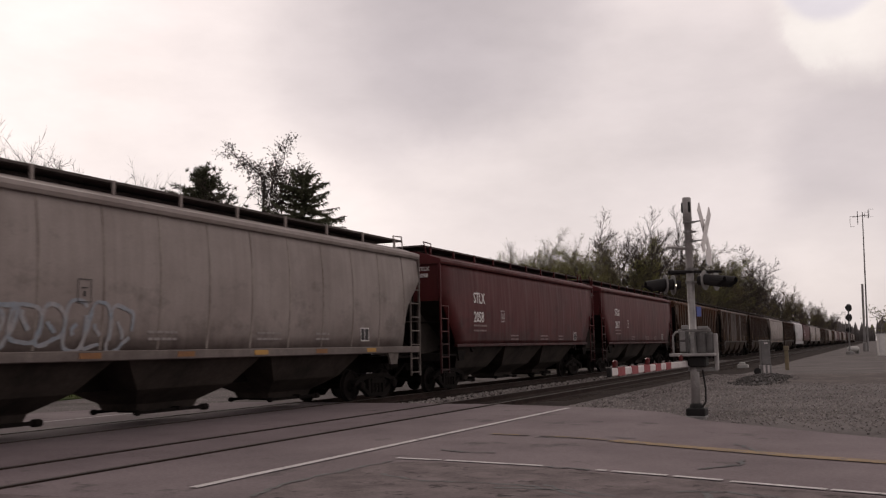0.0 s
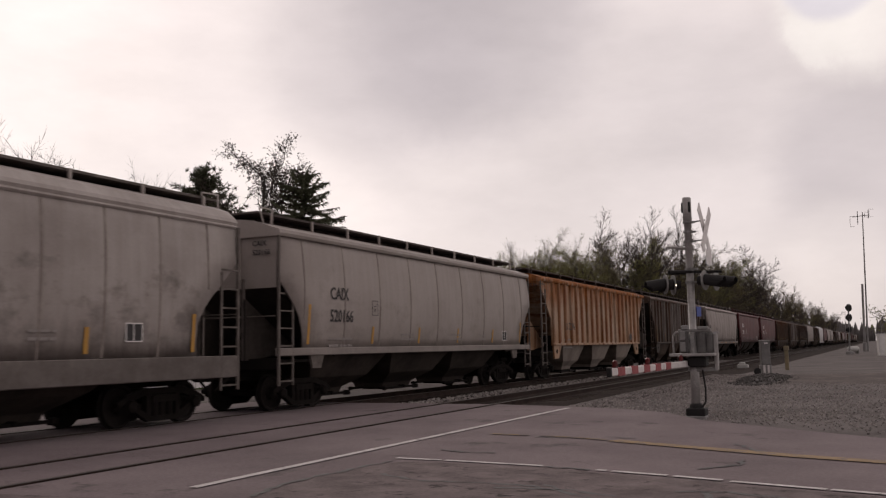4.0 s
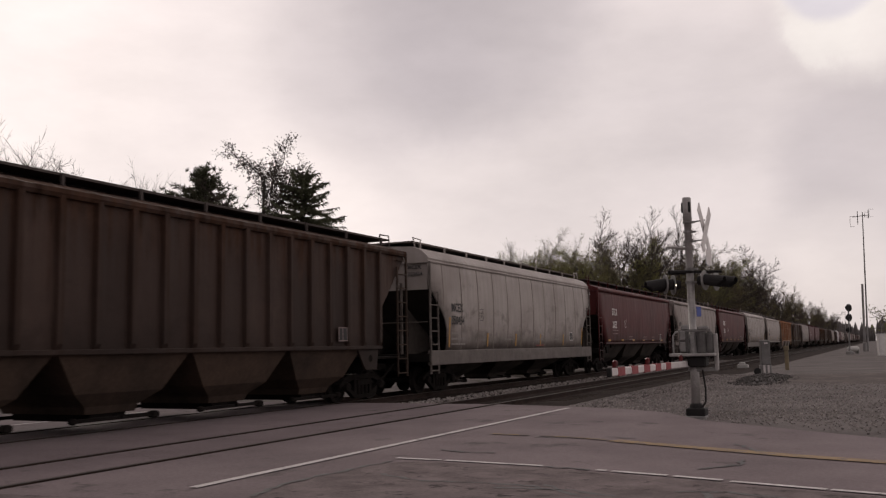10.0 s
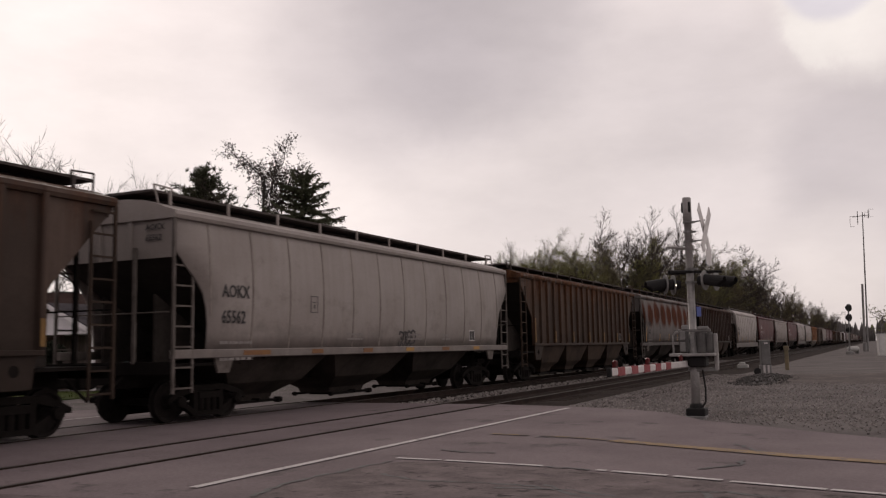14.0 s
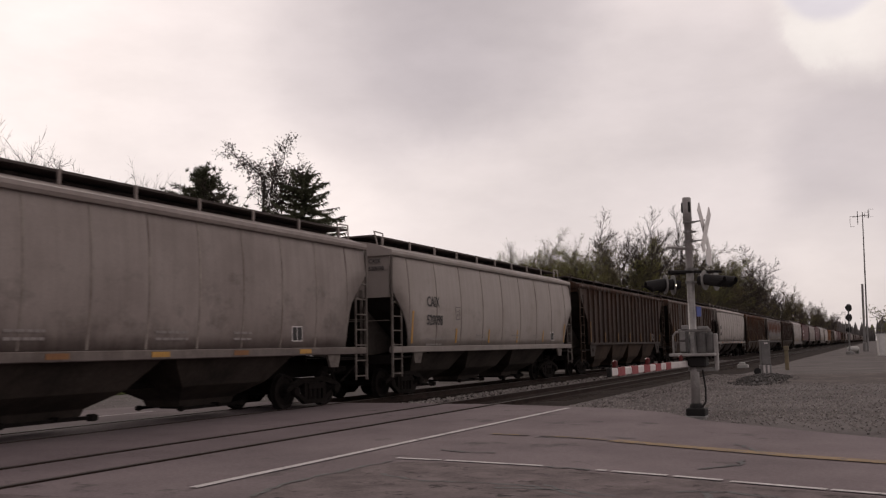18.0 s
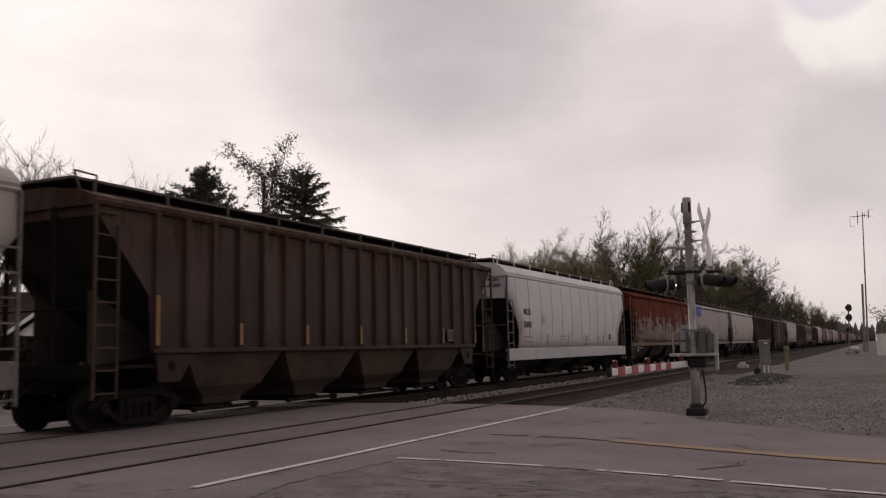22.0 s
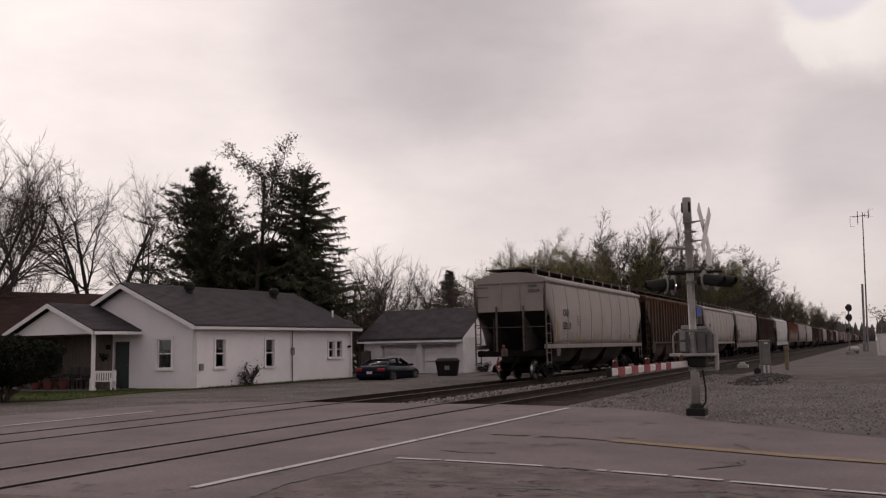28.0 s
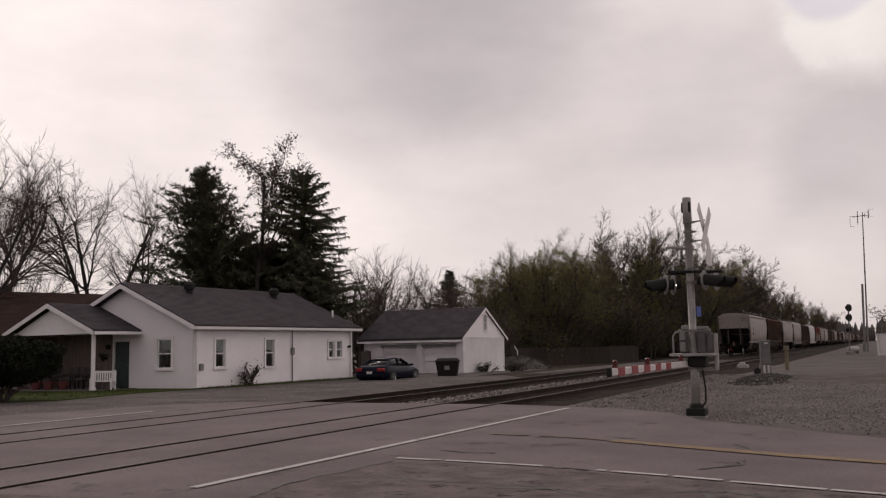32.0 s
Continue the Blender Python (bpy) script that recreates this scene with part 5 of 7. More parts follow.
    part("cable_conduit", Build().tube((0.17, -0.06, 1.0), (0.21, -0.06, 0.6), 0.02).tube((0.21, -0.06, 0.6), (0.2, -0.06, 0.35), 0.02).tube((0.2, -0.06, 0.35), (0.13, -0.06, 0.25), 0.02), M_BLACK, c)
    arm = part("gate_arm", Build().soft_box(-0.03, 0.03, -5.55, 0.3, -0.06, 0.06, 0.015), M_ARMWHITE, c, "red and white striped gate arm, lowered", at=pose(-0.12, 0.05, 1.12, 0, 0, -1.5))
    for i in range(5):
        y = -5.2 + i * 0.78
        part("red_stripe", Build().box(-0.034, 0.034, y, y + 0.39, -0.064, 0.064), M_RED, arm)
    part("arm_tip", Build().soft_box(-0.035, 0.035, -5.6, -5.52, -0.07, 0.07, 0.01), M_BLACK, arm)
    for y in (-5.25, -3.3, -0.7):
        part("arm_lamp", Build().box(-0.03, 0.03, y - 0.05, y + 0.05, 0.06, 0.09).lathe([(0.09, 0.04), (0.16, 0.042), (0.18, 0.02)], (0, y, 0), "z", 10), M_LENS, arm, "small red arm lamp")


build_crossing_signal()


def build_lineside():
    M_CAB = material("pale_grey_cabinet_paint", (0.40, 0.39, 0.37), (0.33, 0.32, 0.30), 0.6, scale=3)
    c = thing("relay_cabinet", "grey metal relay cabinet on a short pedestal by the track", "relay cabinet", at=pose(8.86, 46.2, -0.16, 0, 0, 20) @ Matrix.Scale(1.07, 4))
    M_RELAY = material("dull_grey_cabinet_paint", (0.15, 0.142, 0.138), (0.10, 0.094, 0.092), 0.65, scale=4)
    part("cabinet", Build().soft_box(-0.2, 0.2, -0.16, 0.16, 0.42, 1.5, 0.02), M_RELAY, c)
    part("door", Build().soft_box(-0.18, 0.18, -0.185, -0.16, 0.46, 1.46, 0.008), M_RELAY, c)
    part("notice_plate", Build().box(-0.05, 0.10, -0.190, -0.186, 1.36, 1.42), M_SIGN, c, "small pale plate")
    part("cable_coil", Build().lathe([(-0.04, 0.10), (-0.03, 0.16), (0.03, 0.16), (0.04, 0.10)], (0, 0, 0), "y", 12), M_BLACK, c, "black coil of cable", at=pose(-0.38, -0.05, 0.14))
    part("roof", Build().soft_box(-0.22, 0.22, -0.2, 0.18, 1.5, 1.53, 0.01), M_CAB, c)
    for x in (-0.1, 0.08):
        part("leg", Build().box(x - 0.04, x + 0.04, -0.2, -0.12, -0.1, 0.42), M_ARMWHITE, c, "white conduit leg")
    part("foot", Build().soft_box(-0.24, 0.24, -0.12, 0.2, -0.1, 0.42, 0.02), M_GALV, c)
    M_POST = material("faded_yellow_post", (0.20, 0.155, 0.085), (0.14, 0.115, 0.08), 0.8)
    solid("marker_post", Build().soft_box(-0.1, 0.1, -0.08, 0.08, -0.1, 1.05, 0.03).soft_box(-0.13, 0.13, -0.1, 0.1, 1.05, 1.3, 0.03), M_POST, "faded yellow cable marker post", "post", at=pose(9.28, 52.6, -0.15))
    solid("junction_box", Build().soft_box(-0.32, 0.32, -0.22, 0.22, 0, 0.22, 0.03).soft_box(-0.2, 0.14, -0.16, 0.16, 0.22, 0.36, 0.03), M_CAB, "low white track-side junction box", "box", at=pose(6.22, 58.5, -0.19))
    # block signal
    s = thing("block_signal", "tall railway block signal with two black round heads", "railway signal", at=pose(10.98, 107, -0.15, 0, 1.9, 0) @ pose(0, 0, 0, 0, 0, 48))
    part("mast", Build().lathe([(0, 0.07), (5.4, 0.06)], (0, 0, 0), "z", 10), M_GALV, s)
    part("base", Build().soft_box(-0.3, 0.3, -0.3, 0.3, -0.1, 0.35, 0.05), M_GALV, s)
    for z in (5.0, 3.95, 2.65):
        r_ = 0.42 if z > 3 else 0.3
        h = part("signal_head", Build().lathe([(-0.06, 0.1), (-0.05, r_), (0.0, r_), (0.01, 0.1)], (0, 0, z), "y", 20), M_BLACK, s, "black round signal target")
        part("lamp_unit", Build().lathe([(0.0, 0.22), (0.3, 0.2), (0.32, 0.05)], (0, 0, z), "y", 12), M_BLACK, h)
    part("ladder", Build().box(-0.22, -0.19, 0.3, 0.33, 0, 4.6).box(0.19, 0.22, 0.3, 0.33, 0, 4.6), M_GALV, s)
    # radio pole
    a = thing("radio_mast", "slim grey radio mast with a four-loop aerial on top", "radio mast", at=pose(12.4, 131, -0.15, 0, 1.4, 0) @ Matrix.Scale(0.92, 4))
    part("lower_pole", Build().lathe([(0, 0.24), (1.2, 0.24), (1.3, 0.16), (9.6, 0.15)], (-0.26, 0, 0), "z", 10), M_GALV, a)
    part("upper_pole", Build().lathe([(0, 0.12), (12, 0.095), (20.0, 0.06)], (0.15, 0.1, 0), "z", 8), M_GALV, a)
    aer = part("aerial", Build().tube((-1.2, 0, 19.3), (0.9, 0, 19.5), 0.05).tube((-0.5, 0, 18.2), (-0.5, 0, 20.1), 0.06).tube((0.9, 0, 19.0), (0.9, 0, 20.2), 0.05), M_GALV, a)
    for x, z0, z1 in ((-1.5, 17.9, 19.4), (1.0, 19.2, 20.3), (0.4, 19.2, 19.9)):
        part("dipole", Build().tube((x, 0, z0), (x, 0, z1), 0.03).tube((x, 0, z0), (x + 0.6, 0, z0), 0.025).tube((x, 0, z1), (x + 0.6, 0, z1), 0.025), M_GALV, aer)
    w = thing("equipment_shed", "small white metal equipment cabinet on the gravel", "cabinet", at=pose(14.62, 95, -0.18, 0, 0, 8) @ Matrix.Scale(1.15, 4))
    M_WHITE = material("white_sheet_metal", (0.66, 0.64, 0.62), (0.56, 0.54, 0.52), 0.6, scale=2)
    part("cabinet", Build().soft_box(-0.75, 0.9, -0.6, 0.6, 0, 1.75, 0.04), M_WHITE, w)
    part("roof", Build().soft_box(-0.82, 0.97, -0.68, 0.68, 1.75, 1.83, 0.02), M_WHITE, w)
    part("door", Build().soft_box(-0.6, 0.1, -0.63, -0.6, 0.1, 1.6, 0.01), M_WHITE, w)
    t = thing("gas_tank", "small grey horizontal gas tank on feet", "tank", at=pose(11.2, 112, -0.15, 0, 0, 30) @ Matrix.Scale(0.85, 4))
    part("vessel", Build().lathe([(-0.8, 0.05), (-0.75, 0.25), (-0.55, 0.38), (0.55, 0.38), (0.75, 0.25), (0.8, 0.05)], (0, 0, 0.6), "x", 16), M_CAB, t, smooth=True)
    for x in (-0.55, 0.55):
        part("foot", Build().box(x - 0.08, x + 0.08, -0.35, 0.35, -0.05, 0.4), M_GALV, t)


build_lineside()


# ---------------- the house, its porch and garage ----------------
M_SIDING = material("white_lap_siding", (0.82, 0.77, 0.79), (0.74, 0.69, 0.71), 0.6, scale=0.5, fine=5, bump=0.02, speckle=0.06)
M_TRIM = material("white_trim_paint", (0.80, 0.76, 0.77), (0.72, 0.68, 0.69), 0.5, scale=2, fine=20, bump=0.02, speckle=0.1)
M_SHINGLE = material("dark_grey_shingles", (0.066, 0.058, 0.064), (0.046, 0.040, 0.045), 0.95, spec=0.15, scale=1.2, fine=14, bump=0.6)
M_BROWNROOF = material("brown_shingles", (0.056, 0.033, 0.028), (0.040, 0.025, 0.022), 0.95, spec=0.1, scale=1.2, fine=14, bump=0.6)
M_CONCRETE = material("grey_concrete", (0.30, 0.28, 0.265), (0.22, 0.205, 0.195), 0.9, scale=2, fine=25, bump=0.3)
# Ceiling tone darkened to cut bounced light and deepen the porch shade.
M_CEIL = material("dimmed_porch_ceiling", (0.20, 0.17, 0.155), (0.14, 0.12, 0.11), 0.9, scale=2, fine=15, stretch=(0.4, 4, 1))
# Tan tone that puts the porch's shade into the added boarding.
M_PANEL = material("porch_shade_boarding", (0.20, 0.155, 0.14), (0.14, 0.11, 0.10), 0.9, scale=2, fine=15, stretch=(4, 4, 0.4))
M_DRIED = material("dried_dark_leaves", (0.03, 0.024, 0.02), (0.018, 0.015, 0.012), 0.9)
# Floor tone lowered likewise, with the porch shade in the colour.
M_FLOOR = material("dimmed_porch_floor", (0.11, 0.098, 0.092), (0.075, 0.066, 0.062), 0.9, scale=2, fine=20, bump=0.2)
M_GREENDOOR = material("dark_green_door_paint", (0.008, 0.022, 0.021), (0.006, 0.018, 0.017), 0.5, bump=0.03)
M_CURTAIN = material("pale_curtain_cloth", (0.20, 0.19, 0.185), (0.14, 0.13, 0.125), 0.9, scale=3, stretch=(4, 4, 0.3))
M_INSIDE = material("dim_room_wall", (0.03, 0.027, 0.026), (0.02, 0.018, 0.018), 0.9)
M_BLOCK = material("white_painted_block", (0.72, 0.69, 0.70), (0.60, 0.57, 0.58), 0.8, scale=0.9, fine=15, bump=0.1, speckle=0.2)
# Weathered boards, darkened further to hold the shade of the wood.
M_WOODFENCE = material("weathered_shaded_fence", (0.052, 0.043, 0.037), (0.032, 0.026, 0.023), 0.95, spec=0.1, scale=2, fine=25, stretch=(6, 6, 0.5), random_tint=0.2)


def glass_material():
    m = bpy.data.materials.new("window_glass")
    m.use_nodes = True
    b = m.node_tree.nodes["Principled BSDF"]
    b.inputs["Base Color"].default_value = (0.75, 0.8, 0.8, 1)
    b.inputs["Transmission Weight"].default_value = 1.0
    b.inputs["Roughness"].default_value = 0.03
    b.inputs["IOR"].default_value = 1.45
    return m


M_GLASS = glass_material()


def lap_rows(span, z0, z1, openings=(), lap=0.135):
    """The pieces of lap siding, row by row: (left and right end below, left and right end above, bottom, top)."""
    z = z0
    while z < z1 - 0.01:
        zt = min(z + lap, z1)
        lo0, hi0 = span(z)
        lo1, hi1 = span(zt)
        if hi0 - lo0 < 0.05:
            break
        holes = sorted((a, c) for a, c, e, f in openings if e < (z + zt) / 2 < f)
        cuts = [lo0] + [v for h in holes for v in h] + [hi0]
        for i in range(0, len(cuts), 2):
            a, c = cuts[i], cuts[i + 1]
            a1, c1 = (lo1 if i == 0 else a), (hi1 if i + 2 >= len(cuts) else c)
            if c - a > 0.01:
                yield a, c, a1, max(c1, a1 + 0.001), z, zt
        z = zt


def lap_wall(span, z0, z1, openings=(), lap=0.19, thick=0.12, boards=True):
    """A wall in its own space: x along it, z up, outside towards -y; its siding in one mesh, or bare."""
    b = Build()
    for a, c, a1, c1, z, zt in lap_rows(span, z0, z1, openings, lap):
        f0, f1 = (-0.028, -0.004) if boards else (0.0, 0.0)
        b.rings([[(a, f0, z), (c, f0, z), (c, thick, z), (a, thick, z)], [(a1, f1, zt), (c1, f1, zt), (c1, thick, zt), (a1, thick, zt)]])
    return b


def clad_wall(name, parent, at, span, z0, z1, openings=(), lap=0.135, thick=0.12):
    """A wall with each clapboard a piece of its own."""
    w = part(name, lap_wall(span, z0, z1, openings, lap, thick, False), M_SIDING, parent, at=at)
    for a, c, a1, c1, z, zt in lap_rows(span, z0, z1, openings, lap):
        part("clapboard", Build().rings([[(a, -0.044, z - 0.010), (c, -0.044, z - 0.010), (c, -0.002, z - 0.012), (a, -0.002, z - 0.012)], [(a1, -0.012, zt - 0.002), (c1, -0.012, zt - 0.002), (c1, -0.002, zt - 0.002), (a1, -0.002, zt - 0.002)]]), M_SIDING, w)
    return w


def window(parent, at, w, h, name="window", sashes=1, curtain=True, f=0.10):
    """A white-framed sash window: frame, sill, panes, curtain behind."""
    b = Build()
    b.box(-w / 2 - f, w / 2 + f, -0.06, 0.0, h, h + f).box(-w / 2 - f, -w / 2, -0.06, 0.0, 0, h).box(w / 2, w / 2 + f, -0.06, 0.0, 0, h)
    win = part(name, b, M_TRIM, parent, "white-framed sash window", at)
    part("sill", Build().box(-w / 2 - f - 0.04, w / 2 + f + 0.04, -0.1, 0.02, -0.09, 0), M_TRIM, win)
    n = sashes
    sw = w / n
    for i in range(n):
        x0 = -w / 2 + i * sw
        part("sash", Build().box(x0, x0 + sw, 0.02, 0.05, h / 2 - 0.025, h / 2 + 0.025).box(x0, x0 + 0.04, 0.02, 0.05, 0, h / 2 - 0.025).box(x0 + sw - 0.04, x0 + sw, 0.02, 0.05, 0, h / 2 - 0.025).box(x0, x0 + 0.04, 0.02, 0.05, h / 2 + 0.025, h).box(x0 + sw - 0.04, x0 + sw, 0.02, 0.05, h / 2 + 0.025, h), M_TRIM, win)
        for z0 in (0.01, h / 2 + 0.03):
            p = part("pane", Build().box(x0 + 0.042, x0 + sw - 0.042, 0.032, 0.038, z0, z0 + h / 2 - 0.045), M_GLASS, win)
            p.visible_shadow = False
    if curtain:
        part("curtain", Build().box(-w / 2, w / 2, 0.16, 0.175, h * 0.62, h), M_CURTAIN, win)
    part("dark_room", Build().box(-w / 2 - 0.1, w / 2 + 0.1, 0.5, 0.52, -0.1, h + 0.1), M_INSIDE, win)
    return win


def roof_slab(p_eave, p_ridge, along, mat, thick=0.14):
    """A sloped roof sheet: from eave to ridge in (y, z), over a run of x."""
    (y0, z0), (y1, z1) = p_eave, p_ridge
    x0, x1 = along
    return Build().rings([[(x0, y0, z0), (x0, y1, z1), (x0, y1, z1 + thick), (x0, y0, z0 + thick * 0.7)], [(x1, y0, z0), (x1, y1, z1), (x1, y1, z1 + thick), (x1, y0, z0 + thick * 0.7)]])


def shingle_rows(p_eave, p_ridge, along, mat):
    """Courses of shingles, each a thin wedge over the one below."""
    (y0, z0), (y1, z1) = p_eave, p_ridge
    x0, x1 = along
    n = int(math.hypot(y1 - y0, z1 - z0) / 0.16)
    b = Build()
    for i in range(n):
        f, g = i / n, (i + 1) / n
        ya, za, yb, zb = y0 + (y1 - y0) * f, z0 + (z1 - z0) * f, y0 + (y1 - y0) * g, z0 + (z1 - z0) * g
        b.rings([[(x, ya, za + 0.10), (x, yb, zb + 0.10), (x, yb, zb + 0.142), (x, ya, za + 0.158)] for x in (x0, x1)])
    return b


HOUSE = pose(-12.94, 30.88, -0.23, 0, 0, 86.08)


def build_house():
    L_, D, E, R = 11.65, 8.4, 2.83, 4.66
    h = thing("house", "small white clapboard house with a dark grey shingle roof", "house", at=HOUSE)
    rise = (R - E) / (D / 2)
    part("foundation", Build().box(0.04, L_ - 0.04, 0.04, D - 0.04, -0.4, 0.06), M_CONCRETE, h)
    wins = [(1.56, 0.60, 0.95, 1.25), (4.93, 0.60, 0.93, 1.25)]
    op = [(c - w / 2, c + w / 2, z, z + hh) for c, w, z, hh in wins] + [(9.62, 10.10, 1.24, 2.10), (10.30, 10.78, 1.24, 2.10)]
    clad_wall("wall", h, None, lambda z: (0, L_), 0.06, E + 0.02, op)
    for c, w, z, hh in wins:
        window(h, pose(c, -0.03, z), w, hh)
    for c in (9.86, 10.54):
        window(h, pose(c, -0.03, 1.24), 0.48, 0.86, curtain=False, f=0.08)
    # gable wall towards the crossing; x runs from the back to the near corner
    gable_at = Matrix(((0, 1, 0, 0), (-1, 0, 0, D), (0, 0, 1, 0), (0, 0, 0, 1)))
    gop = [(D - 2.15, D - 1.29, 0.95, 2.27), (D - 4.94, D - 3.94, 0.08, 2.2)]
    clad_wall("wall", h, gable_at, lambda z: ((0, D) if z <= E else ((z - E) / rise, D - (z - E) / rise)), 0.06, R - 0.05, gop)
    window(h, gable_at @ pose(D - 1.72, -0.03, 0.95), 0.86, 1.32, f=0.13)
    dr = part("front_door", Build().soft_box(-0.48, 0.48, 0.02, 0.07, 0.0, 2.05, 0.01), M_GREENDOOR, h, "dark green front door", at=gable_at @ pose(D - 4.44, 0, 0.14))
    part("door_frame", Build().box(-0.6, -0.5, -0.05, 0.02, 0, 2.15).box(0.5, 0.6, -0.05, 0.02, 0, 2.15).box(-0.5, 0.5, -0.05, 0.02, 2.05, 2.15), M_TRIM, dr)
    part("door_knob", Build().lathe([(-0.06, 0.01), (-0.05, 0.03), (0.0, 0.02)], (0.38, 0.02, 1.0), "y", 8), M_GALV, dr)
    part("wall", lap_wall(lambda z: ((0, D) if z <= E else ((z - E) / rise, D - (z - E) / rise)), 0.06, R - 0.05), M_SIDING, h, at=Matrix(((0, -1, 0, L_), (1, 0, 0, 0), (0, 0, 1, 0), (0, 0, 0, 1))))
    part("wall", lap_wall(lambda z: (0, L_), 0.06, E + 0.02), M_SIDING, h, at=Matrix(((-1, 0, 0, L_), (0, -1, 0, D), (0, 0, 1, 0), (0, 0, 0, 1))))
    ov = 0.42
    for s in (0, 1):
        eave, ridge = ((-ov, E - ov * rise + 0.05), (D / 2, R + 0.05)) if s == 0 else ((D + ov, E - ov * rise + 0.05), (D / 2, R + 0.05))
        rf = part("roof", roof_slab(eave, ridge, (-0.4, L_ + 0.4), M_SHINGLE, 0.10), M_SHINGLE, h, "dark grey shingle roof slope")
        part("shingling", shingle_rows(eave, ridge, (-0.42, L_ + 0.42), M_SHINGLE), M_SHINGLE, rf)["kind"] = "stuff"
        # white rake boards
        for x in (-0.44, L_ + 0.42):
            (y0, z0), (y1, z1) = eave, ridge
            part("rake_board", Build().rings([[(x, y0, z0 - 0.10), (x, y1, z1 - 0.10), (x, y1, z1 + 0.1), (x, y0, z0 + 0.1)], [(x + 0.03, y0, z0 - 0.10), (x + 0.03, y1, z1 - 0.10), (x + 0.03, y1, z1 + 0.1), (x + 0.03, y0, z0 + 0.1)]]), M_TRIM, h)
    part("ridge_cap", Build().prism([(D / 2 - 0.18, R + 0.13), (D / 2, R + 0.24), (D / 2 + 0.18, R + 0.13), (D / 2, R + 0.1)], "x", -0.42, L_ + 0.42), M_SHINGLE, h)
    ze = E - ov * rise + 0.05
    part("gutter", Build().prism([(-ov - 0.12, ze + 0.06), (-ov - 0.1, ze - 0.06), (-ov, ze - 0.08), (-ov, ze + 0.06)], "x", -0.42, L_ + 0.42), M_TRIM, h, "white gutter along the eave")
    part("soffit", Build().box(-0.4, L_ + 0.4, -ov, 0, ze - 0.06, ze - 0.02), M_TRIM, h)
    for x in (0.06, L_ - 0.06):
        part("corner_board", Build().box(x - 0.07, x + 0.07, -0.045, -0.03, 0.0, E), M_TRIM, h)
        part("downspout", Build().box(x - 0.02, x + 0.06, -0.13, -0.05, 0.0, E - 0.2), M_TRIM, h)
    part("corner_board", Build().box(-0.045, -0.03, 0.0, 0.12, 0.0, E), M_TRIM, h)
    part("meter_pipe", Build().tube((6.6, -0.08, 0), (6.6, -0.08, 2.7), 0.03).soft_box(6.49, 6.71, -0.18, -0.04, 1.42, 1.8, 0.04), M_GALV, h, "grey meter on a conduit")
    part("wall_box", Build().soft_box(0.25, 0.47, -0.16, -0.04, 0.85, 1.15, 0.02), M_GALV, h)
    part("wall_lamp", Build().soft_box(11.3, 11.5, -0.2, -0.04, 1.74, 1.86, 0.03), M_BLACK, h)
    for x, y in ((3.07, 3.4), (9.33, 3.4)):
        zz = E + rise * y + 0.1
        v = part("roof_vent", Build().lathe([(-0.1, 0.17), (0.25, 0.17), (0.28, 0.25), (0.5, 0.27), (0.62, 0.17), (0.64, 0.02)], (x, y, zz), "z", 14), M_BLACK, h, "black roof turbine vent")
    part("vent_pipe", Build().lathe([(0, 0.05), (0.5, 0.05)], (11.3, 0.92, E + rise * 0.92 + 0.05), "z", 10), M_TRIM, h, "white roof vent pipe")
    # porch
    P0, P1, W0, W1 = -2.35, 0.0, 3.55, 8.95
    pm = (W0 + W1) / 2
    pe, pr = 2.55, 3.72
    part("porch_floor", Build().soft_box(P0 - 0.1, P1, W0 - 0.1, W1 + 0.1, -0.3, 0.1, 0.02), M_FLOOR, h)
    for y in (W0 + 0.1, W1 - 0.1):
        part("porch_post", Build().soft_box(P0 + 0.02, P0 + 0.16, y - 0.07, y + 0.07, 0.1, pe, 0.015).soft_box(P0 - 0.02, P0 + 0.2, y - 0.11, y + 0.11, 0.1, 0.22, 0.015), M_TRIM, h)
    part("porch_beam", Build().box(P0, P0 + 0.16, W0, W1, pe - 0.02, pe + 0.14), M_TRIM, h)
    part("porch_beam", Build().box(P0 + 0.16, P1, W0, W0 + 0.14, pe - 0.02, pe + 0.14), M_TRIM, h)
    part("porch_ceiling", Build().box(P0, P1, W0, W1, pe + 0.1, pe + 0.14), M_CEIL, h)
    pd = W1 - W0
    # added boarding over the white siding, dark to look shaded by the porch
    panel_wall = part("porch_panelling", Build().box(-0.075, -0.05, 5.05, W1 - 0.25, 0.1, pe), M_PANEL, h, "added tan boarding that carries the shade under the porch roof")
    for i in range(18):
        y = 5.1 + (W1 - 5.4) * i / 17
        part("batten", Build().box(-0.09, -0.075, y - 0.02, y + 0.02, 0.1, pe), M_PANEL, panel_wall)
    # wall added to block light from the side and hide the neighbour's wall
    part("porch_end_wall", Build().box(P0 + 0.2, P1, W1 - 0.2, W1 - 0.08, 0.1, pe - 0.03), M_PANEL, h, "added boarding that keeps side light out of the porch")
    clad_wall("porch_gable", h, Matrix(((0, 1, 0, P0), (-1, 0, 0, W1), (0, 0, 1, 0), (0, 0, 0, 1))), lambda z: ((z - pe) / 1.17 * pd / 2, pd - (z - pe) / 1.17 * pd / 2), pe, pr - 0.03, thick=0.08)
    for eave, ridge in (((W0 - 0.35, pe + 0.0), (pm, pr + 0.1)), ((W1 + 0.35, pe + 0.0), (pm, pr + 0.1))):
        rf = part("porch_roof", roof_slab(eave, ridge, (P0 - 0.3, P1 + 0.02), M_SHINGLE, 0.09), M_SHINGLE, h)
        part("shingling", shingle_rows(eave, ridge, (P0 - 0.31, P1 + 0.02), M_SHINGLE), M_SHINGLE, rf)["kind"] = "stuff"
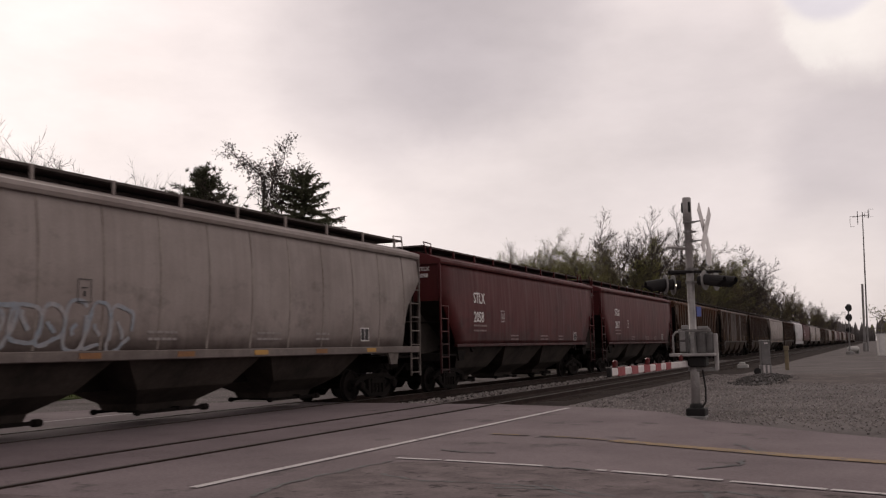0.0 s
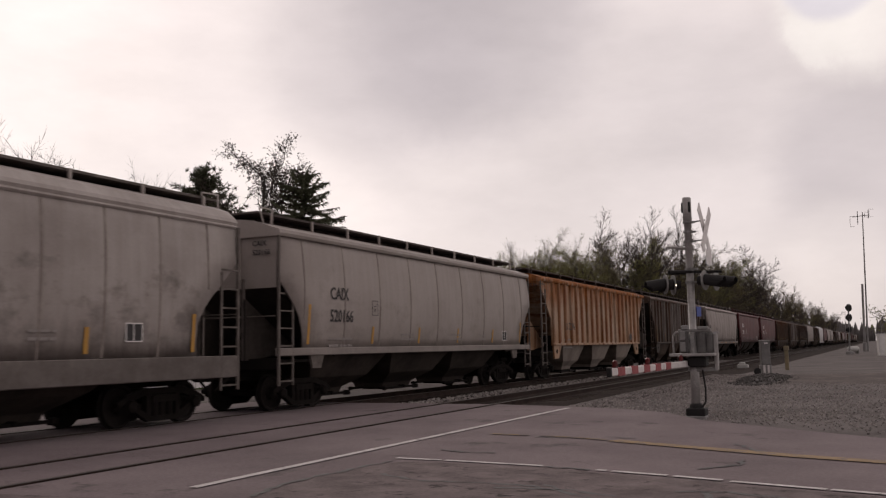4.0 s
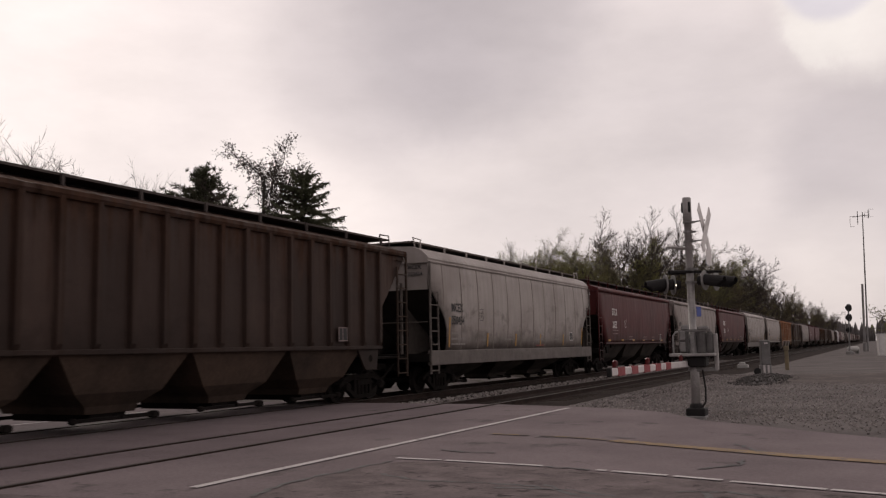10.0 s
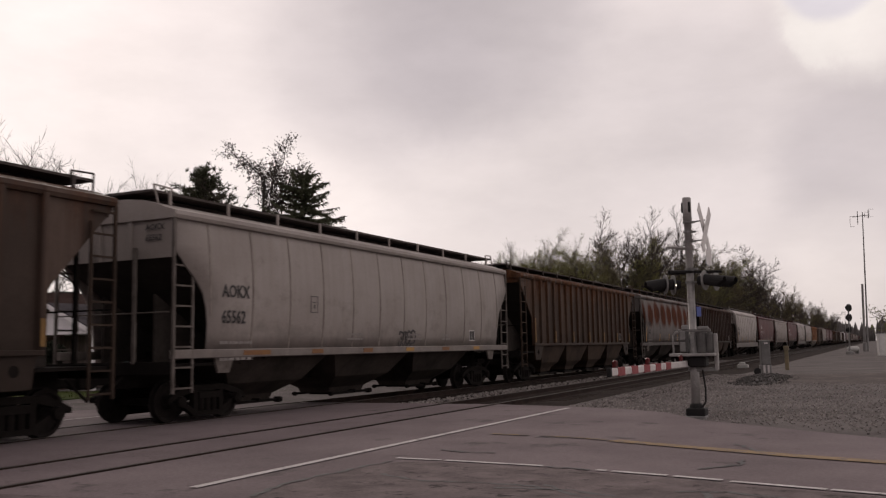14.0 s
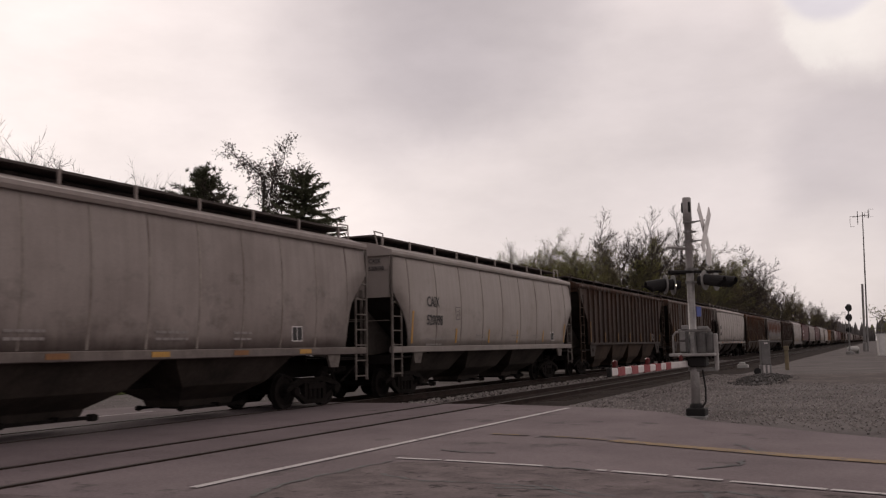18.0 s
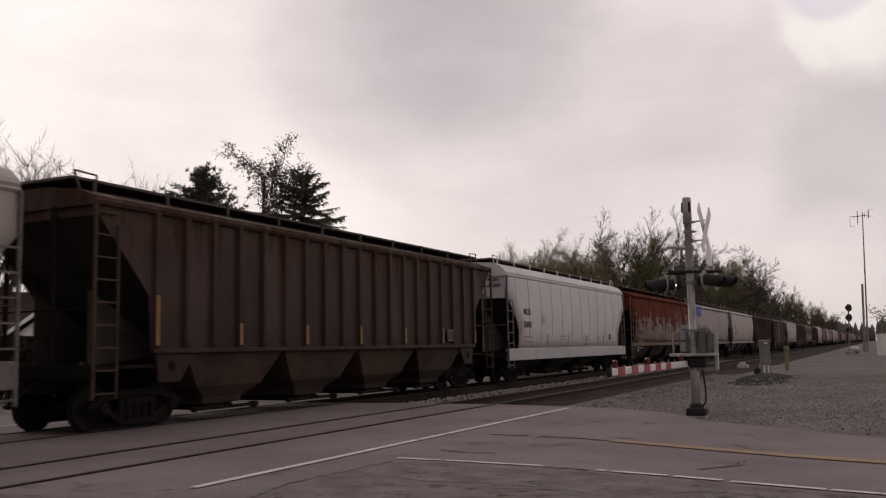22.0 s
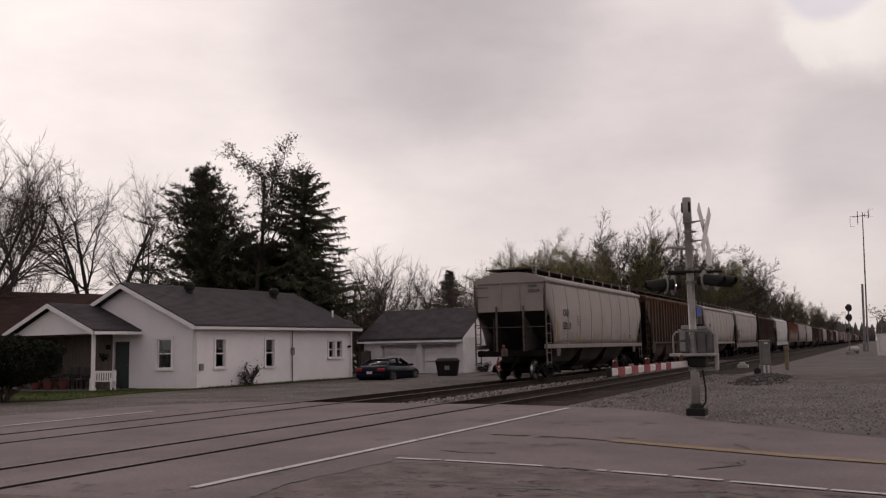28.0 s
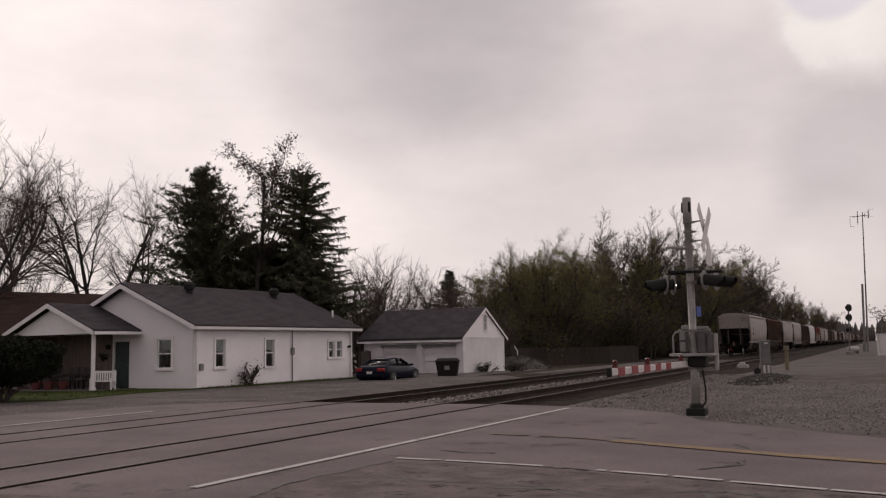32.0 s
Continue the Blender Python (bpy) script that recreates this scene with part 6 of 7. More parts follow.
        (y0, z0), (y1, z1) = eave, ridge
        x = P0 - 0.34
        part("rake_board", Build().rings([[(x, y0, z0 - 0.1), (x, y1, z1 - 0.1), (x, y1, z1 + 0.1), (x, y0, z0 + 0.1)], [(x + 0.03, y0, z0 - 0.1), (x + 0.03, y1, z1 - 0.1), (x + 0.03, y1, z1 + 0.1), (x + 0.03, y0, z0 + 0.1)]]), M_TRIM, h)
    part("gutter", Build().box(P0 - 0.3, P1 + 0.02, W0 - 0.46, W0 - 0.36, pe - 0.06, pe + 0.07), M_TRIM, h)

    def on_house(x, y, z, turn=0):
        return HOUSE @ pose(x, y, z, 0, 0, turn)

    bench = thing("garden_bench", "white slatted garden bench on the porch", "bench", at=on_house(-1.7, 3.7, 0.1, -70) @ Matrix.Scale(0.84, 4))
    for z in (0.42,):
        part("seat", Build().soft_box(-0.62, 0.62, -0.22, 0.22, z, z + 0.05, 0.01), M_TRIM, bench)
    part("back_rail", Build().soft_box(-0.62, 0.62, 0.2, 0.25, 0.85, 0.97, 0.01), M_TRIM, bench)
    for i in range(9):
        x = -0.52 + 0.13 * i
        part("slat", Build().box(x - 0.03, x + 0.03, 0.21, 0.24, 0.47, 0.85), M_TRIM, bench)
    for x in (-0.58, 0.58):
        for y in (-0.18, 0.22):
            part("leg", Build().box(x - 0.04, x + 0.04, y - 0.03, y + 0.03, 0, 0.9 if y > 0 else 0.6), M_TRIM, bench)
    M_TERRA = material("terracotta_red", (0.12, 0.03, 0.025), (0.09, 0.025, 0.02), 0.8)
    M_CUSHION = material("dark_chair_fabric", (0.07, 0.055, 0.055), (0.05, 0.04, 0.04), 0.9)
    for x, y in ((-1.9, 7.0), (-2.1, 7.6), (-1.6, 6.4)):
        solid("flower_pot", Build().lathe([(0, 0.15), (0.02, 0.17), (0.3, 0.24), (0.36, 0.26), (0.36, 0.22), (0.3, 0.2)], (0, 0, 0), "z", 14), M_TERRA, "red clay flower pot on the porch floor", "flower pot", at=on_house(x, y, 0.1))
    for x, y, t in ((-0.9, 5.9, -90), (-0.9, 6.8, -85), (-1.2, 7.8, -80)):
        ch = thing("porch_chair", "dark cushioned chair on the porch", "chair", at=on_house(x, y, 0.1, t), group="chairs on the porch")
        part("seat", Build().soft_box(-0.3, 0.3, -0.3, 0.25, 0.36, 0.48, 0.04), M_CUSHION, ch)
        part("backrest", Build().soft_box(-0.3, 0.3, 0.2, 0.32, 0.48, 1.0, 0.04), M_CUSHION, ch)
        for a in (-0.26, 0.26):
            part("arm", Build().soft_box(a - 0.04, a + 0.04, -0.28, 0.25, 0.6, 0.66, 0.015), M_CUSHION, ch)
            for c in (-0.26, 0.22):
                part("leg", Build().box(a - 0.025, a + 0.025, c - 0.025, c + 0.025, 0, 0.6 if c < 0 else 0.36), M_BLACK, ch)
    r = random.Random(8)
    b = Build()
    for _ in range(70):
        p = Vector((r.gauss(0, 0.12), -0.06 + r.gauss(0, 0.035), r.gauss(0, 0.10)))
        q = p + Vector((r.gauss(0, 0.07), r.gauss(-0.03, 0.03), r.gauss(0.02, 0.07)))
        b.tube(p, q, 0.022, 0.006, 4)
    solid("hanging_plant", b, M_DRIED, "dark dried plant in a wall basket by the door", "plant", "stuff", at=on_house(-0.12, 5.5, 1.5, -90))
    solid("mailbox", Build().soft_box(-0.16, 0.16, -0.08, 0.0, 0, 0.22, 0.03), M_BLACK, "small black wall mailbox", "mailbox", at=on_house(-0.04, 5.3, 1.85, -90))


build_house()


def build_garage():
    W, D, E, R = 7.25, 7.0, 2.52, 4.36
    g = thing("garage", "white two-door garage with a grey shingle gable roof", "garage", at=pose(-17.1, 52.35, -0.48))
    door = [(1.35, 3.9, 0.0, 2.0), (4.35, 6.75, 0.0, 2.0)]
    part("front_wall", lap_wall(lambda z: (0, W), 0.0, E, door, lap=0.4, boards=False, thick=0.4), M_BLOCK, g)
    for a, c, z0, z1 in door:
        dr = part("garage_door", Build().box(a, c, 0.33, 0.37, 0, 2.0), M_TRIM, g, "white sectional garage door")
        for i in range(4):
            part("panel", Build().soft_box(a + 0.03, c - 0.03, 0.30, 0.33, 0.03 + 0.49 * i, 0.49 + 0.49 * i, 0.012), M_TRIM, dr)
        part("lintel", Build().box(a - 0.05, c + 0.05, -0.06, 0.0, 2.0, 2.12), M_GALV, dr)
    part("side_wall", Build().box(W - 0.15, W, 0.4, D, 0, E), M_BLOCK, g, "painted block side wall")
    part("side_wall", Build().box(0, 0.15, 0.4, D, 0, E), M_BLOCK, g)
    part("rear_wall", Build().box(0.15, W - 0.15, D - 0.15, D, 0, E), M_BLOCK, g)
    rise = (R - E) / (D / 2)
    gable = Matrix(((0, -1, 0, W), (1, 0, 0, 0), (0, 0, 1, 0), (0, 0, 0, 1)))
    clad_wall("gable", g, gable, lambda z: ((z - E) / rise, D - (z - E) / rise), E, R - 0.03, [(D / 2 - 0.28, D / 2 + 0.28, 3.05, 4.0)], lap=0.17)
    window(g, gable @ pose(D / 2, -0.03, 3.05), 0.56, 0.95, curtain=False, f=0.05)
    part("gable", lap_wall(lambda z: ((z - E) / rise, D - (z - E) / rise), E, R - 0.03), M_SIDING, g, at=Matrix(((0, 1, 0, 0), (-1, 0, 0, D), (0, 0, 1, 0), (0, 0, 0, 1))))
    for eave, ridge in (((-0.35, E - 0.35 * rise + 0.05), (D / 2, R + 0.05)), ((D + 0.35, E - 0.35 * rise + 0.05), (D / 2, R + 0.05))):
        rf = part("roof", roof_slab(eave, ridge, (-0.3, W + 0.12), M_SHINGLE, 0.10), M_SHINGLE, g, "dark grey shingle roof slope")
        part("shingling", shingle_rows(eave, ridge, (-0.31, W + 0.13), M_SHINGLE), M_SHINGLE, rf)["kind"] = "stuff"
        (y0, z0), (y1, z1) = eave, ridge
        for x in (W + 0.13, -0.34):
            part("rake_board", Build().rings([[(xx, y0, z0 - 0.08), (xx, y1, z1 - 0.08), (xx, y1, z1 + 0.09), (xx, y0, z0 + 0.09)] for xx in (x, x + 0.03)]), M_TRIM, g)
    part("fascia", Build().box(-0.3, W + 0.12, -0.40, -0.36, E - 0.27, E - 0.15), M_TRIM, g)


build_garage()


def build_neighbour():
    n = thing("neighbour_house", "low house with a brown shingle roof behind the porch", "house", at=pose(-25.6, 29.5, -0.2, 0, 0, 69))
    clad_wall("wall", n, None, lambda z: (0, 9), 0, 2.6)
    for x0, x1, y0, y1 in ((0, 0.15, 0.15, 9), (8.85, 9, 0.15, 9), (0.15, 8.85, 8.85, 9)):
        part("wall", Build().box(x0, x1, y0, y1, 0, 2.6), M_SIDING, n)
    for eave, ridge in (((-0.4, 2.5), (4.5, 4.95)), ((9.4, 2.5), (4.5, 4.95))):
        rf = part("roof", roof_slab(eave, ridge, (-0.3, 9.3), M_BROWNROOF, 0.10), M_BROWNROOF, n, "brown shingle roof slope")
        part("shingling", shingle_rows(eave, ridge, (-0.31, 9.31), M_BROWNROOF), M_BROWNROOF, rf)["kind"] = "stuff"
    for e in (0, 9):
        part("gable", Build().prism([(0, 2.6), (9, 2.6), (4.5, 4.9)], "x", e - 0.06 if e else 0.0, e + 0.0 if e else 0.06), M_SIDING, n)
    part("gutter", Build().box(-0.3, 9.3, -0.5, -0.41, 2.4, 2.53), M_TRIM, n)


build_neighbour()


# ---------------- parked car, bin, fence ----------------
def build_car():
    M_PAINT = material("dark_navy_car_paint", (0.005, 0.006, 0.017), (0.004, 0.005, 0.013), 0.3, scale=1, bump=0, spec=0.1, speckle=0.0)
    M_TINT = material("tinted_car_glass", (0.014, 0.015, 0.017), (0.011, 0.012, 0.014), 0.12, bump=0, spec=0.2)
    M_TYRE = material("black_tyre_rubber", (0.018, 0.017, 0.017), (0.025, 0.024, 0.023), 0.85)
    M_RIM = material("silver_alloy", (0.55, 0.54, 0.53), (0.45, 0.44, 0.43), 0.35, 0.8, bump=0)
    M_TAIL = material("red_tail_lamp", (0.30, 0.012, 0.015), (0.22, 0.01, 0.012), 0.2, bump=0)
    c = thing("parked_car", "dark navy two-door coupe parked before the garage", "car", at=pose(-9.25, 41.6, -0.30, 0, 0, 2) @ Matrix.Diagonal((1, 1, 0.9, 1)))
    # y forward; half widths and heights of the lower body
    secs = [(-2.15, 0.62, 0.42, 0.78), (-2.08, 0.80, 0.28, 0.92), (-1.7, 0.86, 0.22, 0.98), (-1.0, 0.88, 0.20, 0.97), (0.0, 0.88, 0.20, 0.93), (0.9, 0.87, 0.20, 0.90), (1.6, 0.84, 0.22, 0.80), (2.05, 0.74, 0.26, 0.68), (2.22, 0.52, 0.34, 0.58)]
    rings = []
    for y, w, z0, z1 in secs:
        rings.append([(-w * 0.9, y, z0), (w * 0.9, y, z0), (w, y, z0 + 0.15), (w * 1.01, y, (z0 + z1) / 2 + 0.05), (w * 0.95, y, z1 - 0.06), (w * 0.8, y, z1), (-w * 0.8, y, z1), (-w * 0.95, y, z1 - 0.06), (-w * 1.01, y, (z0 + z1) / 2 + 0.05), (-w, y, z0 + 0.15)])
    body = part("body", Build().rings(rings), M_PAINT, c, smooth=True)
    cab = [(-1.75, 0.70, 0.97), (-1.0, 0.60, 1.30), (-0.35, 0.57, 1.38), (0.15, 0.58, 1.34), (1.0, 0.68, 0.92)]
    part("cabin_glass", Build().rings([[(-0.78, y, 0.88), (0.78, y, 0.88), (w, y, z - 0.03), (-w, y, z - 0.03)] for y, w, z in cab]), M_TINT, c, "dark tinted windows", smooth=True)
    part("roof_panel", Build().rings([[(-w * 0.98, y, z - 0.02), (w * 0.98, y, z - 0.02), (w * 0.8, y, z + 0.02), (-w * 0.8, y, z + 0.02)] for y, w, z in ((-1.05, 0.60, 1.285), (-0.35, 0.58, 1.385), (0.2, 0.585, 1.335))]), M_PAINT, c, smooth=True)
    for s in (1, -1):
        for p, q in (((s * 0.74, -1.7, 0.94), (s * 0.60, -1.02, 1.30)), ((s * 0.60, -0.3, 1.36), (s * 0.78, -0.42, 0.93)), ((s * 0.58, 0.16, 1.34), (s * 0.72, 1.0, 0.92))):
            part("roof_pillar", Build().tube(p, q, 0.045), M_PAINT, c)
        part("mirror", Build().soft_box(s * 0.98 - 0.1, s * 0.98 + 0.1, 0.62, 0.74, 0.9, 1.03, 0.03), M_PAINT, c)
        part("tail_light", Build().soft_box(s * 0.62 - 0.2, s * 0.62 + 0.2, -2.17, -2.02, 0.66, 0.84, 0.03), M_TAIL, c, "red tail light")
        for y in (-1.28, 1.32):
            w = part("wheel", Build().lathe([(-0.1, 0.2), (-0.1, 0.30), (-0.07, 0.325), (0.07, 0.325), (0.1, 0.30), (0.1, 0.22)], (0, 0, 0), "x", 22), M_TYRE, c, at=pose(s * 0.82, y, 0.325))
            part("rim", Build().lathe([(s * 0.06, 0.05), (s * 0.105, 0.06), (s * 0.085, 0.12), (s * 0.105, 0.21), (s * 0.07, 0.225), (s * 0.05, 0.05)], (0, 0, 0), "x", 14), M_RIM, w, "silver alloy rim")
            part("wheel_arch", Build().lathe([(-0.04, 0.30), (-0.04, 0.385), (0.03, 0.385), (0.03, 0.30)], (s * 0.86, y, 0.33), "x", 20), M_BLACK, c)
    part("number_plate", Build().soft_box(-0.15, 0.15, -2.185, -2.16, 0.52, 0.66, 0.005), M_SIGN, c, "plain pale plate")
    part("bumper", Build().soft_box(-0.78, 0.78, -2.2, -2.0, 0.34, 0.52, 0.04), M_PAINT, c)


build_car()


def build_bin():
    M_BIN = material("dark_brown_bin_plastic", (0.016, 0.011, 0.012), (0.012, 0.009, 0.010), 0.6, bump=0.05, spec=0.2)
    b = thing("rubbish_bin", "dark brown wheeled rubbish bin by the garage", "rubbish bin", at=pose(-7.95, 46.0, -0.44, 0, 0, 20) @ Matrix.Scale(1.14, 4))
    part("tub", Build().rings([[(-0.42, -0.32, 0.03), (0.42, -0.32, 0.03), (0.42, 0.32, 0.03), (-0.42, 0.32, 0.03)], [(-0.56, -0.42, 0.95), (0.56, -0.42, 0.95), (0.56, 0.42, 0.95), (-0.56, 0.42, 0.95)]]), M_BIN, b)
    part("lid", Build().rings([[(-0.6, -0.46, 0.95), (0.6, -0.46, 0.95), (0.6, 0.46, 0.95), (-0.6, 0.46, 0.95)], [(-0.58, -0.44, 1.0), (0.58, -0.44, 1.0), (0.58, 0.44, 1.0), (-0.58, 0.44, 1.0)], [(-0.45, -0.3, 1.1), (0.45, -0.3, 1.1), (0.45, 0.36, 1.12), (-0.45, 0.36, 1.12)]]), M_BIN, b)
    for x in (-0.45, 0.45):
        part("wheel", Build().lathe([(-0.05, 0.02), (-0.05, 0.13), (0.05, 0.13), (0.05, 0.02)], (x, 0.36, 0.13), "x", 12), M_BLACK, b)
    part("handle", Build().tube((-0.4, 0.5, 0.98), (0.4, 0.5, 0.98), 0.025), M_BIN, b)
    part("plate_mark", Build().box(-0.12, 0.12, -0.405, -0.385, 0.55, 0.75), M_GALV, b, "pale mark that cannot be read")


build_bin()


def build_fence(name, label, p, q, h, panel=2.4, z=None):
    f = thing(name, label, "fence")
    p, q = Vector(p), Vector(q)
    n = max(1, round((q - p).length / panel))
    ang = math.atan2((q - p).y, (q - p).x)
    step = (q - p).length / n
    r = random.Random(3)
    for i in range(n):
        c = p + (q - p) * (i / n)
        m = Matrix.Translation(c) @ Euler((0, 0, ang)).to_matrix().to_4x4()
        b = Build()
        k = int(step / 0.15)
        for j in range(k):
            b.box(j * step / k + 0.006, (j + 1) * step / k - 0.006, -0.012 + r.uniform(-0.006, 0.006), 0.012, 0.04, h + r.uniform(-0.04, 0.04))
        b.box(0, step, 0.012, 0.05, 0.3, 0.4).box(0, step, 0.012, 0.05, h - 0.4, h - 0.3)
        part("panel", b, M_WOODFENCE, f, at=m)["kind"] = "stuff"
        part("post", Build().soft_box(-0.05, 0.05, 0.05, 0.15, -0.2, h + 0.08, 0.01), M_WOODFENCE, f, at=m)


build_fence("board_fence", "weathered grey board fence along the woods", (-15.6, 75.4, -0.62), (-8.3, 92.2, -0.62), 1.85)
build_fence("board_fence", "short weathered fence between house and garage", (-11.9, 43.2, -0.4), (-15.5, 50.5, -0.45), 1.7)
solid("standpipe", Build().tube((0, 0, 0), (0, 0, 1.6), 0.05).tube((0, 0, 1.6), (-0.2, 0, 1.85), 0.05).tube((-0.2, 0, 1.85), (-0.22, 0, 2.0), 0.05), M_TRIM, "white bent standpipe by the gravel heap", "pipe", at=pose(-13.3, 70.9, -0.55))


# ---------------- trees and shrubs ----------------
M_BARK = material("grey_brown_bark", (0.036, 0.028, 0.026), (0.024, 0.019, 0.018), 0.95, scale=3, fine=18, bump=0.6, stretch=(1, 1, 0.3))
M_TWIG = material("reddish_brown_twigs", (0.066, 0.045, 0.042), (0.045, 0.032, 0.030), 0.95, scale=2, fine=20, bump=0.1)
M_PALETWIG = material("pale_brown_twigs", (0.078, 0.064, 0.058), (0.054, 0.044, 0.040), 0.95, scale=2, fine=20, bump=0.1, spec=0.1)
M_BUD = material("young_olive_leaves", (0.165, 0.145, 0.072), (0.105, 0.088, 0.052), 0.9, spec=0.1, scale=0.35, fine=6, bump=0.1)
M_BROWNBUD = material("brown_bud_leaves", (0.062, 0.051, 0.042), (0.042, 0.034, 0.029), 0.9, scale=0.5, fine=6, bump=0.1, spec=0.1)
M_GREENBUD = material("fresh_green_leaves", (0.205, 0.205, 0.072), (0.150, 0.140, 0.060), 0.9, spec=0.1, scale=0.35, fine=6, bump=0.1)
M_NEEDLE = material("dark_spruce_needles", (0.088, 0.092, 0.056), (0.050, 0.052, 0.034), 0.95, spec=0.1, scale=0.9, fine=9, bump=0.2)
M_HEDGE = material("dark_evergreen_leaves", (0.022, 0.025, 0.016), (0.012, 0.014, 0.010), 0.9, scale=2, fine=15, bump=0.2, spec=0.08)
# Lightened grey-brown, so that the haze of distance is in the colour.
M_MASS = material("hazed_far_woodland", (0.110, 0.097, 0.092), (0.080, 0.070, 0.066), 0.95, scale=0.1, fine=1.2, bump=0.3)


def thin_leaf(m, share):
    """Leaves are thin: part of the light that falls on them goes through."""
    nt = m.node_tree
    b, out = nt.nodes["Principled BSDF"], nt.nodes["Material Output"]
    t, x = nt.nodes.new("ShaderNodeBsdfTranslucent"), nt.nodes.new("ShaderNodeMixShader")
    nt.links.new(b.inputs["Base Color"].links[0].from_socket, t.inputs["Color"])
    x.inputs["Fac"].default_value = share
    nt.links.new(b.outputs[0], x.inputs[1])
    nt.links.new(t.outputs[0], x.inputs[2])
    nt.links.new(x.outputs[0], out.inputs["Surface"])


for m_ in (M_BUD, M_GREENBUD, M_BROWNBUD):
    thin_leaf(m_, 0.45)


class Wood:
    """Branches as three-sided prisms without caps, and leaves as small tilted blades."""

    def __init__(self, seed, thin=0.011):
        self.thin, self.clear, self.reach = thin, 2, 1.0
        self.r = random.Random(seed)
        self.limbs, self.twigs, self.leaves = Build(), Build(), Build()

    def stick(self, b, p, q, r0, r1, n=3):
        d = q - p
        s = d.orthogonal().normalized()
        t = d.normalized().cross(s)
        o = len(b.v)
        for c, rr in ((p, r0), (q, r1)):
            for i in range(n):
                a = 2 * math.pi * i / n
                b.v.append(c + (s * math.cos(a) + t * math.sin(a)) * rr)
        for i in range(n):
            k = (i + 1) % n
            b.f.append((o + i, o + k, o + n + k, o + n + i))

    def leaf(self, p, size):
        r = self.r
        a, b_ = Vector((r.uniform(-1, 1), r.uniform(-1, 1), r.uniform(-1, 1))), Vector((r.uniform(-1, 1), r.uniform(-1, 1), r.uniform(-0.6, 0.6)))
        a, b_ = a.normalized() * size, b_.normalized() * size
        o = len(self.leaves.v)
        self.leaves.v.extend([p - a, p + b_, p + a])
        self.leaves.f.append((o, o + 1, o + 2))

    def spray(self, p, d, length, width):
        """A tuft of needles: one slim blade."""
        r = self.r
        side = Vector((r.uniform(-1, 1), r.uniform(-1, 1), r.uniform(-1, 1))).normalized() * width
        o = len(self.leaves.v)
        self.leaves.v.extend([p + side, p - side, p + d.normalized() * length])
        self.leaves.f.append((o, o + 1, o + 2))

    def grow(self, p, d, length, radius, level, top, kids, leaf, leaf_n, up):
        r = self.r
        n = (6, 4, 3, 1)[min(level, 3)]
        b = self.limbs if level < 2 else self.twigs
        for i in range(n):
            wob = (0.07, 0.13, 0.2, 0.3)[min(level, 3)]
            d = (d + Vector((r.gauss(0, wob), r.gauss(0, wob), r.gauss(0, wob * 0.6) + up * (0.06 if level else 0.04)))).normalized()
            q = p + d * length / n
            r1 = max(radius * (1 - 0.75 * (i + 1) / n), self.thin)
            if level > 2:
                side = d.orthogonal().normalized() * r1 * 1.5
                o = len(b.v)
                b.v.extend([p + side, p + d.cross(side) * 0.5 - side, p - d.cross(side), q])
                b.f.extend([(o, o + 1, o + 3), (o + 1, o + 2, o + 3), (o + 2, o, o + 3)])
            else:
                self.stick(b, p, q, max(radius * (1 - 0.75 * i / n), self.thin * 1.2), r1, (7, 5, 3)[level])
            if level < top:
                for _ in range(kids[level] if i >= (self.clear if level == 0 else 0) else 0):
                    f = r.random()
                    at = p + (q - p) * f
                    side = d.orthogonal().normalized()
                    side.rotate(Matrix.Rotation(r.uniform(0, 6.283), 3, d))
                    cd = (d * r.uniform(0.8, 1.2) + side * r.uniform(0.45, 0.9)).normalized()
                    self.grow(at, cd, length * r.uniform(0.34, 0.62) * (1.1 - 0.4 * i / n) * self.reach, max(r1 * 0.68, self.thin * 1.2), level + 1, top, kids, leaf, leaf_n, up)
            elif leaf:
                for _ in range(leaf_n):
                    self.leaf(p + (q - p) * r.uniform(0.2, 1.1) + Vector((r.gauss(0, 0.13), r.gauss(0, 0.13), r.gauss(0, 0.13))), leaf * r.uniform(0.6, 1.3))
            p = q

    def tree(self, name, label, leaf_material=None, category="tree", group="", twig_material=None):
        t = thing(name, label, category, group=group)
        part("trunk", self.limbs, M_BARK, t)
        part("twig_mass", self.twigs, twig_material or (M_PALETWIG if group else M_TWIG), t)["kind"] = "stuff"
        if self.leaves.v:
            part("crown", self.leaves, leaf_material, t)["kind"] = "stuff"
        return t


def broadleaf(seed, h, trunks=1, kids=(2, 3, 3), leaf=0.0, leaf_n=0, spread=0.15, up=1.0, girth=0.018, label="bare tree with fine grey-brown twigs", leaf_material=None, group="", clear=2, reach=1.0):
    w = Wood(seed, 0.010 if group else 0.0065)
    w.clear, w.reach = clear, (0.86 if group else reach)
    for i in range(trunks):
        a = 6.283 * i / trunks + seed
        lean = Vector((math.cos(a) * spread, math.sin(a) * spread, 1)).normalized()
        w.grow(Vector((math.cos(a), math.sin(a), 0)) * (0.25 if trunks > 1 else 0) - Vector((0, 0, 0.2)), lean, h * w.r.uniform(0.72, 0.85), h * girth, 0, 3, kids, leaf, leaf_n, up)
    return w.tree("tree", label, leaf_material, group=group)


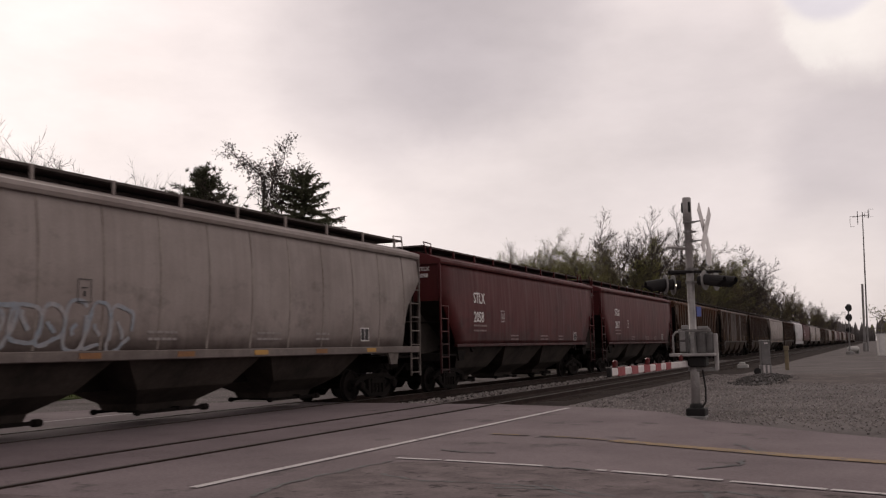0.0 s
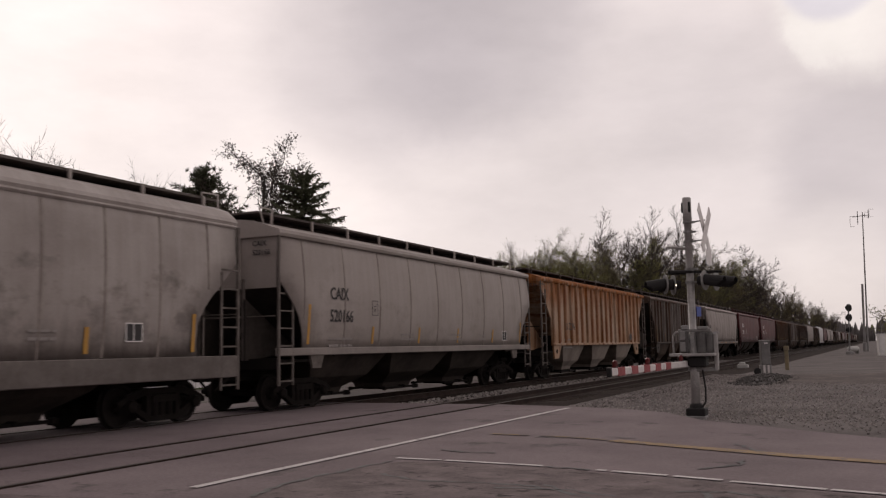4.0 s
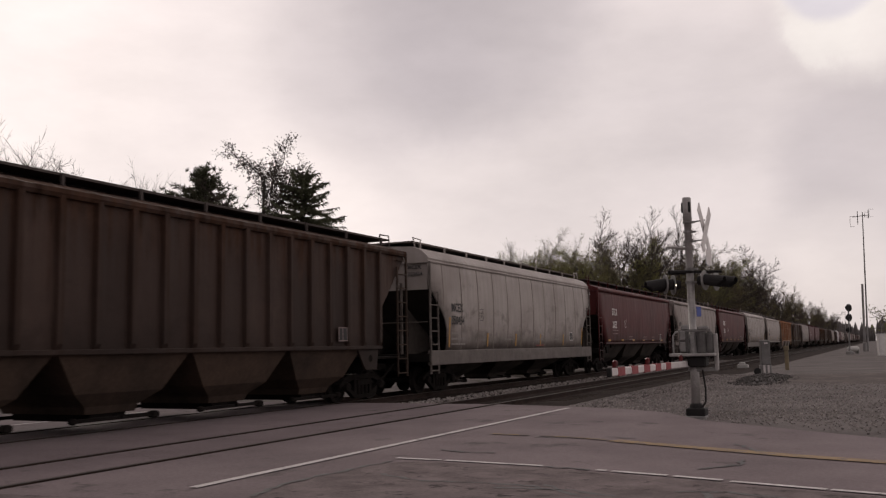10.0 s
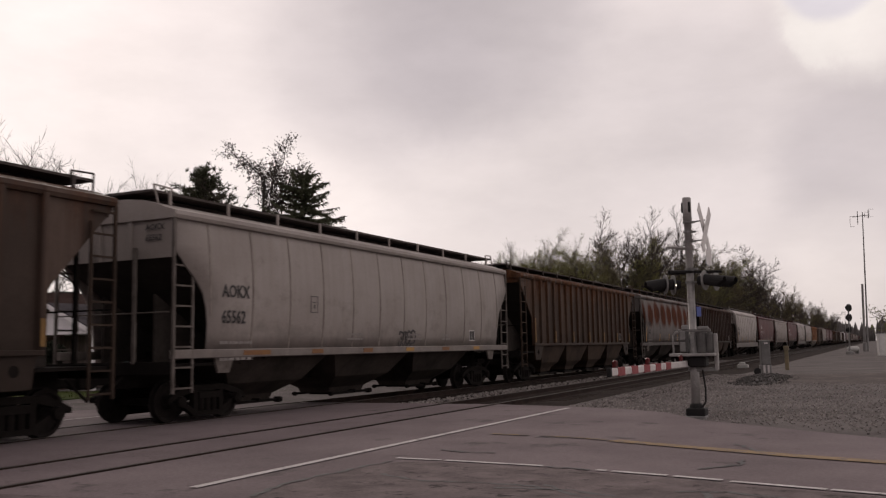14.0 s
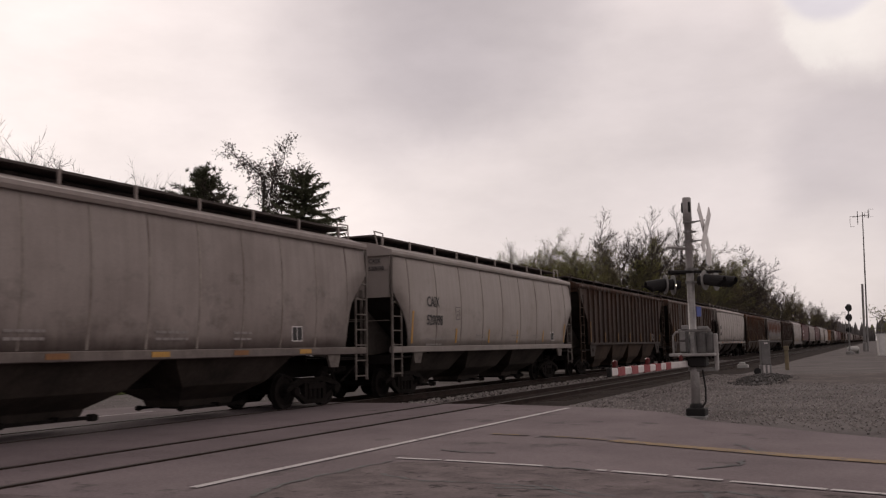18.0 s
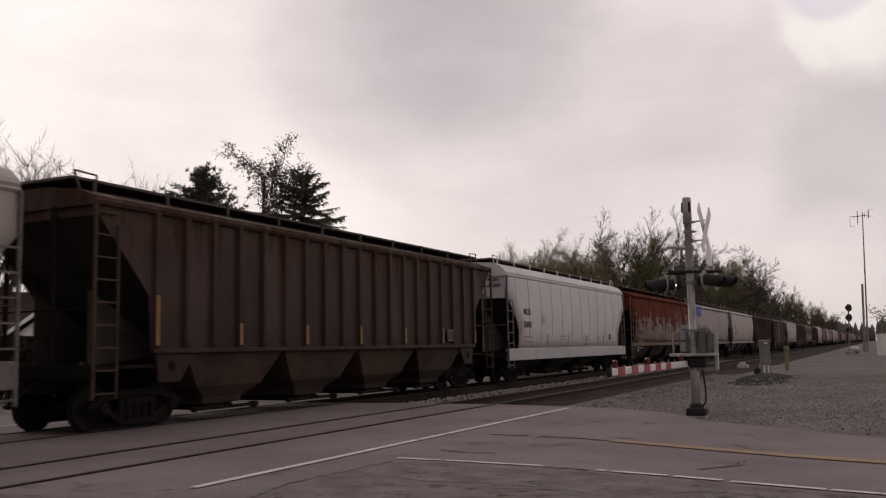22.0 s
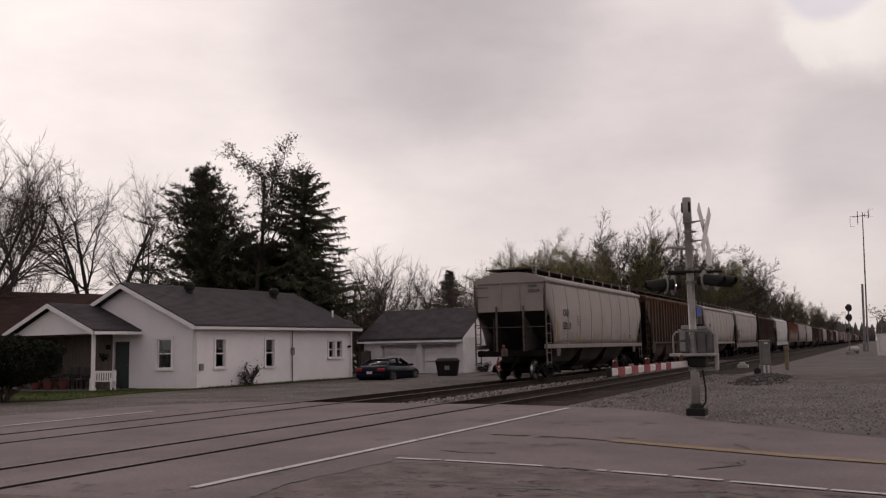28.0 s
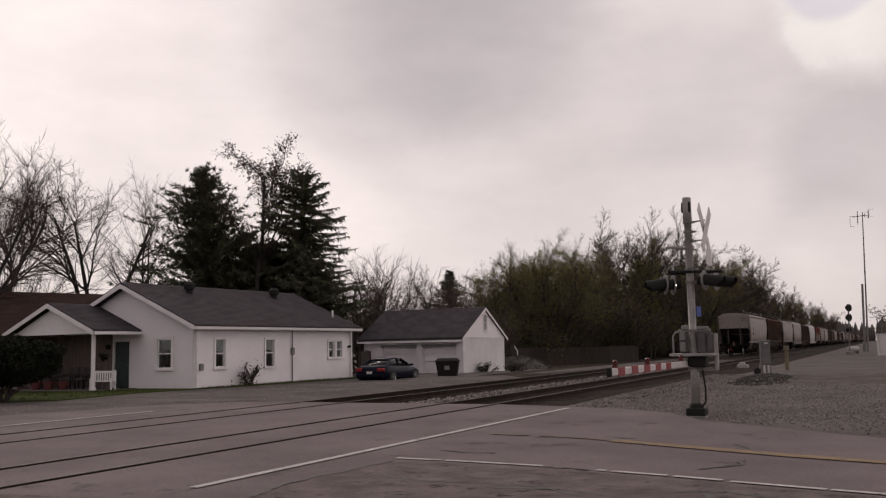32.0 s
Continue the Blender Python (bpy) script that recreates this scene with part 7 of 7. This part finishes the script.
def conifer(seed, h, profile, boughs, dense, label, lump=0.25, droop=0.25, tip_up=0.25, hang=(-0.8, 0.35), toss=0.1, least=0.72, base=0.08, tufts=0):
    """profile: (height share, reach) rising; boughs grow at uneven heights and carry needle sprays."""
    w = Wood(seed)
    r = w.r
    w.stick(w.limbs, Vector((0, 0, -0.2)), Vector((0.1, 0.05, h * 0.98)), h * 0.018, 0.02, 7)
    for k in range(boughs):
        f = base + (0.99 - base) * (k + r.random()) / boughs
        for (f0, r0), (f1, r1) in zip(profile, profile[1:]):
            if f0 <= f <= f1:
                reach = r0 + (r1 - r0) * (f - f0) / (f1 - f0)
        a = r.uniform(0, 6.283)
        reach *= 1 + lump * 1.6 * noise.noise((math.cos(a) * 1.3, math.sin(a) * 1.3, f * h * 0.55 + seed))
        length = reach * r.uniform(least, 1.12)
        p = Vector((0, 0, f * h))
        d = Vector((math.cos(a), math.sin(a), 0.25 * f - droop * (1 - f) * 1.5 + r.gauss(0, toss)))
        n = max(3, int(length / 0.3))
        for i in range(n):
            g = i / n
            dd = Vector((d.x + r.gauss(0, 0.08), d.y + r.gauss(0, 0.08), d.z + tip_up * g * g)).normalized()
            q = p + dd * length / n
            w.stick(w.twigs, p, q, 0.03 * (1 - g) + 0.008, 0.03 * (1 - (i + 1) / n) + 0.006)
            if tufts and r.random() < 0.75 and g > 0.1:
                c = p + (q - p) * r.random() + Vector((r.gauss(0, 0.12), r.gauss(0, 0.12), r.gauss(0, 0.12)))
                for _ in range(tufts):
                    sz = r.uniform(0.16, 0.38)
                    w.spray(c, Vector((r.gauss(0, 1), r.gauss(0, 1), r.gauss(0.35, 0.9))) + dd * 0.6, sz, sz * r.uniform(0.06, 0.13))
            for _ in range(dense):
                side = Vector((-dd.y, dd.x, 0)) * r.uniform(-1.1, 1.1)
                sz = r.uniform(0.18, 0.42) * (1.2 - 0.3 * g)
                w.spray(p + (q - p) * r.random(), dd * r.uniform(0.2, 0.9) + side + Vector((0, 0, r.uniform(*hang))), sz, sz * r.uniform(0.08, 0.2))
            p = q
    return w.tree("conifer", label, M_NEEDLE)


def shrub(seed, h, width, stems, leaf, leaf_n, mat, label, name="shrub", kids=(2, 2, 2), group=""):
    w = Wood(seed)
    for i in range(stems):
        a, s = w.r.uniform(0, 6.283), w.r.uniform(0.1, 0.9)
        w.grow(Vector((math.cos(a) * width * 0.25 * s, math.sin(a) * width * 0.25 * s, -0.05)), Vector((math.cos(a) * s * width / h, math.sin(a) * s * width / h, 1)).normalized(), h * w.r.uniform(0.6, 0.95), 0.012 * h, 1, 3, kids, leaf, leaf_n, 0.4)
    return w.tree(name, label, mat, "shrub", group)


def placed(ob, x, y, z=None, turn=0.0, s=1.0):
    m = Matrix.LocRotScale((x, y, ground_z(x, y) if z is None else z), Euler((0, 0, radians(turn))), (s, s, s))
    ob.matrix_world = m
    return ob


def again(ob, x, y, turn=0.0, s=1.0, label=""):
    c = copy_thing(ob, Matrix.Identity(4))
    c.matrix_basis = Matrix.LocRotScale((x, y, ground_z(x, y)), Euler((0, 0, radians(turn))), (s, s, s))
    if label:
        c["label"] = label
    return c


def build_trees():
    # behind the house
    placed(broadleaf(11, 13.5, trunks=5, kids=(2, 4, 3), spread=0.5, up=0.4, girth=0.015, label="wide bare tree with many thin rising branches"), -31.5, 33.2, s=1.08)
    again(bpy.data.objects["tree"], -39.0, 37.0, 140, 1.12)
    placed(broadleaf(12, 13.2, trunks=3, kids=(2, 4, 3), spread=0.17, up=0.5, girth=0.017, clear=3, label="tall slim bare tree with three trunks"), -32.8, 44.2, s=1.04)
    placed(broadleaf(13, 13.4, trunks=2, kids=(2, 2, 2), spread=0.06, up=1.1, girth=0.011, label="narrow bare tree with two thin trunks"), -33.0, 49.0)
    placed(conifer(21, 14.4, [(0, 4.3), (0.45, 4.3), (0.62, 3.7), (0.76, 2.9), (0.86, 2.1), (0.94, 1.5), (1.0, 0.7)], 560, 5, "dense dark green pine behind the house", lump=0.75, droop=-0.1, tip_up=0.2, hang=(-0.5, 1.0), toss=0.32, least=0.5, tufts=26), -28.0, 49.0)
    placed(broadleaf(14, 15.0, trunks=1, kids=(3, 3, 4), leaf=0.075, leaf_n=5, spread=0.08, up=0.5, girth=0.014, clear=3, reach=0.74, label="leaning tree with sparse opening leaves", leaf_material=M_BROWNBUD), -23.3, 48.6, turn=220, s=1.26)
    placed(conifer(22, 13.7, [(0, 3.3), (0.4, 3.5), (0.58, 3.4), (0.71, 3.3), (0.79, 2.9), (0.89, 2.3), (0.95, 1.5), (1.0, 0.8)], 270, 17, "dark drooping spruce with ragged boughs", lump=0.5, droop=0.42, tip_up=0.3, hang=(-1.5, 0.25), toss=0.24, least=0.5), -20.6, 50.4)
    placed(conifer(23, 11.3, [(0, 3.2), (0.4, 2.9), (0.8, 1.4), (1, 0.2)], 190, 26, "small dark spruce in the distance"), -33.0, 100.0)
    low = placed(conifer(24, 9.0, [(0, 3.8), (0.5, 3.4), (0.8, 2.2), (1, 0.8)], 200, 22, "low dark evergreen under the taller trees", lump=0.5), -25.2, 53.0)
    again(low, -22.2, 54.5, 120, 0.88)
    again(low, -30.2, 52.5, 300, 0.8)
    again(low, -24.4, 50.6, 60, 0.98)
    again(low, -26.2, 51.6, 140, 1.12)
    again(low, -22.4, 52.4, 250, 1.1)
    thicket = placed(shrub(31, 8.6, 5.0, 14, 0.05, 1, M_BUD, "tall bare thicket behind the house", "thicket", (2, 3, 3)), -23.8, 64.0)
    for x, y, t, k in ((-27.5, 60.0, 100, 0.9), (-30.0, 55.0, 200, 0.75), (-36.0, 40.0, 40, 0.8), (-38.5, 47.0, 250, 0.7), (-20.0, 69.0, 30, 0.85),
                       (-17.0, 66.0, 75, 0.8), (-19.5, 60.0, 15, 0.85), (-15.2, 70.5, 210, 0.6), (-36.0, 58.0, 65, 0.8)):
        again(thicket, x, y, t, k)
    # the wood along the track
    g = "trees of the wood"
    kinds = [
        broadleaf(41, 13.4, trunks=2, kids=(3, 3, 3), leaf=0.06, leaf_n=4, spread=0.26, up=0.45, girth=0.016, label="half-bare woodland tree with opening olive leaves", leaf_material=M_BUD, group=g),
        broadleaf(42, 14.2, trunks=2, kids=(3, 4, 3), leaf=0.045, leaf_n=1, spread=0.2, up=0.5, girth=0.015, label="nearly bare grey woodland tree", leaf_material=M_BROWNBUD, group=g),
        broadleaf(43, 11.6, trunks=3, kids=(3, 3, 3), leaf=0.06, leaf_n=4, spread=0.45, up=0.35, girth=0.014, label="spreading woodland tree in olive bud", leaf_material=M_BUD, group=g),
        broadleaf(44, 12.6, trunks=2, kids=(3, 3, 3), leaf=0.07, leaf_n=5, spread=0.3, up=0.4, girth=0.016, label="woodland tree with fresh green leaves", leaf_material=M_GREENBUD, group=g),
        broadleaf(46, 13.4, trunks=2, kids=(2, 4, 4), leaf=0.11, leaf_n=2, spread=0.2, up=0.4, girth=0.013, label="woodland tree in bud, far down the line", leaf_material=M_BUD, group=g),
        broadleaf(47, 13.8, trunks=2, kids=(2, 4, 4), leaf=0.08, leaf_n=1, spread=0.16, up=0.4, girth=0.012, label="bare woodland tree, far down the line", leaf_material=M_BROWNBUD, group=g),
    ]
    spots = [(-19.5, 86, 3, 0.88), (-15.5, 90, 3, 0.86), (-21.5, 92, 3, 0.82), (-14, 97, 0, 0.92), (-11.5, 99, 3, 1.06), (-9.6, 104, 1, 1.02), (-15, 108, 1, 1.08), (-9.0, 113, 0, 1.05), (-12, 121, 1, 1.14), (-8.2, 125, 3, 1.05),
             (-10.5, 134, 0, 1.12), (-8.0, 141, 1, 1.12), (-13, 147, 2, 1.2), (-8.6, 153, 0, 1.15), (-10, 164, 1, 1.2), (-7.8, 174, 1, 1.2), (-9.2, 185, 0, 1.2), (-12, 193, 3, 1.15), (-8, 204, 1, 1.15), (-10, 217, 0, 1.15), (-8.2, 231, 2, 1.15),
             (-10, 246, 1, 1.15), (-8.4, 262, 0, 1.15), (-9.5, 280, 3, 1.1), (-8.2, 300, 1, 1.1), (-10, 322, 0, 1.1), (-8, 346, 2, 1.2), (-9.5, 372, 1, 1.2), (-8.2, 402, 0, 1.2), (-9.5, 436, 3, 1.2), (-8, 474, 1, 1.2), (-9, 520, 0, 1.2),
             (-24, 100, 1, 0.82), (-28, 112, 2, 0.85), (-34, 118, 0, 0.8), (-40, 112, 1, 0.75), (-47, 118, 2, 0.75), (-54, 110, 1, 0.7), (-22, 120, 0, 0.98), (-18, 130, 1, 1.0), (-31, 78, 1, 0.62), (-20, 104, 0, 0.92),
             (-18, 96, 3, 0.9), (-17, 115, 2, 1.0), (-14, 129, 0, 1.05), (-13.5, 103, 3, 0.95), (-25, 93, 2, 0.72), (-12, 157, 2, 1.2), (-13, 178, 0, 1.2), (-16, 140, 2, 1.1), (-12.5, 112, 2, 1.0), (-23, 86, 3, 0.8), (-9.8, 172, 1, 1.5)]
    r = random.Random(77)
    used = set()
    for x, y, k, s in spots:
        turn = r.uniform(0, 360)
        s *= 1.0 + 0.10 * smooth_step(95, 104, y) - 0.14 * smooth_step(115, 140, y)
        if y > 145:
            k = 4 + k % 2
        if k not in used:
            used.add(k)
            placed(kinds[k], x, y, turn=turn, s=s)
        else:
            again(kinds[k], x, y, turn, s)
    brush = [shrub(51, 5.0, 4.4, 14, 0.055, 4, M_BUD, "dense brownish-green brush at the wood's edge", "brush", (2, 3, 3), "brush along the track"),
             shrub(52, 4.2, 4.6, 14, 0.055, 4, M_GREENBUD, "dense brush with young green leaves", "brush", (2, 3, 3), "brush along the track")]
    first = [True, True]
    y = 78.0
    while y < 240:
        edge = -15.6 + 0.43 * (min(y, 93) - 75.4)
        for x in (edge - 2.2 - r.uniform(0, 1.2), edge - 5.0 - r.uniform(0, 1.5), edge - 9 - r.uniform(0, 3)):
            k = r.choice((0, 1, 1))
            s, t, yy = r.uniform(1.05, 1.65), r.uniform(0, 360), y + r.uniform(-2, 2)
            if first[k]:
                first[k] = False
                placed(brush[k], x, yy, turn=t, s=s)
            else:
                again(brush[k], x, yy, t, s)
        y += 4.5 + (y - 78) * 0.05
    # the greener tree that spreads at the head of the wood
    placed(broadleaf(45, 11.0, trunks=6, kids=(3, 4, 4), leaf=0.06, leaf_n=4, spread=0.6, up=0.7, girth=0.009, label="broad many-stemmed tree in olive-green bud", leaf_material=M_GREENBUD), -15.2, 84.0)
    # small plants
    placed(shrub(61, 1.0, 0.9, 7, 0.05, 1, M_HEDGE, "small straggly rose bush by the house wall", "rose_bush", (1, 2, 2)), -12.15, 33.7, s=0.95)
    placed(shrub(62, 0.6, 1.3, 9, 0.06, 1, M_HEDGE, "low weedy shrub by the garage corner", "shrub", (1, 2, 2)), -9.3, 54.5)
    placed(shrub(63, 0.6, 1.2, 8, 0.06, 1, M_HEDGE, "low weeds beside the gravel heap", "shrub", (1, 2, 2)), -7.6, 55.5)
    placed(shrub(64, 5.0, 4.4, 12, 0.12, 4, M_GREENBUD, "green roadside bush beyond the radio mast", "bush", (3, 3, 2)), 16.9, 104.0, s=1.1)
    # clipped mushroom-shaped evergreen on the lawn
    w = Wood(71)
    for i in range(5):
        a = i * 1.3
        w.grow(Vector((0.06 * math.cos(a), 0.06 * math.sin(a), -0.1)), Vector((math.cos(a) * 0.45, math.sin(a) * 0.45, 1)).normalized(), 1.35, 0.06, 1, 3, (2, 2, 2), 0, 0, 0.3)
    for _ in range(22000):
        a, u = w.r.uniform(0, 6.283), w.r.uniform(-1, 1)
        rr = w.r.uniform(0.75, 1.02) * (1 + 0.14 * noise.noise((math.cos(a) * 2, math.sin(a) * 2, u * 2)))
        s = math.sqrt(1 - u * u)
        p = Vector((1.75 * rr * s * math.cos(a), 1.75 * rr * s * math.sin(a), 1.38 + (0.66 if u > 0 else 0.92) * rr * u))
        w.leaf(p, w.r.uniform(0.04, 0.085))
    hedge = placed(w.tree("clipped_evergreen", "dark clipped evergreen bush shaped like a mushroom", M_HEDGE, "shrub"), -13.2, 21.6, s=1.1)
    for c in hedge.children:
        c["kind"] = "stuff"
    # grass tufts along the wall and lawn edge
    b = Build()
    for _ in range(1500):
        f = r.random()
        x, y = (-12.9 + 0.75 * f + r.uniform(0.05, 0.8), 31.0 + 11.5 * f) if r.random() < 0.6 else (r.uniform(-22, -11.9), r.uniform(22, 29))
        z, hh, a = ground_z(x, y) + 0.03, r.uniform(0.03, 0.10), r.uniform(0, 6.283)
        o = len(b.v)
        b.v.extend([Vector((x - 0.02 * math.cos(a), y - 0.02 * math.sin(a), z)), Vector((x + 0.02 * math.cos(a), y + 0.02 * math.sin(a), z)), Vector((x + r.uniform(-0.06, 0.06), y + r.uniform(-0.06, 0.06), z + hh))])
        b.f.append((o, o + 1, o + 2))
    solid("grass_tufts", b, M_GRASS, "ragged grass tufts along the house wall", "grass", "stuff")
    # distant woodland on the horizon
    b = Build()
    for _ in range(3200):
        if r.random() < 0.55:
            x, y = r.uniform(-420, -14), r.uniform(330, 520)
            if x > -60:
                y += 120
        else:
            x, y = r.uniform(-40, 260), r.uniform(720, 900)
            if abs(x - 2) < 12:
                x, y = x * 4, r.uniform(906, 980)
        hh, wd, a = r.uniform(5, 13) + (6 if y > 700 else 0), r.uniform(1.2, 3.0), r.uniform(0, 6.283)
        n, o = 5, len(b.v)
        for zf, wf in ((0, 0.5), (0.45, 1.0), (0.8, 0.6), (1.0, 0.05)):
            for i in range(n):
                t = a + 6.283 * i / n
                b.v.append(Vector((x + wd * wf * math.cos(t) * r.uniform(0.7, 1.2), y + wd * wf * math.sin(t), -0.6 + hh * zf * r.uniform(0.92, 1.05))))
        for k in range(3):
            for i in range(n):
                j = (i + 1) % n
                b.f.append((o + k * n + i, o + k * n + j, o + (k + 1) * n + j, o + (k + 1) * n + i))
    solid("distant_woods", b, M_MASS, "hazy line of distant bare woodland", "woods", "stuff")


build_trees()


motions()
